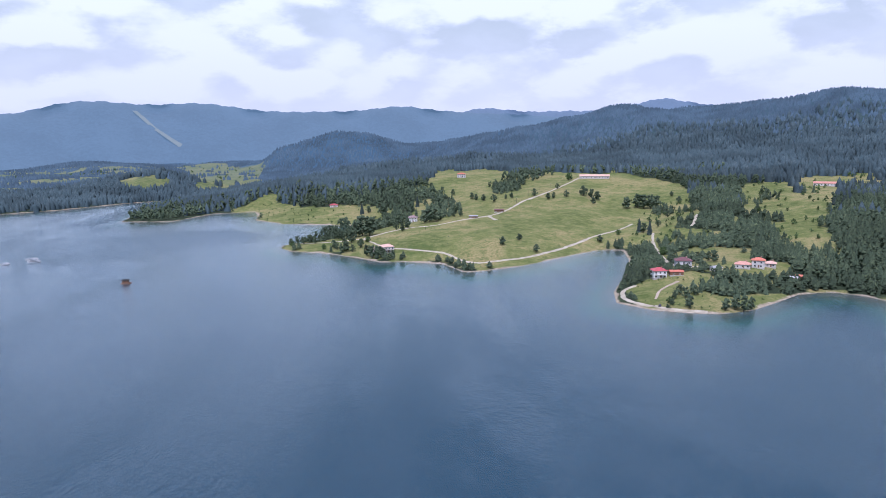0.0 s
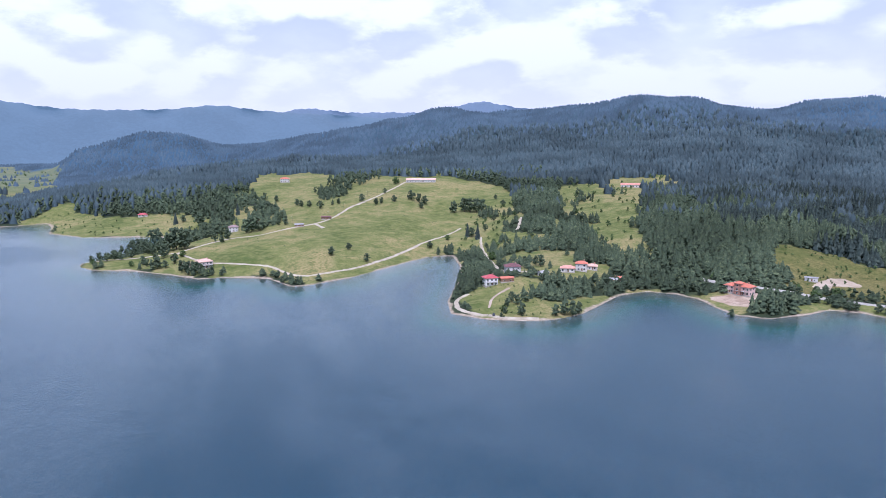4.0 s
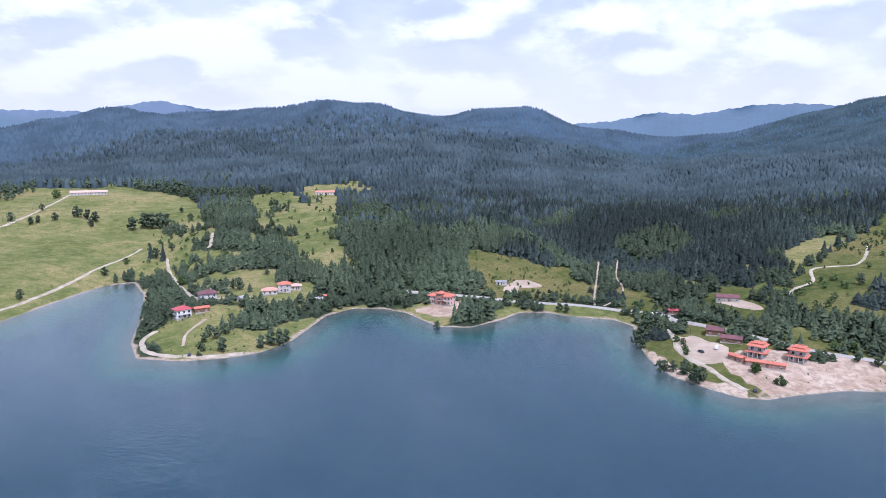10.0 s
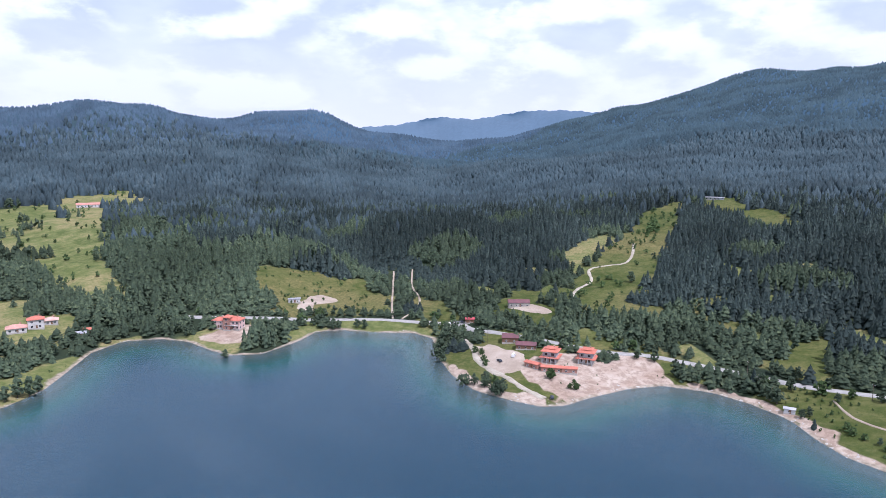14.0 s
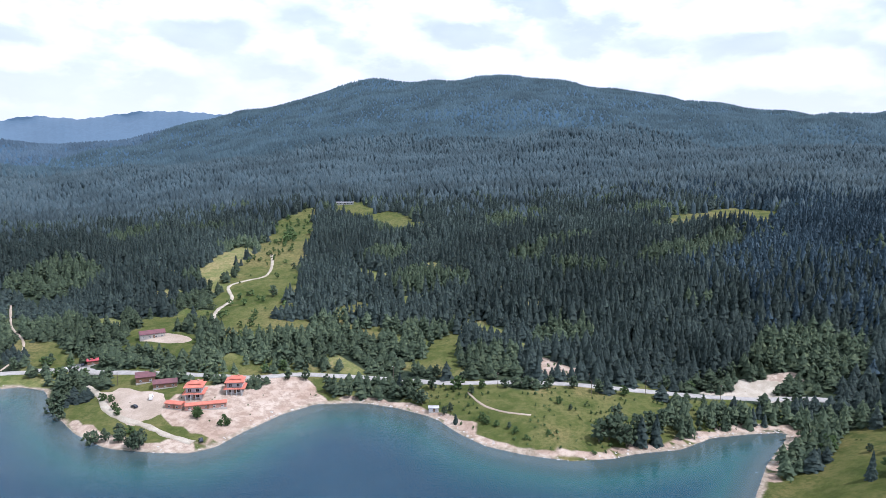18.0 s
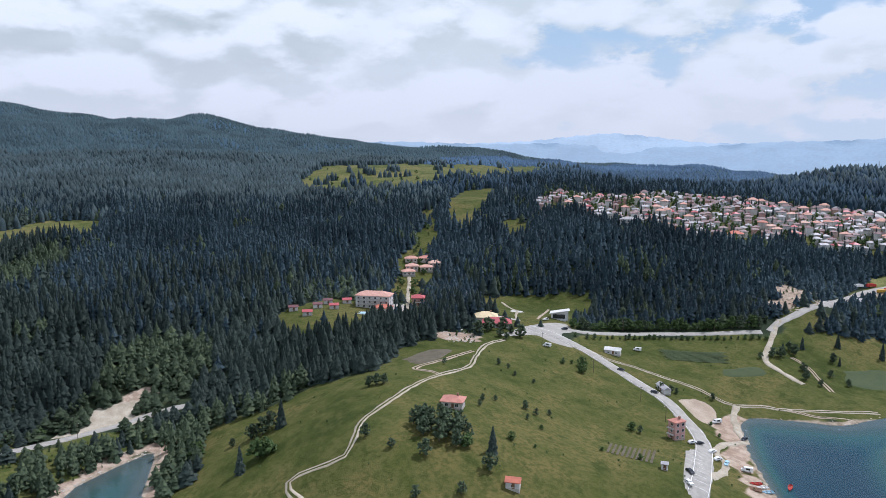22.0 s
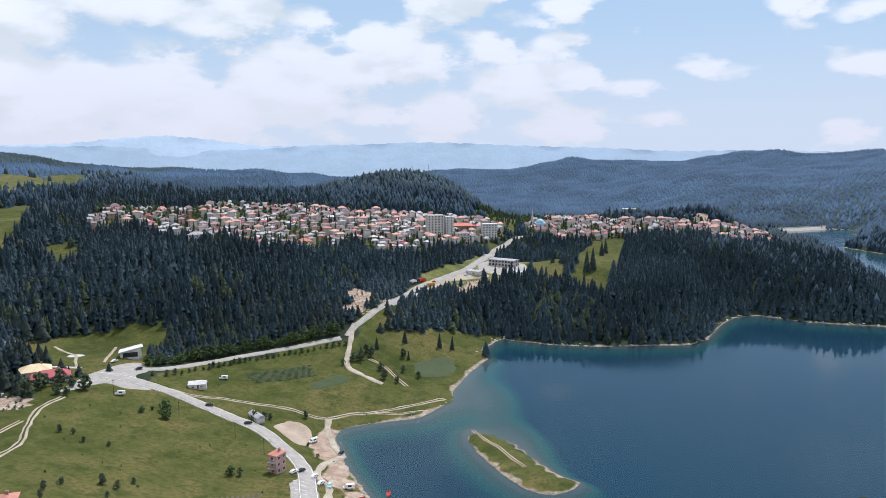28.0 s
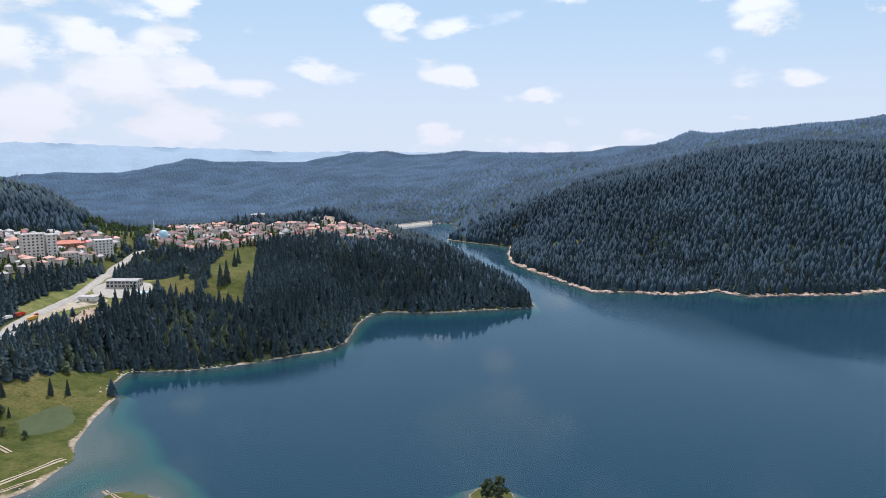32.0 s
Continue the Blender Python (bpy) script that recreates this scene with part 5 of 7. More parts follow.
TREE_KINDS = {
    "s": ("spruce_tree", "dark green spruce with drooping tiers standing in grass", "lone trees"),
    "p": ("pine_tree", "rounded dark green pine standing in short grass", "lone trees"),
    "b": ("broadleaf_tree", "leafy light green deciduous tree or bush in grass", "lone trees"),
}
rng = np.random.RandomState(31)
TREE_SHAPES = {"s": [], "p": [], "b": []}
for n in range(4):
    TREE_SHAPES["s"].append((stem(0.92, 0.022, 0.005), mesh_of("crown", *[a * w for a, w in zip(bough_tree(rng, 110, rng.uniform(1.0, 1.5)), ((0.42, 0.42, 1), 1))], SPRUCE)))
    v, c = clump_tree(rng, 64, 5, 0.42)
    TREE_SHAPES["p"].append((stem(0.8, 0.03, 0.012, 7, 5, rng), mesh_of("crown", (v - (0, 0, 0.08)) * (0.95, 0.95, 1.08), c, PINE)))
    v, c = clump_tree(rng, 64, 5, 0.42)
    TREE_SHAPES["b"].append((stem(0.7, 0.035, 0.012, 7, 6, rng), mesh_of("crown", (v - (0, 0, 0.14)) * (1.1, 1.1, 1.05), c, BROAD)))
FIRST_TREE = {}


def grove(trees):
    for x, y, tall, kind in trees:
        n = rng.randint(0, 4)
        at = pose(x, y, float(on_ground(x, y)), 0, 0, rng.uniform(0, 360)) @ Matrix.Diagonal((tall * rng.uniform(0.9, 1.15), tall * rng.uniform(0.9, 1.15), tall, 1))
        name, label, group = TREE_KINDS[kind]
        if (kind, n) not in FIRST_TREE:
            root = thing(name, at, label, "tree", group)
            part("trunk", TREE_SHAPES[kind][n][0], root)
            part("crown", TREE_SHAPES[kind][n][1], root)
            FIRST_TREE[kind, n] = root
        else:
            made = copy_thing(FIRST_TREE[kind, n], Matrix())
            made.matrix_basis = at


# meadow hill
grove([(255, -101, 9.4, "p"), (252, -103, 10.0, "p"), (247, -106, 10.4, "p"), (242, -106, 10.2, "p"), (244, -99, 9.8, "p"), (249, -110, 9.0, "p"), (259, -100, 7.4, "p"), (258, -106, 8.2, "p"), (246, -113, 8.8, "p"), (238, -102, 8.0, "p"), (239, -110, 7.6, "p"), (262, -105, 6.4, "p"), (251, -97, 8.6, "p"), (236, -106, 6.5, "b"), (255, -112, 7.8, "p"), (242, -89, 7.5, "p"), (228, -112, 11.5, "s"), (222, -103, 7.9, "p"), (231, -128, 4.5, "b"), (221, -86, 5.3, "p"), (231, -73, 5.3, "p"), (259, -141, 3.5, "p"), (263, -148, 3.8, "p"), (262, -156, 3.3, "p"), (252, -166, 5.0, "p"), (246, -166, 3.9, "p"), (243, -155, 3.2, "p"), (245, -175, 3.1, "p"), (234, -153, 2.6, "b"), (299, -205, 4.2, "p")])
grove([(293, -206, 3.2, "p"), (284, -200, 3.1, "p"), (274, -203, 2.5, "p"), (311, -174, 3.7, "p"), (286, -249, 3.8, "p"), (278, -257, 7.6, "b"), (284, -255, 2.8, "b"), (223, -133, 2.0, "b"), (220, -208, 5.3, "b"), (216, -209, 4.1, "p"), (211, -165, 2.4, "b"), (198, -174, 3.2, "b"), (268, -82, 6.3, "p"), (254, -83, 4.3, "p"), (313, -62, 10.4, "b"), (310, -65, 8.9, "b"), (312, -53, 12.4, "s"), (340, -66, 4.5, "p"), (334, -72, 8.3, "p"), (331, -76, 9.5, "p"), (331, -80, 9.5, "p"), (325, -82, 13.8, "s"), (306, -117, 5.6, "p"), (304, -120, 6.2, "p")])
grove([(301, -122, 5.6, "p"), (355, -57, 9.7, "b"), (327, -248, 5.1, "p"), (325, -260, 9.6, "p"), (342, -238, 10.9, "p"), (344, -250, 10.4, "p")])
# northern shore
grove([(-116, 1016, 17.4, "s"), (-107, 1020, 11.1, "p"), (-87, 1015, 12.6, "p"), (-81, 976, 19.7, "p"), (-74, 939, 16.0, "p"), (-36, 1015, 17.3, "s"), (-18, 1148, 11.6, "p"), (-22, 1109, 10.3, "s"), (0, 1098, 11.9, "p"), (16, 1074, 10.8, "p"), (1, 1010, 15.6, "p"), (-129, 942, 17.7, "p"), (-136, 946, 16.3, "p"), (-91, 796, 26.0, "p"), (-82, 788, 24.5, "p"), (-98, 790, 20.9, "p"), (-98, 753, 16.4, "p"), (58, 685, 9.5, "p"), (70, 964, 12.0, "p"), (42, 1004, 10.9, "p"), (47, 990, 10.0, "p"), (57, 980, 9.9, "p"), (-57, 910, 15.5, "p"), (-50, 874, 13.5, "p")])
grove([(-42, 834, 12.9, "p"), (-16, 865, 21.4, "p"), (-8, 857, 19.9, "p"), (-22, 863, 18.7, "p"), (14, 865, 9.4, "p"), (22, 862, 9.3, "p"), (-54, 818, 11.4, "p"), (-46, 802, 9.9, "p"), (-114, 735, 10.3, "p"), (-99, 714, 12.2, "p"), (-85, 723, 10.1, "p"), (-75, 689, 12.8, "p"), (-69, 680, 13.7, "p"), (-63, 676, 13.6, "p"), (-58, 674, 11.4, "p"), (-48, 668, 5.7, "p"), (-40, 667, 6.2, "p"), (23, 611, 7.5, "p"), (11, 623, 6.7, "p"), (9, 651, 5.0, "p"), (-132, 822, 16.7, "p"), (-140, 835, 17.0, "p"), (-122, 804, 16.3, "p")])
grove([(-166, 766, 8.5, "p"), (-160, 772, 10.5, "p"), (-153, 768, 9.8, "p"), (-147, 775, 11.0, "p"), (-140, 770, 9.0, "p"), (-163, 759, 7.0, "b"), (-132, 778, 9.6, "p"), (-112, 783, 13.0, "p"), (-106, 790, 14.0, "p"), (-118, 790, 12.0, "p"), (-125, 735, 7.0, "b"), (-110, 728, 8.0, "p"), (-92, 712, 8.4, "p"), (-104, 742, 9.0, "p"), (-86, 738, 8.0, "b"), (-80, 748, 7.5, "b")])
# northern slope and point
grove([(196, 983, 15.5, "p"), (205, 974, 13.9, "p"), (211, 964, 13.8, "p"), (201, 942, 10.4, "p"), (241, 921, 17.7, "p"), (256, 926, 20.8, "p"), (263, 922, 20.8, "p"), (271, 920, 20.8, "p"), (279, 922, 17.9, "p"), (316, 975, 8.0, "p"), (311, 929, 9.9, "p"), (267, 836, 8.1, "p"), (237, 773, 8.7, "p"), (215, 768, 16.0, "s"), (218, 762, 12.2, "p"), (221, 750, 16.9, "s"), (191, 765, 7.9, "b"), (166, 741, 8.8, "p"), (90, 676, 9.4, "p"), (77, 706, 7.6, "p"), (128, 984, 12.3, "p"), (145, 970, 9.9, "p"), (153, 974, 9.9, "p"), (171, 976, 10.7, "p")])
grove([(168, 1035, 9.8, "p"), (203, 1135, 14.3, "b"), (95, 975, 9.1, "p"), (87, 973, 7.6, "p"), (229, 719, 7.0, "b"), (206, 654, 10.6, "b"), (222, 572, 11.3, "p"), (221, 582, 9.6, "p"), (155, 468, 5.3, "p"), (150, 462, 3.7, "p"), (167, 489, 8.7, "p"), (169, 483, 8.6, "p"), (161, 482, 7.0, "p"), (164, 461, 9.8, "p"), (155, 473, 6.1, "b"), (188, 505, 7.4, "p"), (186, 455, 9.1, "p"), (193, 457, 11.4, "p"), (198, 455, 12.2, "p"), (204, 458, 10.0, "p"), (177, 488, 8.0, "p"), (301, 427, 6.5, "p"), (381, 430, 7.1, "p"), (385, 415, 7.1, "p")])
grove([(389, 413, 7.1, "p"), (397, 403, 7.1, "p"), (398, 397, 7.9, "p")])
# eastern shore
grove([(341, 278, 7.9, "p"), (343, 277, 7.3, "p"), (343, 265, 7.2, "p"), (344, 264, 6.6, "p"), (338, 253, 9.9, "p"), (338, 255, 8.2, "p"), (370, 239, 7.4, "b"), (365, 225, 4.2, "b"), (366, 222, 4.2, "b"), (388, 299, 5.4, "b"), (386, 293, 5.1, "b"), (378, 318, 11.6, "p"), (386, 320, 13.9, "p"), (374, 318, 10.2, "p"), (398, 326, 12.9, "p"), (368, 310, 8.0, "p"), (406, 327, 10.9, "p"), (413, 104, 5.0, "p"), (436, 125, 8.0, "p"), (404, 130, 9.3, "p"), (418, 144, 12.8, "s"), (416, 140, 11.5, "p"), (407, 134, 9.4, "p"), (395, 114, 5.4, "p")])
grove([(392, 117, 5.4, "p"), (369, 81, 4.5, "b"), (373, 84, 4.0, "p"), (383, 97, 5.3, "b"), (379, 95, 5.2, "b"), (376, 90, 4.0, "b"), (400, 58, 4.9, "b"), (393, 53, 3.6, "p"), (367, 37, 14.2, "p"), (364, 42, 12.3, "p"), (366, 33, 14.2, "p"), (361, 30, 12.3, "p"), (368, 23, 14.3, "p"), (378, 32, 13.4, "p"), (376, 17, 12.9, "p"), (379, 11, 13.0, "p"), (368, 65, 2.8, "b"), (363, 76, 3.3, "b"), (967, 353, 10.8, "p"), (787, 318, 16.4, "b"), (772, 318, 14.9, "b"), (608, 256, 15.4, "s"), (580, 269, 10.2, "p")])
# valley, islet and southern point
grove([(185, -424, 10.1, "s"), (161, -435, 11.9, "s"), (152, -439, 11.1, "s"), (182, -402, 7.3, "p"), (178, -402, 6.5, "s"), (177, -379, 5.4, "p"), (166, -375, 5.3, "p"), (177, -359, 5.2, "p"), (186, -361, 7.5, "p"), (191, -373, 6.1, "p"), (207, -381, 7.9, "p"), (211, -378, 7.1, "p"), (202, -391, 8.0, "p"), (216, -370, 4.7, "p"), (206, -394, 7.2, "p"), (201, -403, 9.0, "s"), (209, -390, 6.4, "s"), (64, -619, 19.0, "s"), (57, -633, 20.5, "s"), (45, -611, 21.0, "s"), (39, -617, 22.3, "s"), (77, -643, 13.8, "s"), (19, -719, 16.6, "s"), (25, -694, 16.1, "s")])
grove([(345, -256, 8.1, "p"), (333, -260, 7.3, "p"), (332, -248, 6.4, "p"), (238, -277, 5.4, "p"), (234, -280, 4.7, "p"), (231, -281, 4.1, "p"), (216, -295, 4.8, "p"), (273, -249, 6.6, "b"), (286, -248, 3.4, "b"), (340, -261, 9.6, "p"), (203, -261, 2.5, "b"), (194, -250, 2.5, "b"), (-46, -222, 13.0, "p"), (-42, -226, 10.0, "p")])
# rows of leafy trees on both sides of the valley road
for line, width in [lane_line for lane_line in LANES if lane_line[1] == 4.5 and lane_line[0][0][1] < -290]:
    for n in range(2, len(line)):
        (ax, ay), (bx, by) = line[n - 1], line[n]
        gone = math.hypot(bx - ax, by - ay)
        for side, reach in ((1, 6.5), (-1, 8.5)):
            off = side * (reach + rng.uniform(-0.8, 1.5)) / gone
            tall = (rng.uniform(8.0, 11.5) if rng.random_sample() < 0.7 else rng.uniform(4.0, 7.0)) if side > 0 else rng.uniform(2.2, 4.6)
            grove([(round(bx - (by - ay) * off, 1), round(by + (bx - ax) * off, 1), tall, "b" if rng.random_sample() < 0.75 else "p")])
grove([(344, 272, 7, "p"), (349, 268, 7, "p"), (352, 264, 5, "b"), (343, 254, 8, "p"), (340, 259, 5, "p"), (371.6, 239.5, 6, "b"), (371, 225, 3, "b"), (368, 222, 3.5, "b"), (374, 227, 2.5, "b"), (377, 286, 5, "b"), (371, 281, 5, "b")])

# pines standing along the lakeside road
for line, width in [lane_line for lane_line in LANES if lane_line[1] == 4.4]:
    for n in range(2, len(line), 3):
        (ax, ay), (bx, by) = line[n - 1], line[n]
        gone = math.hypot(bx - ax, by - ay) + 1e-6
        for side in (1, -1):
            off = side * rng.uniform(4.5, 8.5) / gone
            px, py = bx - (by - ay) * off, by + (bx - ax) * off
            if swell(px, py, 70, 33) > -0.1 and dry(np.array([px]), np.array([py]))[0] > 4 and within(np.array([px]), np.array([py]), ["bare_site", "bare_layby"], 2.0)[0] < 0.5:
                grove([(round(px, 1), round(py, 1), rng.uniform(4.5, 9.5), "p" if rng.random_sample() < 0.7 else "b")])


# ---- things: houses ----
def box(lo, hi, verts, faces):
    start = len(verts)
    for z in (lo[2], hi[2]):
        verts += [(lo[0], lo[1], z), (hi[0], lo[1], z), (hi[0], hi[1], z), (lo[0], hi[1], z)]
    a = start
    faces += [(a, a + 3, a + 2, a + 1), (a + 4, a + 5, a + 6, a + 7), (a, a + 1, a + 5, a + 4), (a + 1, a + 2, a + 6, a + 5), (a + 2, a + 3, a + 7, a + 6), (a + 3, a, a + 4, a + 7)]


def boxes(name, sizes, material):
    verts, faces = [], []
    for lo, hi in sizes:
        box(lo, hi, verts, faces)
    return mesh_of(name, verts, faces, material)


def roof_mesh(w, d, rise, eave, material, gable=False, crosswise=False):
    """A hipped or gabled roof with an overhang, a thick edge and a raised ridge."""
    if crosswise:
        w, d = d, w
    x, y = w / 2 + eave, d / 2 + eave
    run = x - 0.02 if gable else max(x - y, 0.15)
    low = [(-x, -y), (x, -y), (x, y), (-x, y)]
    v = [(a, b, 0.0) for a, b in low] + [(a, b, 0.22) for a, b in low] + [(-run, 0, rise + 0.22), (run, 0, rise + 0.22)]
    f = [(0, 3, 2), (0, 2, 1)] + [q for a in range(4) for q in ((a, (a + 1) % 4, (a + 1) % 4 + 4), (a, (a + 1) % 4 + 4, a + 4))]
    f += [(4, 5, 9), (4, 9, 8), (5, 6, 9), (6, 7, 8), (6, 8, 9), (7, 4, 8)]
    v = np.array(v)
    if crosswise:
        v = v[:, (1, 0, 2)] * (1, -1, 1)
    return mesh_of("roof", v, f, material)


SHARED = {}


def shared(key, make):
    if key not in SHARED:
        SHARED[key] = make()
    return SHARED[key]


def window_frame(w, h, material=WHITE):
    return shared(("frame", w, h, material.name), lambda: boxes("window", [((-w / 2 - 0.09, -0.07, 0), (-w / 2, 0.05, h)), ((w / 2, -0.07, 0), (w / 2 + 0.09, 0.05, h)), ((-w / 2 - 0.09, -0.07, h), (w / 2 + 0.09, 0.05, h + 0.09)),
                                                                     ((-w / 2 - 0.15, -0.16, -0.09), (w / 2 + 0.15, 0.05, 0)), ((-0.035, -0.05, 0), (0.035, 0.05, h))], material))


def window_pane(w, h):
    return shared(("pane", w, h), lambda: boxes("pane", [((-w / 2, -0.03, 0), (w / 2, 0.02, h))], GLASS))


def add_windows(root, w, d, levels, storey, sides, gap, size, panes=True, base=0.9, trim=WHITE):
    """Windows in rows on the named sides of a block: f front, b back, l and r the ends."""
    ww, wh = size
    for side in sides:
        span = w if side in "fb" else d
        many = max(1, int((span - 1.0) / gap))
        for level in range(levels):
            for n in range(many):
                u, z = (n + 0.5) * span / many - span / 2, base + level * storey
                at = {"f": pose(u, -d / 2 - 0.03, z), "b": pose(u, d / 2 + 0.03, z, 0, 0, 180), "l": pose(-w / 2 - 0.03, u, z, 0, 0, -90), "r": pose(w / 2 + 0.03, u, z, 0, 0, 90)}[side]
                frame_ob = part("window", window_frame(ww, wh, trim), root, at=at)
                if panes:
                    part("pane", window_pane(ww, wh), frame_ob, "dark window glass")


def house(name, label, place, size, levels, wall, roof, *, rise=None, eave=0.7, gable=False, crosswise=False, sides="flr", gap=3.0, window=(1.2, 1.3), storey=2.9, chimney=True,
          balcony=False, panes=True, plinth=True, category="house", group="", lift=0.0, door=True, trim=WHITE):
    x, y, turn = place
    w, d = size
    tall = levels * storey
    root = thing(name, pose(x, y, float(on_ground(x, y)) + lift, 0, 0, turn), label, category, group)
    part("wall", shared(("wall", w, d, tall, wall.name), lambda: boxes("wall", [((-w / 2, -d / 2, -2.0), (w / 2, d / 2, tall))], wall)), root)
    if plinth:
        part("foundation", shared(("base", w, d), lambda: boxes("foundation", [((-w / 2 - 0.12, -d / 2 - 0.12, -2.0), (w / 2 + 0.12, d / 2 + 0.12, 0.35))], STONE)), root)
    rise = rise or 0.2 * min(w, d) + 0.5
    top = part("roof", shared(("roof", w, d, rise, eave, roof.name, gable, crosswise), lambda: roof_mesh(w, d, rise, eave, roof, gable, crosswise)), root, at=pose(0, 0, tall))
    if gable:
        a, b = (w, d) if not crosswise else (d, w)
        tip = shared(("tip", w, d, rise, wall.name, crosswise), lambda: mesh_of("gable", np.array([(s * (a / 2 - o), y0, z0) for s in (-1, 1) for o in (0.0, 0.25) for y0, z0 in ((-b / 2, 0), (b / 2, 0), (0, rise * 0.92))]) if not crosswise else np.array([(y0, s * (a / 2 - o), z0) for s in (-1, 1) for o in (0.0, 0.25) for y0, z0 in ((-b / 2, 0), (b / 2, 0), (0, rise * 0.92))]),
                                                                                   [(0, 1, 2), (3, 5, 4), (6, 8, 7), (9, 10, 11)], wall))
        part("gable", tip, root, at=pose(0, 0, tall))
    if chimney:
        part("chimney", shared("chimney", lambda: boxes("chimney", [((-0.4, -0.4, -0.6), (0.4, 0.4, 1.3)), ((-0.5, -0.5, 1.3), (0.5, 0.5, 1.45))], BRICK)), top, at=pose(w * 0.22, 0.4, rise * 0.75))
    add_windows(root, w, d, levels, storey, sides, gap, window, panes, trim=trim)
    if door:
        part("door", shared("door", lambda: boxes("door", [((-0.55, -0.08, 0), (0.55, 0.05, 2.1)), ((-0.7, -0.05, 2.1), (0.7, 0.05, 2.25)), ((0.38, -0.13, 1.0), (0.46, -0.08, 1.1))], TIMBER)), root, "brown timber door", pose(w * 0.05, -d / 2 - 0.03, 0.1))
    if balcony:
        for level in range(1, levels):
            deck = part("balcony", shared(("deck", w), lambda: boxes("balcony", [((-w * 0.42, -1.5, -0.18), (w * 0.42, 0.1, 0.0))], CONCRETE)), root, "concrete balcony slab", pose(0, -d / 2, level * storey))
            part("rail", shared(("rail", w), lambda: boxes("rail", [((-w * 0.42, -1.5, 0.9), (w * 0.42, -1.42, 1.0))] + [((-w * 0.42 + k * 0.6, -1.48, 0), (-w * 0.42 + k * 0.6 + 0.06, -1.43, 0.9)) for k in range(int(w * 0.84 / 0.6) + 1)], TIMBER)), deck, "timber railing")
    return root


def shed(name, label, place, size, tall, wall, roof, rise=1.0, gable=True, category="shed", lift=0.0):
    return house(name, label, place, size, 1, wall, roof, rise=rise, eave=0.4, gable=gable, sides="f", gap=3.5, window=(1.0, 0.8), storey=tall, chimney=False, category=category, lift=lift)


# northern shore
house("lake_house", "two-storey house with faded orange hipped roof by the lake", (-56, 693, 20), (13, 9), 2, CREAM, SALMON, balcony=True)
shed("garden_shed", "low pinkish shed beside the lake house", (-72, 704, 16), (9, 6), 2.6, PINK, RUST)
house("white_house", "white house with faded red roof among meadow pines", (-38, 900, 2), (11, 9), 2, WHITE, RUST)
house("cottage", "small red-roofed cottage in a fenced yard", (-168, 1092, 9), (12, 8), 1, CREAM, CRIMSON)
house("cottage", "orange cottage on the open northern slope", (34, 1259, -1), (15, 9), 2, CREAM, ORANGE)
shed("timber_shed", "dark brown timber shed beside the meadow road", (72, 898, -5), (12, 6), 2.8, TIMBER, MAROON)
shed("timber_shed", "pale roofed shed beside the meadow road", (37, 848, -3), (10, 5), 2.4, TIMBER, SLATE)
house("long_barn", "long low white barn with a pale orange roof", (243, 1133, -17), (46, 9), 1, WHITE, SALMON, gable=True, rise=2.6, storey=3.4, gap=4, chimney=False, category="barn")
house("hill_lodge", "long white lodge with faded roof on a grassy hill", (556, 1025, -29), (34, 10), 1, WHITE, SALMON, gable=True, rise=2.4, storey=3.4, gap=4, chimney=False, category="lodge")
# the point
house("white_villa", "white two-storey villa with maroon hipped roof", (192, 558, -10), (12, 9), 2, WHITE, MAROON, balcony=True)
house("red_roof_villa", "white villa with bright crimson sheet roof among trees", (166, 536, 2), (10, 8), 2, WHITE, CRIMSON, balcony=True)
shed("pavilion", "open timber dining shelter under an orange roof", (179, 535, -5), (10, 6), 2.8, TIMBER, ORANGE, category="shelter")
shed("cabin", "small cabin with beige roof", (212, 541, 15), (7, 6), 2.6, CREAM, SLATE, 1.5)
house("guest_house", "low guest house with orange tiled roof", (234, 544, -25), (11, 7), 1, CREAM, SALMON)
house("guest_house", "two-storey guest house with orange tiled roof", (246, 544, -26), (9, 7), 2, CREAM, ORANGE)
house("guest_house", "small guest house with orange roof and porch", (257, 547, -26), (8, 6), 1, CREAM, SALMON)
shed("cabin", "small white cabin in the pines", (265, 526, -28), (6, 5), 2.5, WHITE, SLATE)
shed("cabin", "small orange cabin in the pines", (271, 529, -29), (4.5, 4), 2.5, TIMBER, ORANGE)
# eastern shore
house("brick_lodge", "unfinished pinkish lodge with bright orange stepped roofs", (338, 463, -68), (11.5, 8), 2, PINK, ORANGE, rise=2.2, balcony=True, gap=2.6, storey=3.1, trim=CONCRETE)
house("brick_lodge_wing", "lower lodge wing with bright orange roof", (334.5, 473, -68), (8, 7), 2, PINK, ORANGE, rise=1.8, gap=2.6, storey=2.7, trim=CONCRETE)
house("brick_lodge_tower", "stair tower of the lodge with a bright orange roof", (334.5, 465, -68), (5, 5), 3, BRICK, ORANGE, rise=1.5, gap=2.4, chimney=False, door=False, trim=CONCRETE)
shed("flat_shed", "white flat-roofed shed at the pit edge", (405, 474, -43), (9, 5), 2.8, WHITE, SLATE, 0.5)
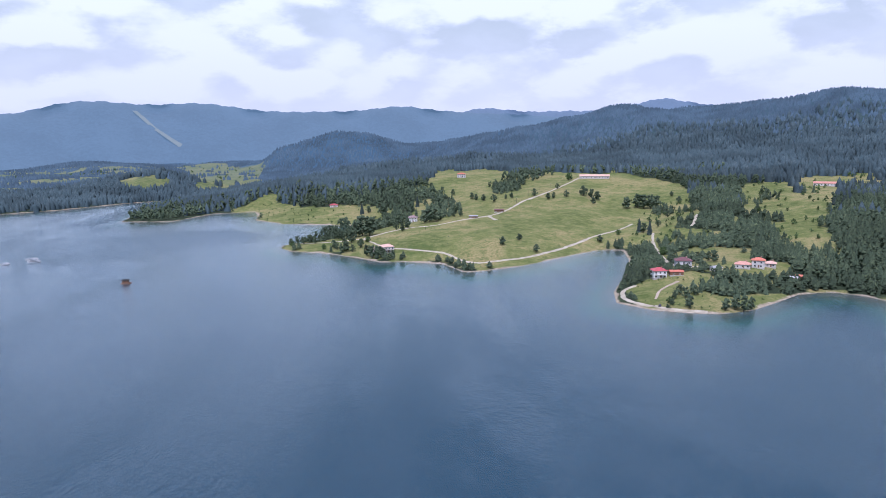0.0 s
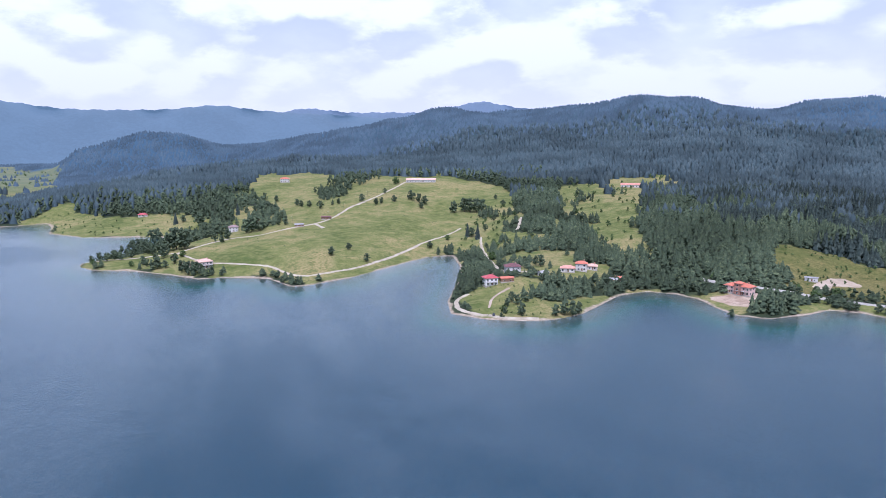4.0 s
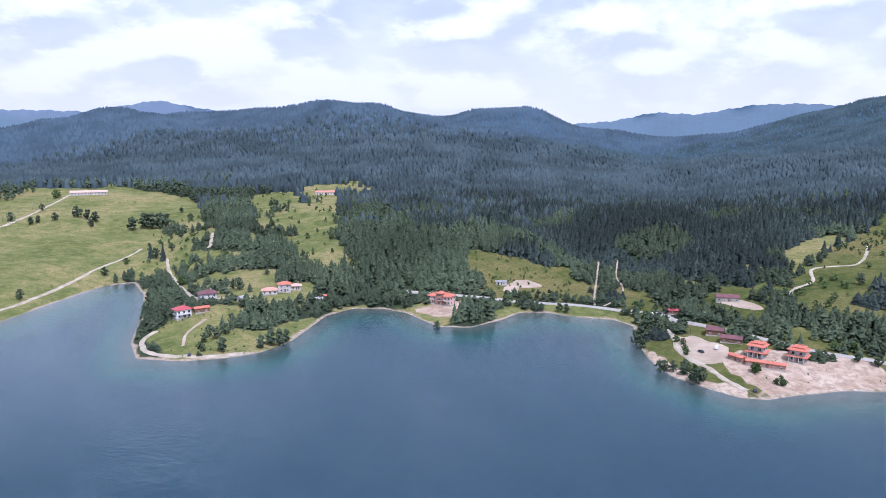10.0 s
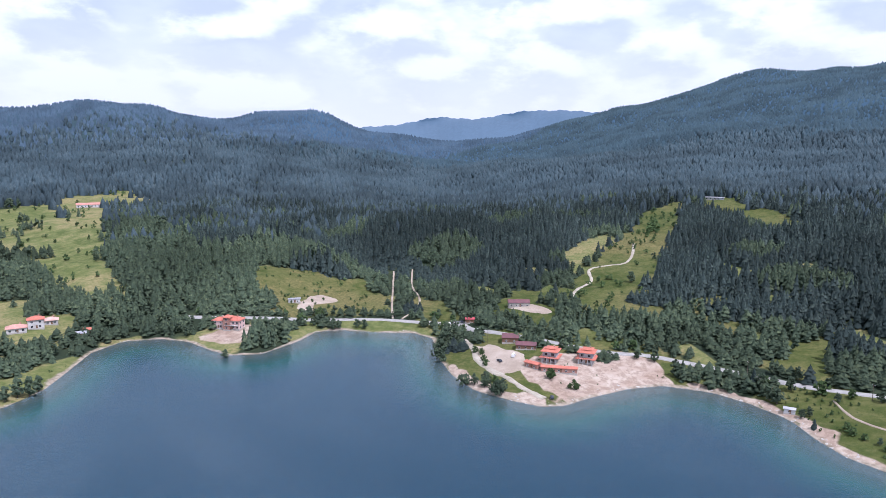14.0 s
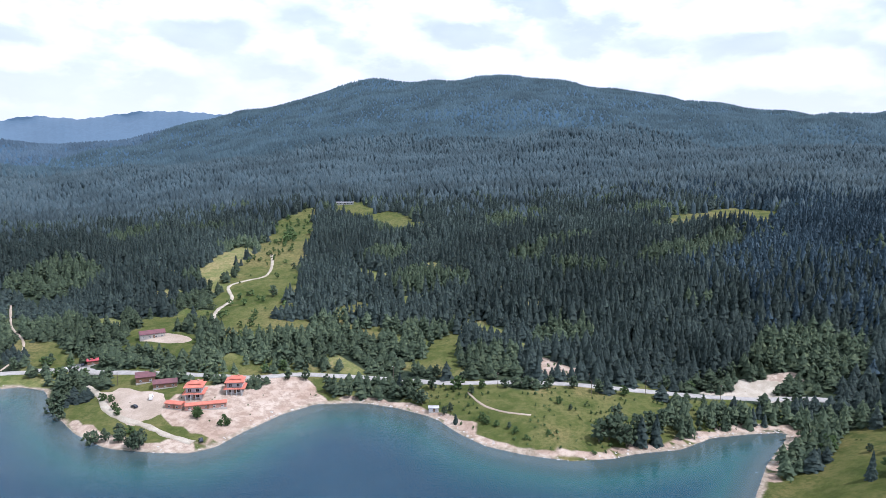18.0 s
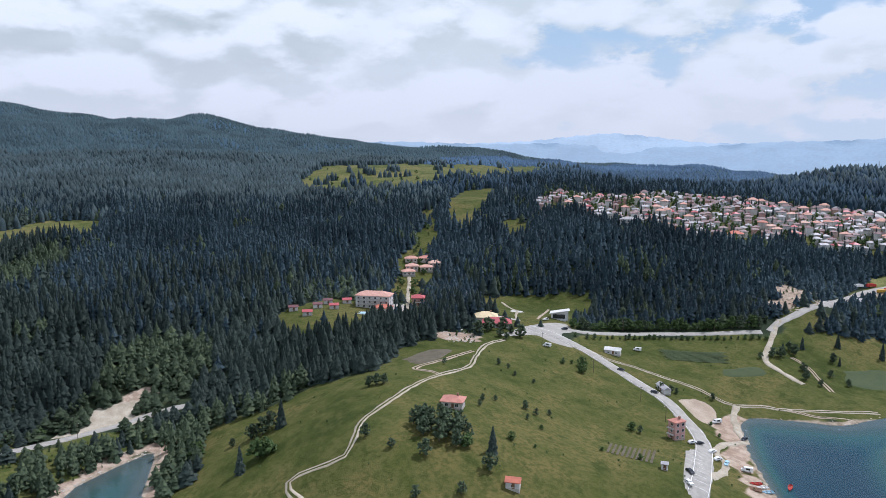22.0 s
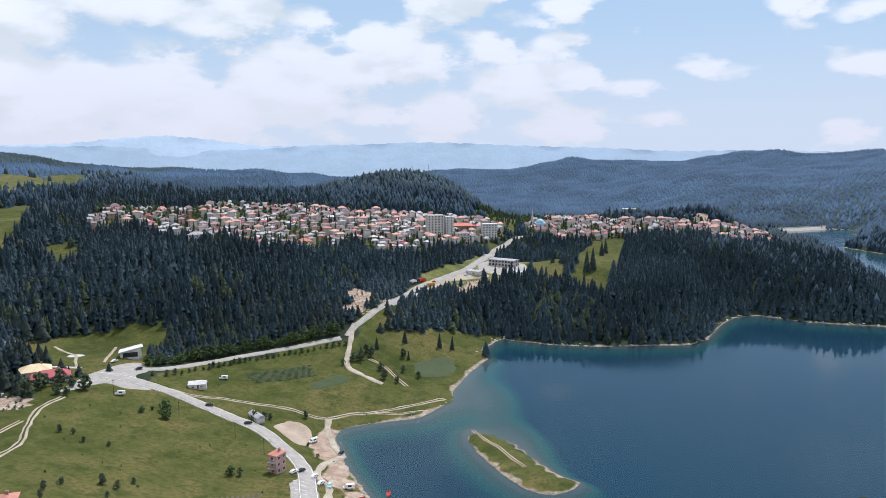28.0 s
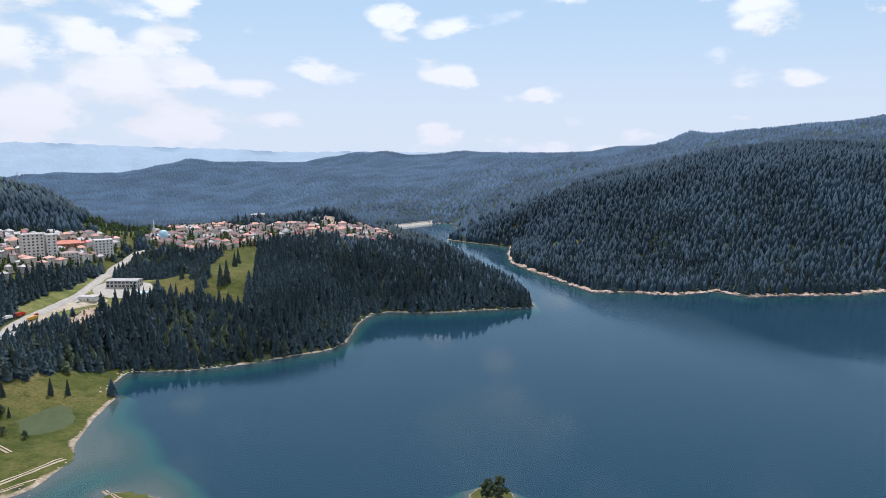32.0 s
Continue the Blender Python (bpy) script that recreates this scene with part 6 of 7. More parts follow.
for x, y in ((393, 250), (403.5, 232)):
    villa = house("lake_villa", "unfinished grey villa with tiered bright orange roofs", (x, y, -78), (8, 8), 2, GREY, ORANGE, rise=1.9, eave=1.1, balcony=True, gap=2.4, window=(1.5, 1.6), storey=3.2, group="new villas", trim=CONCRETE)
    part("lower_roof", shared("lower_roof", lambda: roof_mesh(8, 8, 1.0, 1.7, ORANGE)), villa, "bright orange skirt roof between the storeys", pose(0, 0, 2.9))
    lantern = part("lantern", shared("lantern", lambda: boxes("lantern", [((-2.4, -2.4, 0.0), (2.4, 2.4, 0.55))], BRICK)), villa, "small brick attic storey", pose(0.4, 0.3, 7.2))
    part("lantern_roof", shared("lantern_roof", lambda: roof_mesh(5.2, 5.2, 1.0, 0.7, ORANGE)), lantern, "bright orange attic roof", pose(0, 0, 0.55))
    for u in (-3.9, -1.3, 1.3, 3.9):
        part("pillar", shared("villa_pillar", lambda: boxes("pillar", [((-0.2, -0.2, -1.5), (0.2, 0.2, 2.9))], CONCRETE)), villa, "bare concrete pillar", pose(u, -5.3, 0))
shed("arcade", "long low arcade with an orange tiled roof", (381, 239, -68), (20, 4), 2.7, BRICK, ORANGE, 0.8)
shed("arcade", "angled low arcade with an orange tiled roof", (379, 254.5, -98), (9, 4), 2.7, BRICK, ORANGE, 0.8)
shed("timber_lodge", "dark timber lodge with a maroon roof", (411, 287, -62), (10, 8), 3.2, TIMBER, MAROON, 2.0)
shed("timber_lodge", "long timber lodge with a maroon roof", (404, 272, -66), (12, 6), 2.6, TIMBER, MAROON, 1.6)
shed("forest_shed", "long maroon-roofed shed at the forest edge", (472, 314, -55), (15, 7), 3.0, STONE, MAROON, 1.8)
house("hill_station", "flat white station building on the far slope", (993, 306, -77), (24, 10), 1, WHITE, SLATE, rise=0.6, gable=True, chimney=False, gap=4)
shed("pier_hut", "tiny white hut on the stony bank", (396, 123, -84), (5, 3), 2.3, WHITE, SLATE, 0.5)
shed("kiosk", "red kiosk beside the parking place", (436, 333, -58), (6, 4), 2.5, TIMBER, CRIMSON)
# the meadow hill
house("hill_house", "small house with faded pink roof behind pines", (263, -128, -150), (9, 7), 1, CREAM, SALMON, balcony=True)
shed("field_hut", "small hut with an orange roof in the meadow", (212, -104, -150), (5, 4), 2.5, CREAM, ORANGE, 1.3)
house("pink_house", "tall pink house with faded red stepped roof", (203, -220, -200), (4.6, 6.4), 3, PINK, SALMON, balcony=True, storey=2.9, eave=0.45, gap=2.0)
shed("privy", "narrow white garden hut", (187, -174, -156), (2.4, 2.4), 2.6, WHITE, SLATE, 0.5)
shed("greenhouse", "grey-white plastic greenhouse at the field edge", (283, -301, -160), (9.5, 5), 2.6, WHITE, WHITE, 1.6, category="greenhouse")
shed("roadside_kiosk", "grey-roofed roadside kiosk with a fence", (237, -277, -222), (11, 4), 2.4, WHITE, SLATE, 1.4)
# the villa and the chalets
house("hotel_villa", "white three-storey villa with orange tiled roof", (431, -232, -148), (24, 11), 3, WHITE, SALMON, rise=2.6, balcony=True, gap=3.4)
house("hotel_annex", "low white annex with orange roof", (419, -229, -146), (12, 8), 1, WHITE, ORANGE)
for x, y in ((441, -182), (442, -205), (458, -183), (449, -222), (455, -210), (451, -198)):
    shed("chalet", "tiny white chalet with a red roof on grass", (x, y, -128 + x % 7), (6, 4.5), 2.5, WHITE, CRIMSON if x < 450 else MAROON, 1.2, category="chalet")
house("red_house", "red-roofed two-storey house beside the lane", (419, -263, -136), (9, 8), 2, BRICK, CRIMSON, balcony=True)
for x, y in ((492, -328), (481, -318), (476, -309), (473, -327), (474, -338), (485, -338)):
    house("lane_house", "small house with pink tiled roof up the lane", (x, y, -135 + y % 11), (10, 7), 1, CREAM, SALMON, group="houses up the lane")
# the crossroads
root = thing("event_hall", pose(337, -322, float(on_ground(337, -322)), 0, 0, -150), "white angular stage building with a slanted roof", "hall")
part("wall", mesh_of("wall", [(-6, -4, -1.5), (6, -4, -1.5), (5, 4, -1.5), (-6, 4, -1.5), (-6, -4, 4.2), (6, -4, 6.6), (5, 4, 6.2), (-6, 4, 3.8)], [(0, 1, 5, 4), (1, 2, 6, 5), (2, 3, 7, 6), (3, 0, 4, 7)], WHITE), root)
part("roof", mesh_of("roof", [(x, y, 4.25 + (x + 6) * 0.2 - (y + 4) * 0.05 + up) for up in (0, 0.35) for x, y in ((-7, -5), (7.2, -5.4), (6.2, 4.8), (-7, 4.8))], [(3, 2, 1, 0), (4, 5, 6, 7), (0, 1, 5, 4), (1, 2, 6, 5), (2, 3, 7, 6), (3, 0, 4, 7)], WHITE), root, "white slanted sheet roof")
part("stage_opening", boxes("stage_opening", [((-4.6, -4.12, 0.9), (3.8, -4.0, 3.9))], GLASS), root, "wide glazed stage front")
part("step", boxes("step", [((-5.2, -6.5, -0.5), (4.6, -4.0, 0.45)), ((-5.2, -7.2, -0.5), (4.6, -6.5, 0.2))], CONCRETE), root, "pale concrete stage steps")
house("inn", "inn with a pale yellow sheet roof", (364, -273, -141), (15, 11), 1, CREAM, STRAW, rise=3.0)
house("inn_wing", "inn wing with a crimson sheet roof", (349, -266, -142), (18, 10), 1, WHITE, CRIMSON, rise=3.0)
shed("cabin", "small red-roofed cabin at the wood edge", (416, -319, -140), (8, 6), 2.6, CREAM, RUST, 1.6)
# along the town road
house("works_hall", "dark grey flat works hall with wide glazing", (126, -642, -201), (28, 13), 2, GREY, SLATE, rise=0.6, gable=True, eave=0.3, storey=3.2, chimney=False, window=(2.2, 1.8), gap=3.2, category="hall")
shed("store", "low white store with a flat roof", (152, -606, -210), (16, 8), 3.4, WHITE, SLATE, 0.6)
shed("store", "white and blue store in the yard", (111, -606, -197), (10, 8), 3.6, WHITE, SKY_BLUE, 0.6)
house("roadside_inn", "low inn with pink and grey roofs beside the road", (194, -516, -189), (15, 9), 1, PINK, SLATE, rise=2.0)
# the town's landmarks
house("apartment_block", "tall beige apartment block with rows of windows", (207, -704, -160), (18, 13), 9, CREAM, SLATE, rise=0.4, gable=True, eave=0.2, chimney=False, window=(1.5, 1.4), gap=3.2, category="apartments", trim=CONCRETE)
house("apartment_block", "tall white apartment block beside the beige one", (193, -714, -160), (9, 13), 9, WHITE, SLATE, rise=0.4, gable=True, eave=0.2, chimney=False, window=(1.5, 1.4), gap=3.2, category="apartments")
house("sports_hall", "orange-roofed hall behind the apartments", (186, -782, -168), (30, 16), 2, BRICK, ORANGE, rise=3.0, chimney=False, gap=5, category="hall")
house("white_block", "white four-storey block of flats", (177, -714, -163), (15, 11), 4, WHITE, RUST, rise=1.6, chimney=False, balcony=True, category="apartments")
house("pale_block", "pale six-storey block of flats", (152, -773, -165), (18, 12), 6, WHITE, SLATE, rise=0.4, gable=True, eave=0.2, chimney=False, window=(1.5, 1.4), category="apartments")
house("white_hotel", "white hotel with balconies at the wood edge", (393, -527, -153), (22, 10), 3, WHITE, SLATE, rise=2.0, balcony=True, category="hotel")
house("orange_house", "white house with bright orange roofs", (319, -592, -151), (14, 10), 2, WHITE, ORANGE, rise=2.6)
house("hill_hotel", "white hotel on a distant wooded rise", (-42, -1036, -187), (22, 12), 4, WHITE, SLATE, rise=1.0, gap=4, category="hotel")


# ---- things: the town ----
TOWN_KINDS = [((7.6, 6.2), 2, WHITE, RUST, False), ((6.8, 6), 2, CREAM, RUST, False), ((8.2, 6.4), 3, WHITE, RUST, False), ((6.4, 5.6), 2, PINK, RUST, False), ((7.4, 6), 2, WHITE, SLATE, False),
              ((6.4, 5.4), 2, BRICK, RUST, True), ((7.2, 6), 2, WHITE, SLATE, True), ((9, 7), 3, CREAM, SALMON, False), ((6.4, 6), 2, GREY, SLATE, False), ((5.6, 4.4), 1, WHITE, SLATE, True), ((7.2, 6.2), 2, WHITE, CRIMSON, False)]
TOWN_LABELS = {"white_render": "white", "cream_render": "cream", "pink_render": "pink", "bare_brick": "bare brick", "grey_render": "grey"}
ROOF_LABELS = {"salmon_roof_tiles": "pale orange tiled roof", "faded_red_roof_tiles": "faded red tiled roof", "grey_sheet_roof": "grey sheet roof", "crimson_sheet_roof": "crimson roof"}
FIRST_HOUSE = {}
rng = np.random.RandomState(55)
LANDMARKS = [(207, -704), (192, -715), (186, -782), (177, -714), (152, -773), (393, -527), (319, -592)]


def town_house(x, y, turn, n):
    size, levels, wall, roof, gable = TOWN_KINDS[n]
    if n not in FIRST_HOUSE:
        label = "%s %s town house with %s" % (("low", "two-storey", "three-storey")[levels - 1], TOWN_LABELS[wall.name], ROOF_LABELS[roof.name])
        FIRST_HOUSE[n] = house("town_house", label, (x, y, turn), size, levels, wall, roof, gable=gable, sides="f", gap=4.4, panes=False, plinth=False, door=False, group="town houses", window=(1.3, 1.4), storey=2.6, eave=0.5, trim=GLASS)
    else:
        copy_thing(FIRST_HOUSE[n], pose(x, y, float(on_ground(x, y)), 0, 0, turn))


SITES = []


def fill_town(area, gap, tilt, red):
    """Places for houses in loose rows over an area, facing the lake."""
    loop, a = FARMS[area], radians(tilt)
    lo, hi = loop.min(0), loop.max(0)
    middle = (lo + hi) / 2
    for v in np.arange(-450, 450, gap * 0.86):
        for u in np.arange(-450, 450, gap):
            uu, vv = u + rng.uniform(-2.6, 2.6) + (v / gap % 2) * 4, v + rng.uniform(-2.6, 2.6)
            x, y = middle[0] + uu * math.cos(a) - vv * math.sin(a), middle[1] + uu * math.sin(a) + vv * math.cos(a)
            d, on = edge_distance(np.array([x]), np.array([y]), loop)
            blocked = any(math.hypot(x - p, y - q) < 17 for p, q in LANDMARKS) or any(np.hypot(*(line - (x, y)).T).min() < width / 2 + 7 for line, width in LANES)
            if not on[0] or d[0] < 5 or blocked or rng.random_sample() < (0.2 if x < 430 else 0.5):
                continue
            n = rng.choice([0, 1, 2, 3, 7, 10]) if rng.random_sample() < red else rng.choice([4, 5, 6, 8, 9])
            SITES.append((math.hypot(x - 60, y - 70), x, y, -165 + tilt + rng.choice([0, 90, 0]) + rng.uniform(-18, 18), n))


fill_town("town_west", 10.6, 18, 0.45)
fill_town("town_east", 10.8, -10, 0.7)
SITES.sort()
for _, x, y, turn, n in SITES[:292]:
    town_house(x, y, turn, n)
# the back rows, whose walls only peep out between the nearer houses
BLOCKS = {material: [] for kind in TOWN_KINDS for material in kind[2:4]}
for _, x, y, turn, n in SITES[292:900]:
    (wide, deep), levels, wall, roof, gable = TOWN_KINDS[n]
    c, s, z, h = math.cos(radians(turn)), math.sin(radians(turn)), float(on_ground(x, y)), levels * 2.6

    def spot(u, v, w):
        return (x + u * c - v * s, y + u * s + v * c, z + w)

    a, b = wide / 2, deep / 2
    BLOCKS[wall].append([spot(p * a, q * b, w) for w in (-2, h) for p, q in ((-1, -1), (1, -1), (1, 1), (-1, 1))])
    BLOCKS[roof].append([spot(p * (a + 0.5), q * (b + 0.5), h - 0.1) for p, q in ((-1, -1), (1, -1), (1, 1), (-1, 1))] + [spot(p * (a if gable else a * 0.35), q * 0.05, h + 2.2) for p, q in ((-1, -1), (1, -1), (1, 1), (-1, 1))])
for material, made in BLOCKS.items():
    corner = np.array([(0, 1, 5, 4), (1, 2, 6, 5), (2, 3, 7, 6), (3, 0, 4, 7), (4, 5, 6, 7)])
    data = mesh_of("town_blocks", np.array(made).reshape(-1, 3), (corner[None] + 8 * np.arange(len(made))[:, None, None]).reshape(-1, 4), material)
    tagged(new("town_blocks", data), "back rows of small town houses behind the others", "houses", kind="stuff")
# town trees between the houses
spots = []
for area in ("town_west", "town_east", "town_gap"):
    loop = FARMS[area]
    x, y = scatter(loop.min(0), loop.max(0), 8.0, rng)
    d, on = edge_distance(x, y, loop)
    ok = on & (rng.random_sample(len(x)) < 0.8)
    spots.append(np.stack([x[ok], y[ok]], -1))
tall_ones = rng.random_sample(sum(len(some) for some in spots)) < 0.3
stand("town_spruces", SPRUCES, np.concatenate(spots)[tall_ones], (6, 14), (0.35, 0.5), SPRUCE, "dark spruces between the town houses", rng, True)
stand("town_trees", [clump_tree(rng, 6) for n in range(6)], np.concatenate(spots)[~tall_ones], (4, 11), (0.5, 0.8), BROAD, "leafy garden trees between the town houses", rng)


# ---- things: vehicles, boats, posts ----
def loft(name, profile, half, material, inset=0.0):
    """A body drawn from a side outline, with its upper edge pulled in."""
    top = max(z for _, z in profile)
    verts = [(x, s * (half - inset * max(0, z - 0.75) / max(0.01, top - 0.75)), z) for s in (-1, 1) for x, z in profile]
    n = len(profile)
    b = bmesh.new()
    vs = [b.verts.new(v) for v in verts]
    b.faces.new(vs[:n][::-1])
    b.faces.new(vs[n:])
    for k in range(n):
        b.faces.new((vs[k], vs[(k + 1) % n], vs[n + (k + 1) % n], vs[n + k]))
    bmesh.ops.recalc_face_normals(b, faces=b.faces)
    bmesh.ops.triangulate(b, faces=b.faces)
    data = bpy.data.meshes.new(name)
    b.to_mesh(data)
    b.free()
    data.materials.append(material)
    return data


def disc(name, r, wide, material, sides=14):
    b = bmesh.new()
    bmesh.ops.create_cone(b, cap_ends=True, segments=sides, radius1=r, radius2=r, depth=wide, matrix=Matrix.Rotation(math.pi / 2, 4, "X"))
    data = bpy.data.meshes.new(name)
    b.to_mesh(data)
    b.free()
    data.materials.append(material)
    return data


CAR_SIDE = [(-2.1, 0.35), (2.1, 0.35), (2.15, 0.75), (1.2, 0.92), (0.55, 1.45), (-1.3, 1.48), (-2.0, 0.98), (-2.15, 0.7)]
VAN_SIDE = [(-2.5, 0.35), (2.5, 0.35), (2.5, 1.0), (1.9, 1.2), (1.4, 2.1), (-2.5, 2.15)]
TYRE, RIM = disc("tyre", 0.33, 0.22, RUBBER), disc("rim", 0.2, 0.24, STEEL)


def car(x, y, turn, paint, label, van=False, lift=0.34):
    root = thing("van" if van else "car", pose(x, y, max(float(on_ground(x, y)), 0.1) + lift, 0, 0, turn), label, "van" if van else "car")
    key = ("car", paint.name, van)
    part("body", shared(key, lambda: loft("body", VAN_SIDE if van else CAR_SIDE, 0.88, paint, 0.16)), root)
    top = 1.95 if van else 1.36
    part("windscreen", shared(("screen", van), lambda: boxes("windscreen", [((0.62 if not van else 1.55, -0.66, 1.0), (0.86 if not van else 1.8, 0.66, top - 0.06))], GLASS)), root, "dark windscreen")
    for s in (-1, 1):
        part("side_window", shared(("side", van), lambda: boxes("side_window", [((-1.2, -0.02, 0.98), (0.5, 0.02, top - 0.05))], GLASS)), root, "dark side window", pose(0, s * 0.80, 0))
        part("headlight", shared("lamp", lambda: boxes("headlight", [((-0.03, -0.17, -0.07), (0.05, 0.17, 0.07))], PAINT)), root, "clear headlight", pose(2.1 if not van else 2.48, s * 0.6, 0.7))
        for u in (-1.3, 1.3):
            wheel = part("wheel", TYRE, root, "black tyre", pose(u, s * 0.82, 0.33))
            part("rim", RIM, wheel, "grey steel rim", pose(0, 0, 0))
    return root


for x, y, turn, paint, label, van in (
    (265, -279, 210, CAR_DARK, "dark car driving on the asphalt road", False), (238, -268, 222, CAR_DARK, "dark car on the curving road", False),
    (196, -222, 243, CAR_WHITE, "white car parked beside the pink house", False), (194, -226, 243, CAR_DARK, "dark car parked beside the pink house", False), (285, -306, 20, CAR_WHITE, "white van parked by the greenhouse", True),
    (277, -322, 20, CAR_WHITE, "white camper parked at the field edge", True), (187, -224, 250, CAR_WHITE, "white car parked on the gravel lane", False), (182, -218, 250, CAR_WHITE, "silver-white car parked on the gravel lane", False),
    (178, -218, 100, SKY_BLUE, "pale blue car near the boats", False), (170, -221, 20, CAR_WHITE, "white van near the boats", True), (185, -259, 80, CAR_DARK, "dark car parked on the beach", False),
    (180, -183, 150, CAR_DARK, "dark car in a white-marked bay", False), (176, -173, 150, CAR_WHITE, "white car in a white-marked bay", False), (202, -267, 60, CAR_WHITE, "white caravan on the grass", True),
    (307, -263, 20, CAR_WHITE, "white van on the meadow edge", True), (347, 227, 30, CAR_DARK, "dark car parked on the pale strand", False), (378, 276, 60, CAR_DARK, "dark car on the dirt lot", False), (388, 272, 20, CAR_WHITE, "white van on the dirt lot", True),
    (432, 346, 10, CAR_WHITE, "white car at the parking place", False), (435, 339, 30, CAR_DARK, "dark car at the parking place", False), (146, 466, 70, CAR_DARK, "dark car on the lakeside track", False), (338, -306, 70, CAR_WHITE, "white car in the square", False),
    (320, -302, 60, CAR_DARK, "dark car in the square", False), (186, -566, 240, CAR_RED, "red car on the town road", False), (160, -600, 240, CAR_WHITE, "white car on the town road", False)):
    car(x, y, turn, paint, label, van)


def lorry(x, y, turn, paint, label):
    root = thing("lorry", pose(x, y, float(on_ground(x, y)) + 0.34, 0, 0, turn), label, "lorry")
    part("cab", shared(("cab", paint.name), lambda: loft("cab", [(2.6, 0.5), (4.6, 0.5), (4.6, 1.6), (4.3, 2.6), (2.6, 2.6)], 1.15, paint, 0.1)), root)
    part("cargo_box", shared(("cargo", paint.name), lambda: boxes("cargo_box", [((-4.6, -1.2, 0.9), (2.4, 1.2, 3.0))], paint)), root)
    part("windscreen", shared("lorry_screen", lambda: boxes("windscreen", [((4.42, -1.0, 1.65), (4.52, 1.0, 2.35))], GLASS)), root, "dark windscreen")
    for u in (-3.6, -2.4, 3.5):
        for s in (-1, 1):
            part("wheel", shared("big_tyre", lambda: disc("wheel", 0.5, 0.3, RUBBER)), root, "black tyre", pose(u, s * 1.05, 0.5))


lorry(187, -556, 240, YELLOW, "orange-yellow lorry beside the town road")
lorry(196, -560, 240, CAR_RED, "red lorry parked under the trees")
lorry(203, -550, 240, CAR_WHITE, "white lorry parked under the trees")


def boat(x, y, turn, paint, label, size=1.0, z=None):
    z = 0.0 if z is None else z
    root = thing("boat", pose(x, y, z, 0, 0, turn) @ Matrix.Scale(size, 4), label, "boat")
    outline = [(-2.6, 0.75), (-1, 0.95), (1, 0.9), (2.2, 0.5), (3.0, 0.0), (2.2, -0.5), (1, -0.9), (-1, -0.95), (-2.6, -0.75)]

    def hull():
        n, verts, faces = len(outline), [], []
        for k, h in ((0.72, -0.15), (1.0, 0.6), (0.88, 0.6), (0.7, 0.15)):
            verts += [(a * (0.94 if h < 0 else 1) * (1 if k > 0.9 else 0.97), b * k, h) for a, b in outline]
        for r in range(3):
            faces += [(r * n + c, r * n + (c + 1) % n, (r + 1) * n + (c + 1) % n, (r + 1) * n + c) for c in range(n)]
        faces += [(3 * n, 3 * n + c, 3 * n + c + 1, 3 * n + c + 1) for c in range(1, n - 1)]
        b = bmesh.new()
        vs = [b.verts.new(v) for v in verts]
        for q in faces:
            q = list(dict.fromkeys(q))
            if len(q) > 2:
                b.faces.new([vs[c] for c in q])
        data = bpy.data.meshes.new("hull")
        b.to_mesh(data)
        b.free()
        data.materials.append(paint)
        return data

    part("hull", shared(("hull", paint.name), hull), root)
    for u in (-1.4, 0.2):
        part("bench", shared("bench", lambda: boxes("bench", [((-0.15, -0.8, 0.36), (0.15, 0.8, 0.42))], TIMBER)), root, "timber bench", pose(u, 0, 0))
    part("outboard_motor", shared("motor", lambda: boxes("outboard_motor", [((-0.2, -0.18, 0.5), (0.15, 0.18, 0.95)), ((-0.08, -0.06, -0.3), (0.05, 0.06, 0.5))], RUBBER)), root, "black outboard motor", pose(-2.75, 0, 0))


for x, y, turn, paint, label in ((163, -212, 40, CAR_RED, "red rowing boat pulled onto the beach"), (160, -211, 50, CAR_WHITE, "white boat pulled onto the beach"), (157, -209, 45, SKY_BLUE, "pale blue boat pulled onto the beach"),
                                 (152, -222, 100, CAR_RED, "red boat afloat by the beach"), (148, -207, 60, CAR_WHITE, "white boat afloat by the beach"), (149, -203, 40, SKY_BLUE, "blue boat afloat by the beach"), (143, -205, 70, CAR_WHITE, "small white boat at its mooring")):
    boat(x, y, turn, paint, label, 1.0, max(float(on_ground(x, y)), 0.0) + 0.1)


# the raft with a hut, and the fish cages
root = thing("house_raft", pose(-262, 574, 0, 0, 0, 12), "dark moored raft with a small hut on calm water", "raft")
part("deck", boxes("deck", [((-4, -2.6, -0.2), (4, 2.6, 0.5))], TIMBER), root)
part("cabin", boxes("cabin", [((-2.6, -1.6, 0.5), (2.2, 1.6, 2.7))], TIMBER), root, "dark cabin wall")
part("roof", roof_mesh(5.4, 3.6, 0.8, 0.4, RUBBER), root, at=pose(-0.2, 0, 2.7))
for s in (-1, 1):
    part("float", boxes("float", [((-4, -0.5, -0.5), (4, 0.5, 0.05))], STEEL), root, "grey steel float", pose(0, s * 1.9, 0))


def torus(name, big, thin, material, sides=36):
    verts, faces = [], []
    for a in range(sides):
        for b in range(6):
            u, v = 6.2832 * a / sides, 6.2832 * b / 6
            verts.append(((big + thin * math.cos(v)) * math.cos(u), (big + thin * math.cos(v)) * math.sin(u), thin * math.sin(v)))
            faces.append((a * 6 + b, (a + 1) % sides * 6 + b, (a + 1) % sides * 6 + (b + 1) % 6, a * 6 + (b + 1) % 6))
    return mesh_of(name, verts, faces, material, True)


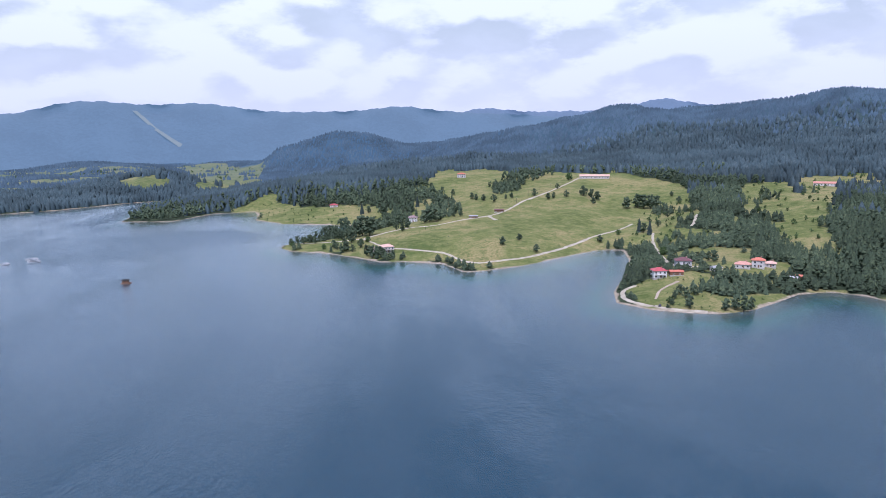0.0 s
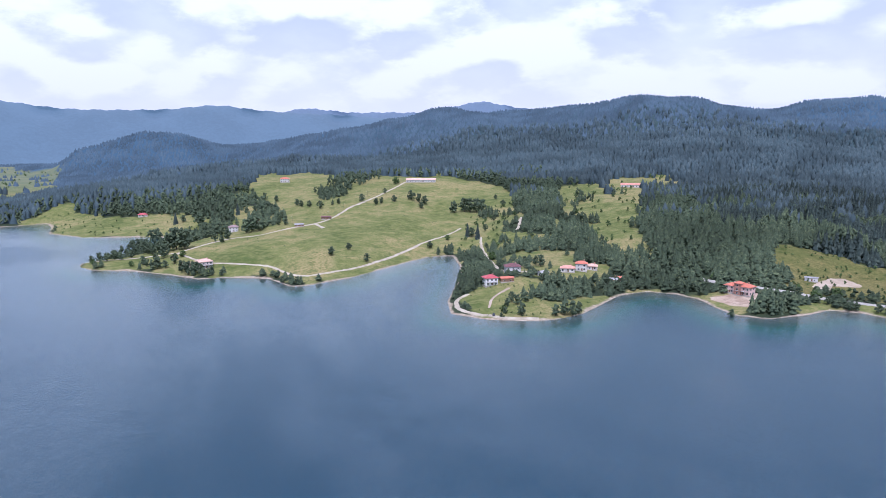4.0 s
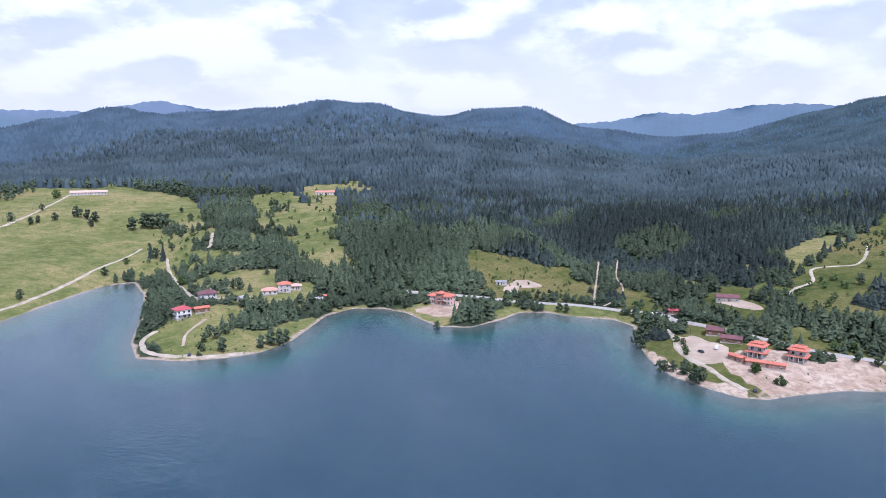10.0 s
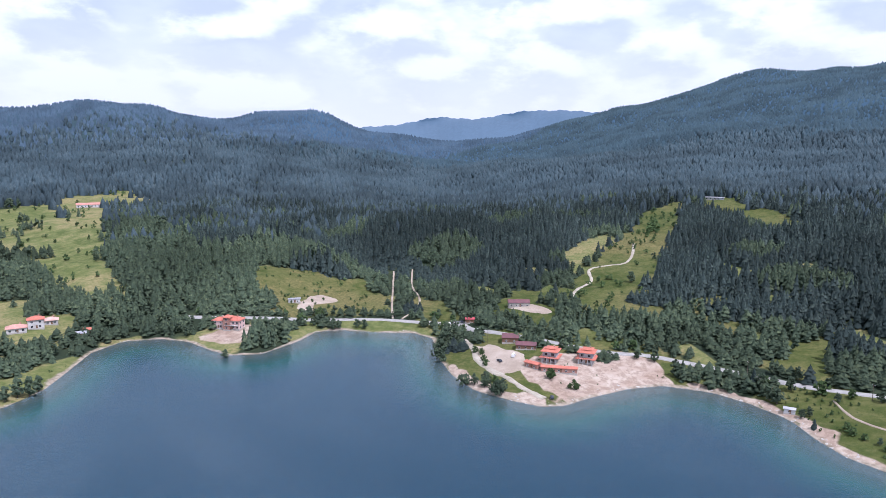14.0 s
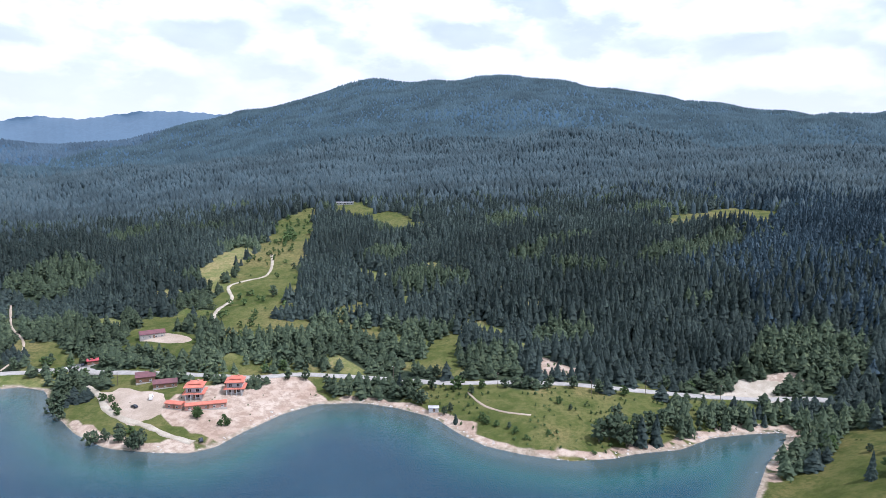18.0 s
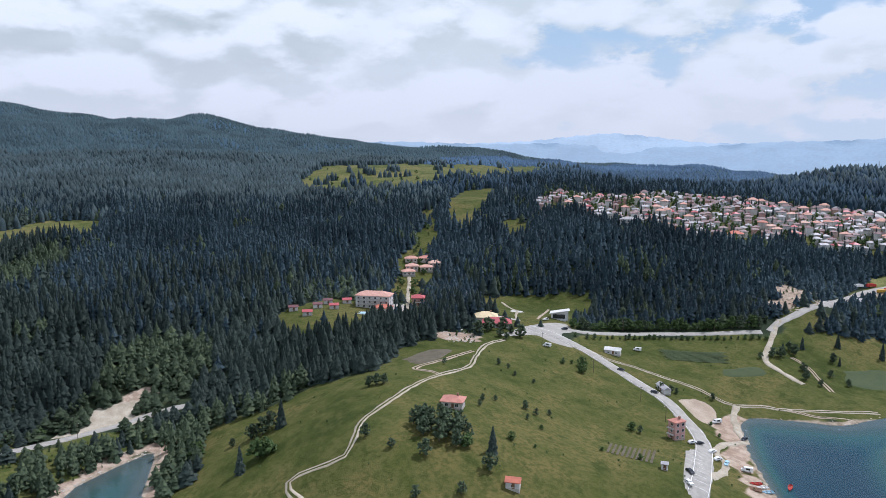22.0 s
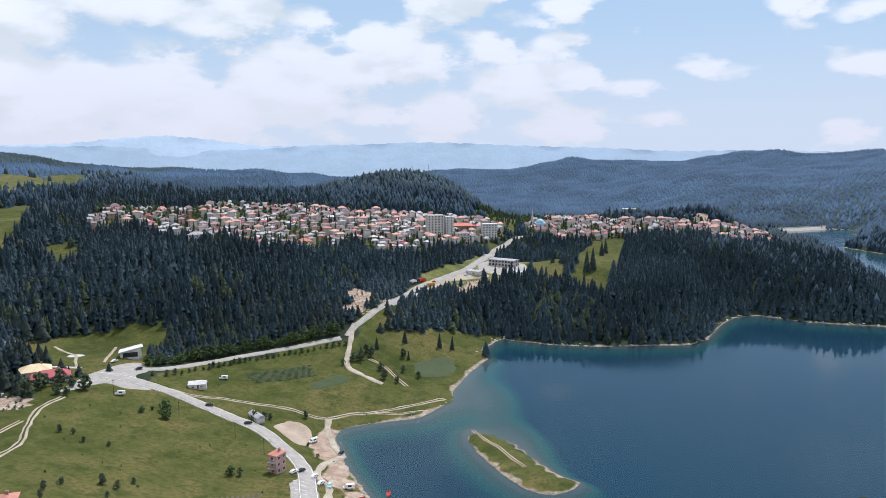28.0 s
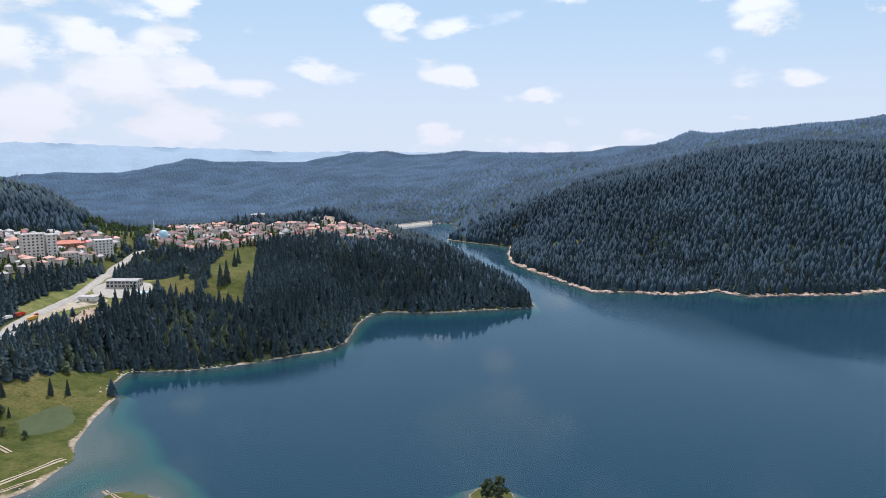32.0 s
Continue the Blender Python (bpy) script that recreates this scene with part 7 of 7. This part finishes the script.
for x, y in ((-402, 686), (-424, 672), (-412, 700)):
    root = thing("fish_cage", pose(x, y, 0.25), "round floating fish cage with a pale rail", "fish cage", "fish cages")
    part("collar", shared("collar", lambda: torus("collar", 5.5, 0.3, STEEL)), root)
    part("rail", shared("cage_rail", lambda: torus("rail", 5.3, 0.08, PAINT)), root, at=pose(0, 0, 1.0))
    for n in range(12):
        part("post", shared("cage_post", lambda: boxes("post", [((-0.06, -0.06, 0), (0.06, 0.06, 1.0))], PAINT)), root, at=pose(5.35 * math.cos(n * 0.5236), 5.35 * math.sin(n * 0.5236), 0))


def pole(x, y, tall=8.5):
    root = thing("utility_pole", pose(x, y, float(on_ground(x, y)) - 0.3, 0, 0, 40), "weathered timber power pole in grass", "pole", "power poles")
    part("mast", shared("mast", lambda: mesh_of("mast", [(r * math.cos(a * 1.0472), r * math.sin(a * 1.0472), z) for r, z in ((0.16, 0), (0.11, 8.5)) for a in range(6)], [(a, (a + 1) % 6, 6 + (a + 1) % 6, 6 + a) for a in range(6)], BARK)), root)
    part("crossarm", shared("arm", lambda: boxes("crossarm", [((-1.0, -0.07, 7.9), (1.0, 0.07, 8.05))], BARK)), root)
    for s in (-0.85, 0, 0.85):
        part("insulator", shared("insulator", lambda: boxes("insulator", [((-0.05, -0.05, 8.05), (0.05, 0.05, 8.3))], PAINT)), root, at=pose(s, 0, 0))


for x, y in ((141, 1024), (160, 1050), (185, 1095), (120, 985), (99, 945), (75, 905), (30, 868), (-20, 850), (232, 1140), (414, 40), (420, 90), (422, 10), (423, -30), (433, 150), (405, 300), (310, -262), (270, -256), (236, -248), (216, -236), (300, -345), (255, -392)):
    pole(x, y)

# the mosque, the masts and the dam
root = thing("mosque", pose(92, -872, float(on_ground(92, -872)), 0, 0, 10), "pale mosque with a dome and a slim white minaret", "mosque")
part("wall", boxes("wall", [((-7, -7, -2), (7, 7, 8))], SKY_BLUE), root)
bm = bmesh.new()
bmesh.ops.create_uvsphere(bm, u_segments=20, v_segments=12, radius=5.6)
data = bpy.data.meshes.new("dome")
bm.to_mesh(data)
bm.free()
data.materials.append(SKY_BLUE)
part("dome", data, root, "pale blue dome", pose(0, 0, 8))
tower = part("minaret", mesh_of("minaret", [(r * math.cos(a * 0.7854), r * math.sin(a * 0.7854), z) for r, z in ((1.4, -2), (1.1, 15), (1.8, 15.2), (1.8, 16), (0.9, 16.1), (0.85, 21), (0.02, 26)) for a in range(8)],
                                [(q * 8 + a, q * 8 + (a + 1) % 8, q * 8 + 8 + (a + 1) % 8, q * 8 + 8 + a) for q in range(6) for a in range(8)], WHITE), root, "slim white minaret", pose(10, -3, 0))
for x, y, tall in ((318, -1155, 22), (290, -1160, 26)):
    root = thing("radio_mast", pose(x, y, float(on_ground(x, y)), 0, 0, 20), "thin grey lattice radio mast on the wooded hill", "mast", "radio masts")
    for a in range(3):
        part("leg", boxes("leg", [((-0.12, -0.12, 0), (0.12, 0.12, tall))], STEEL), root, at=pose(0.7 * math.cos(a * 2.094), 0.7 * math.sin(a * 2.094), 0))
    for h in range(3, tall, 3):
        part("brace", shared("brace", lambda: boxes("brace", [((-0.7, -0.08, 0), (0.8, 0.08, 0.16))], STEEL)), root, at=pose(0, 0, h))
root = thing("dam", pose(-402, -1386, 0, 0, 0, 30), "pale stone dam crest across the far inlet", "dam")
part("crest", boxes("crest", [((-72, -4, 0.3), (72, 4, 5.5))], CONCRETE), root)
part("face", mesh_of("face", [(-72, 4, 5), (72, 4, 5), (72, 18, -3), (-72, 18, -3)], [(0, 3, 2, 1)], STONE), root, "sloping stone face")
for u in range(-70, 71, 10):
    part("parapet", shared("parapet", lambda: boxes("parapet", [((-4.6, 3.4, 5.5), (4.6, 3.9, 6.5))], CONCRETE)), root, at=pose(u, 0, 0))

# car park lines and the playground circle
for n in range(9):
    k = n / 8
    x, y = 193 - 19 * k, -212 + 38 * k
    ob = tagged(new("trim_bay_line", mesh_of("trim_bay_line", ribbon(np.array([(x - 4.5, y - 2.3), (x - 2, y - 1.2), (x, y)]), [-0.1, 0.1], 0.42).reshape(-1, 3), sheet(3, 2), PAINT)), "white parking bay line", "road marking", kind="structure")
yard("pavement_circle", "round pale paved circle on the lawn", CONCRETE, [(374 + 5.5 * math.cos(a), -321 + 5.5 * math.sin(a)) for a in np.arange(0, 6.2, 0.7)])
lane("path_lawn", "pale gravel path over the lawn", "path", GRAVEL, 1.6, [(400, -336), (383, -327), (374, -321), (362, -304), (351, -290)])
lane("path_lawn", "pale paved walk from the inn to the square", "path", CONCRETE, 2.2, [(384, -291), (366, -289), (348, -290)])
lane("path_lawn", "worn path behind the stage", "path", DIRT, 1.5, [(343, -303), (352, -322), (366, -350)])

# garden plot with furrows
for n in range(10):
    k = n / 9
    a, b = np.array([216 - 15 * k, -182 - 12 * k]), np.array([209 - 16 * k, -166 - 8 * k])
    line = np.stack([a + (b - a) * t for t in (0, 0.33, 0.67, 1)])
    tagged(new("field_furrow", mesh_of("field_furrow", ribbon(line, [-0.55, 0.0, 0.55], 0.25).reshape(-1, 3), sheet(4, 3), CROP)), "tilled furrow of a vegetable plot", "furrow", "furrows", "structure")

# ---- stuff: shore stones, scrub, grass tufts ----
rng = np.random.RandomState(77)
ROCKS = []
for n in range(6):
    b = bmesh.new()
    bmesh.ops.create_icosphere(b, subdivisions=1, radius=0.5)
    v = np.array([c.co[:] for c in b.verts]) * rng.uniform(0.65, 1.25, (len(b.verts), 1)) * (1.0, 0.8, 0.6)
    ROCKS.append((v, np.array([[c.index for c in q.verts] for q in b.faces])))
    b.free()
spots = []
loop = LAKE[24:112]
for a, b in zip(loop[:-1], loop[1:]):
    for t in np.arange(0, 1, 2.2 / np.hypot(*(b - a))):
        spots.append(a + (b - a) * t + rng.uniform(-3.0, 3.0, 2))
spots = np.array(spots)
keep = (swell(spots[:, 0], spots[:, 1], 70, 61) > -0.25) & (np.abs(dry(spots[:, 0], spots[:, 1])) < 4)
stand("shore_stones", ROCKS, spots[keep], (0.5, 1.7), (0.8, 1.5), STONE, "pale stones along the water's edge", rng)
for name, area, gap, chance, tall in (("meadow_scrub", "meadow_hill", 7, 0.12, (0.5, 1.6)), ("northern_scrub", "north", 9, 0.10, (0.4, 1.5)), ("point_scrub", "point", 5, 0.2, (0.6, 2.2)), ("bank_scrub", "east_shore", 4.0, 0.42, (0.6, 2.6)),
                                      ("valley_scrub", "valley", 8, 0.1, (0.6, 1.6)), ("slope_scrub", "slope", 9, 0.3, (1.5, 8.0)), ("southern_scrub", "far_south", 26, 0.13, (4, 8)), ("hill_scrub", "hill_house", 11, 0.14, (2, 8)), ("inlet_scrub", "inlet", 9, 0.3, (1.5, 7)), ("glade_scrub", "glade_upper", 5, 0.3, (1, 4)), ("nw_scrub", "nw_valley", 26, 0.10, (4, 9)), ("fields_scrub", "nw_fields", 24, 0.3, (5, 12)),
                                      ("site_scrub", "building_site", 6, 0.06, (0.5, 1.5)), ("pit_scrub", "pit", 6, 0.25, (1, 4)), ("lane_scrub", "villa_lane", 7, 0.35, (2, 7)), ("bay_scrub", "north_bay", 9, 0.15, (1, 4))):
    loop = FARMS[area]
    x, y = scatter(loop.min(0), loop.max(0), gap, rng)
    d, on = edge_distance(x, y, loop)
    clear_of = np.min([np.min([np.hypot(x - px, y - py) for px, py in line[::2]], axis=0) - width / 2 for line, width in LANES], axis=0)
    ok = on & (dry(x, y) > 3) & (clear_of > 2) & (rng.random_sample(len(x)) < chance * (1 + swell(x, y, 60, 71)))
    stand(name, PINES[:5], np.stack([x[ok], y[ok]], -1), tall, (0.9, 1.5), BROAD if area != "north" else PINE, "low scrub and bushes dotted over the grass", rng)

# broken rock and rubble on the bare banks
for name, area, gap, tall, label in (("cliff_rocks", "bare_cliff", 2.4, (1.2, 3.6), "broken brown rock and rubble on a steep bank"), ("inn_rocks", "bare_inn_rock", 1.8, (0.8, 2.4), "pale broken rock on the bank below the inn"),
                                     ("crag_rocks", "bare_crag", 2.4, (1.0, 3.0), "grey-brown crag with broken rock above the town"), ("quarry_rubble", "bare_quarry", 1.7, (0.6, 2.0), "grey heap of quarried rubble"), ("bank_rocks", "bare_cut_bank", 1.9, (0.6, 2.0), "brown broken rock in a road cutting"),
                                     ("site_rubble", "bare_site", 3.4, (0.15, 0.6), "loose rubble and clods on the building site"), ("layby_stones", "bare_layby", 3.2, (0.3, 0.9), "loose stones at the lay-by")):
    loop = FARMS[area]
    x, y = scatter(loop.min(0) - 4, loop.max(0) + 4, gap, rng)
    d, on = edge_distance(x, y, loop)
    ok = (on | (d < 4)) & (rng.random_sample(len(x)) < 0.75)
    stand(name, ROCKS, np.stack([x[ok], y[ok]], -1), tall, (0.9, 1.6), DIRT if name[:4] in ("clif", "bank", "site") else STONE, label, rng)
    if area in ("bare_site", "bare_layby"):
        continue
    stand(name.split("_")[0] + "_bushes", PINES[:4], np.stack([x[ok], y[ok]], -1)[::7], (1, 3), (0.8, 1.2), BROAD, "small bushes among the broken rock", rng)

# eroded banks: pale boulders on the eastern shore, brown crags on the western one
for name, loop, size, material, label in (("bank_boulders", SHORE_EAST[22:42], (0.5, 2.0), STONE, "pale boulders of an eroded lake bank"), ("shore_crags", SHORE_WEST[6:21], (2.5, 8.0), CRAG, "pinkish brown crags along the steep wooded shore"),
                                          ("point_crags", SHORE_SOUTH[14:29], (0.8, 2.6), STONE, "broken rock under the wooded point")):
    spots = []
    for a, b in zip(np.array(loop[:-1], float), np.array(loop[1:], float)):
        for t in np.arange(0, 1, 0.55 / np.hypot(*(b - a))):
            spots.append(a + (b - a) * t + rng.normal(0, 2.2, 2))
    spots = np.array(spots)
    away = dry(spots[:, 0], spots[:, 1])
    keep = (away > 0.3) & (away < 7) & (swell(spots[:, 0], spots[:, 1], 45, 63) > -0.5)
    stand(name, ROCKS, spots[keep], size, (0.9, 1.7), material, label, rng)

# the villa's pool, the timber stack and the floating jetty
root = thing("swimming_pool", pose(422, -214, float(on_ground(422, -214)), 0, 0, 32), "small blue swimming pool with a pale paved edge", "pool")
part("basin", boxes("basin", [((-6, -3.2, -1.0), (6, -2.8, 0.45)), ((-6, 2.8, -1.0), (6, 3.2, 0.45)), ((-6, -2.8, -1.0), (-5.6, 2.8, 0.45)), ((5.6, -2.8, -1.0), (6, 2.8, 0.45))], CONCRETE), root)
part("pool_water", boxes("pool_water", [((-5.6, -2.8, -0.2), (5.6, 2.8, 0.25))], SKY_BLUE), root, "bright blue pool water")
root = thing("timber_stack", pose(161, -206, float(on_ground(161, -206)) + 0.1, 0, 0, 20), "stack of grey-brown sawn boards on the beach", "timber")
for n in range(9):
    for level in range(3):
        part("board", shared("stack_board", lambda: boxes("board", [((-2.4, -0.14, 0), (2.4, 0.14, 0.12))], TIMBER)), root, at=pose(0.2 * math.sin(n * 2.3 + level), (n - 4) * 0.42, level * 0.16, 0, 0, 2 * math.sin(n + 3 * level)))
root = thing("floating_jetty", pose(145, -206, 0, 0, 0, 35), "low grey floating jetty by the beach", "jetty")
for n in range(6):
    part("plank", shared("jetty_plank", lambda: boxes("plank", [((-0.7, -1.3, 0.35), (0.66, 1.3, 0.47))], CONCRETE)), root, at=pose(-3.6 + n * 1.42, 0, 0))
for side in (-1, 1):
    part("float", shared("jetty_float", lambda: boxes("float", [((-4.2, -0.35, -0.3), (4.2, 0.35, 0.35))], STEEL)), root, "grey steel float", pose(0, side * 0.85, 0))
for u in (-3.9, 0, 3.9):
    part("post", shared("jetty_post", lambda: boxes("post", [((-0.06, -0.06, -0.3), (0.06, 0.06, 1.3))], STEEL)), root, at=pose(u, 1.34, 0))

# green rows of a vegetable field in the valley
for n in range(12):
    k = n / 11
    a, b = np.array([270 - 11 * k, -338 + 11 * k]), np.array([237 - 8 * k, -364 + 13.5 * k])
    line = np.stack([a + (b - a) * t for t in np.linspace(0.04 * math.sin(n * 2.1), 1 + 0.05 * math.cos(n * 1.7), 12)])
    tagged(new("field_row", mesh_of("field_row", ribbon(line, [-0.45, 0.0, 0.45], 0.3).reshape(-1, 3), sheet(12, 3), LEAF_ROWS, True)), "low green crop row in the valley field", "crop row", "crop rows", "structure")
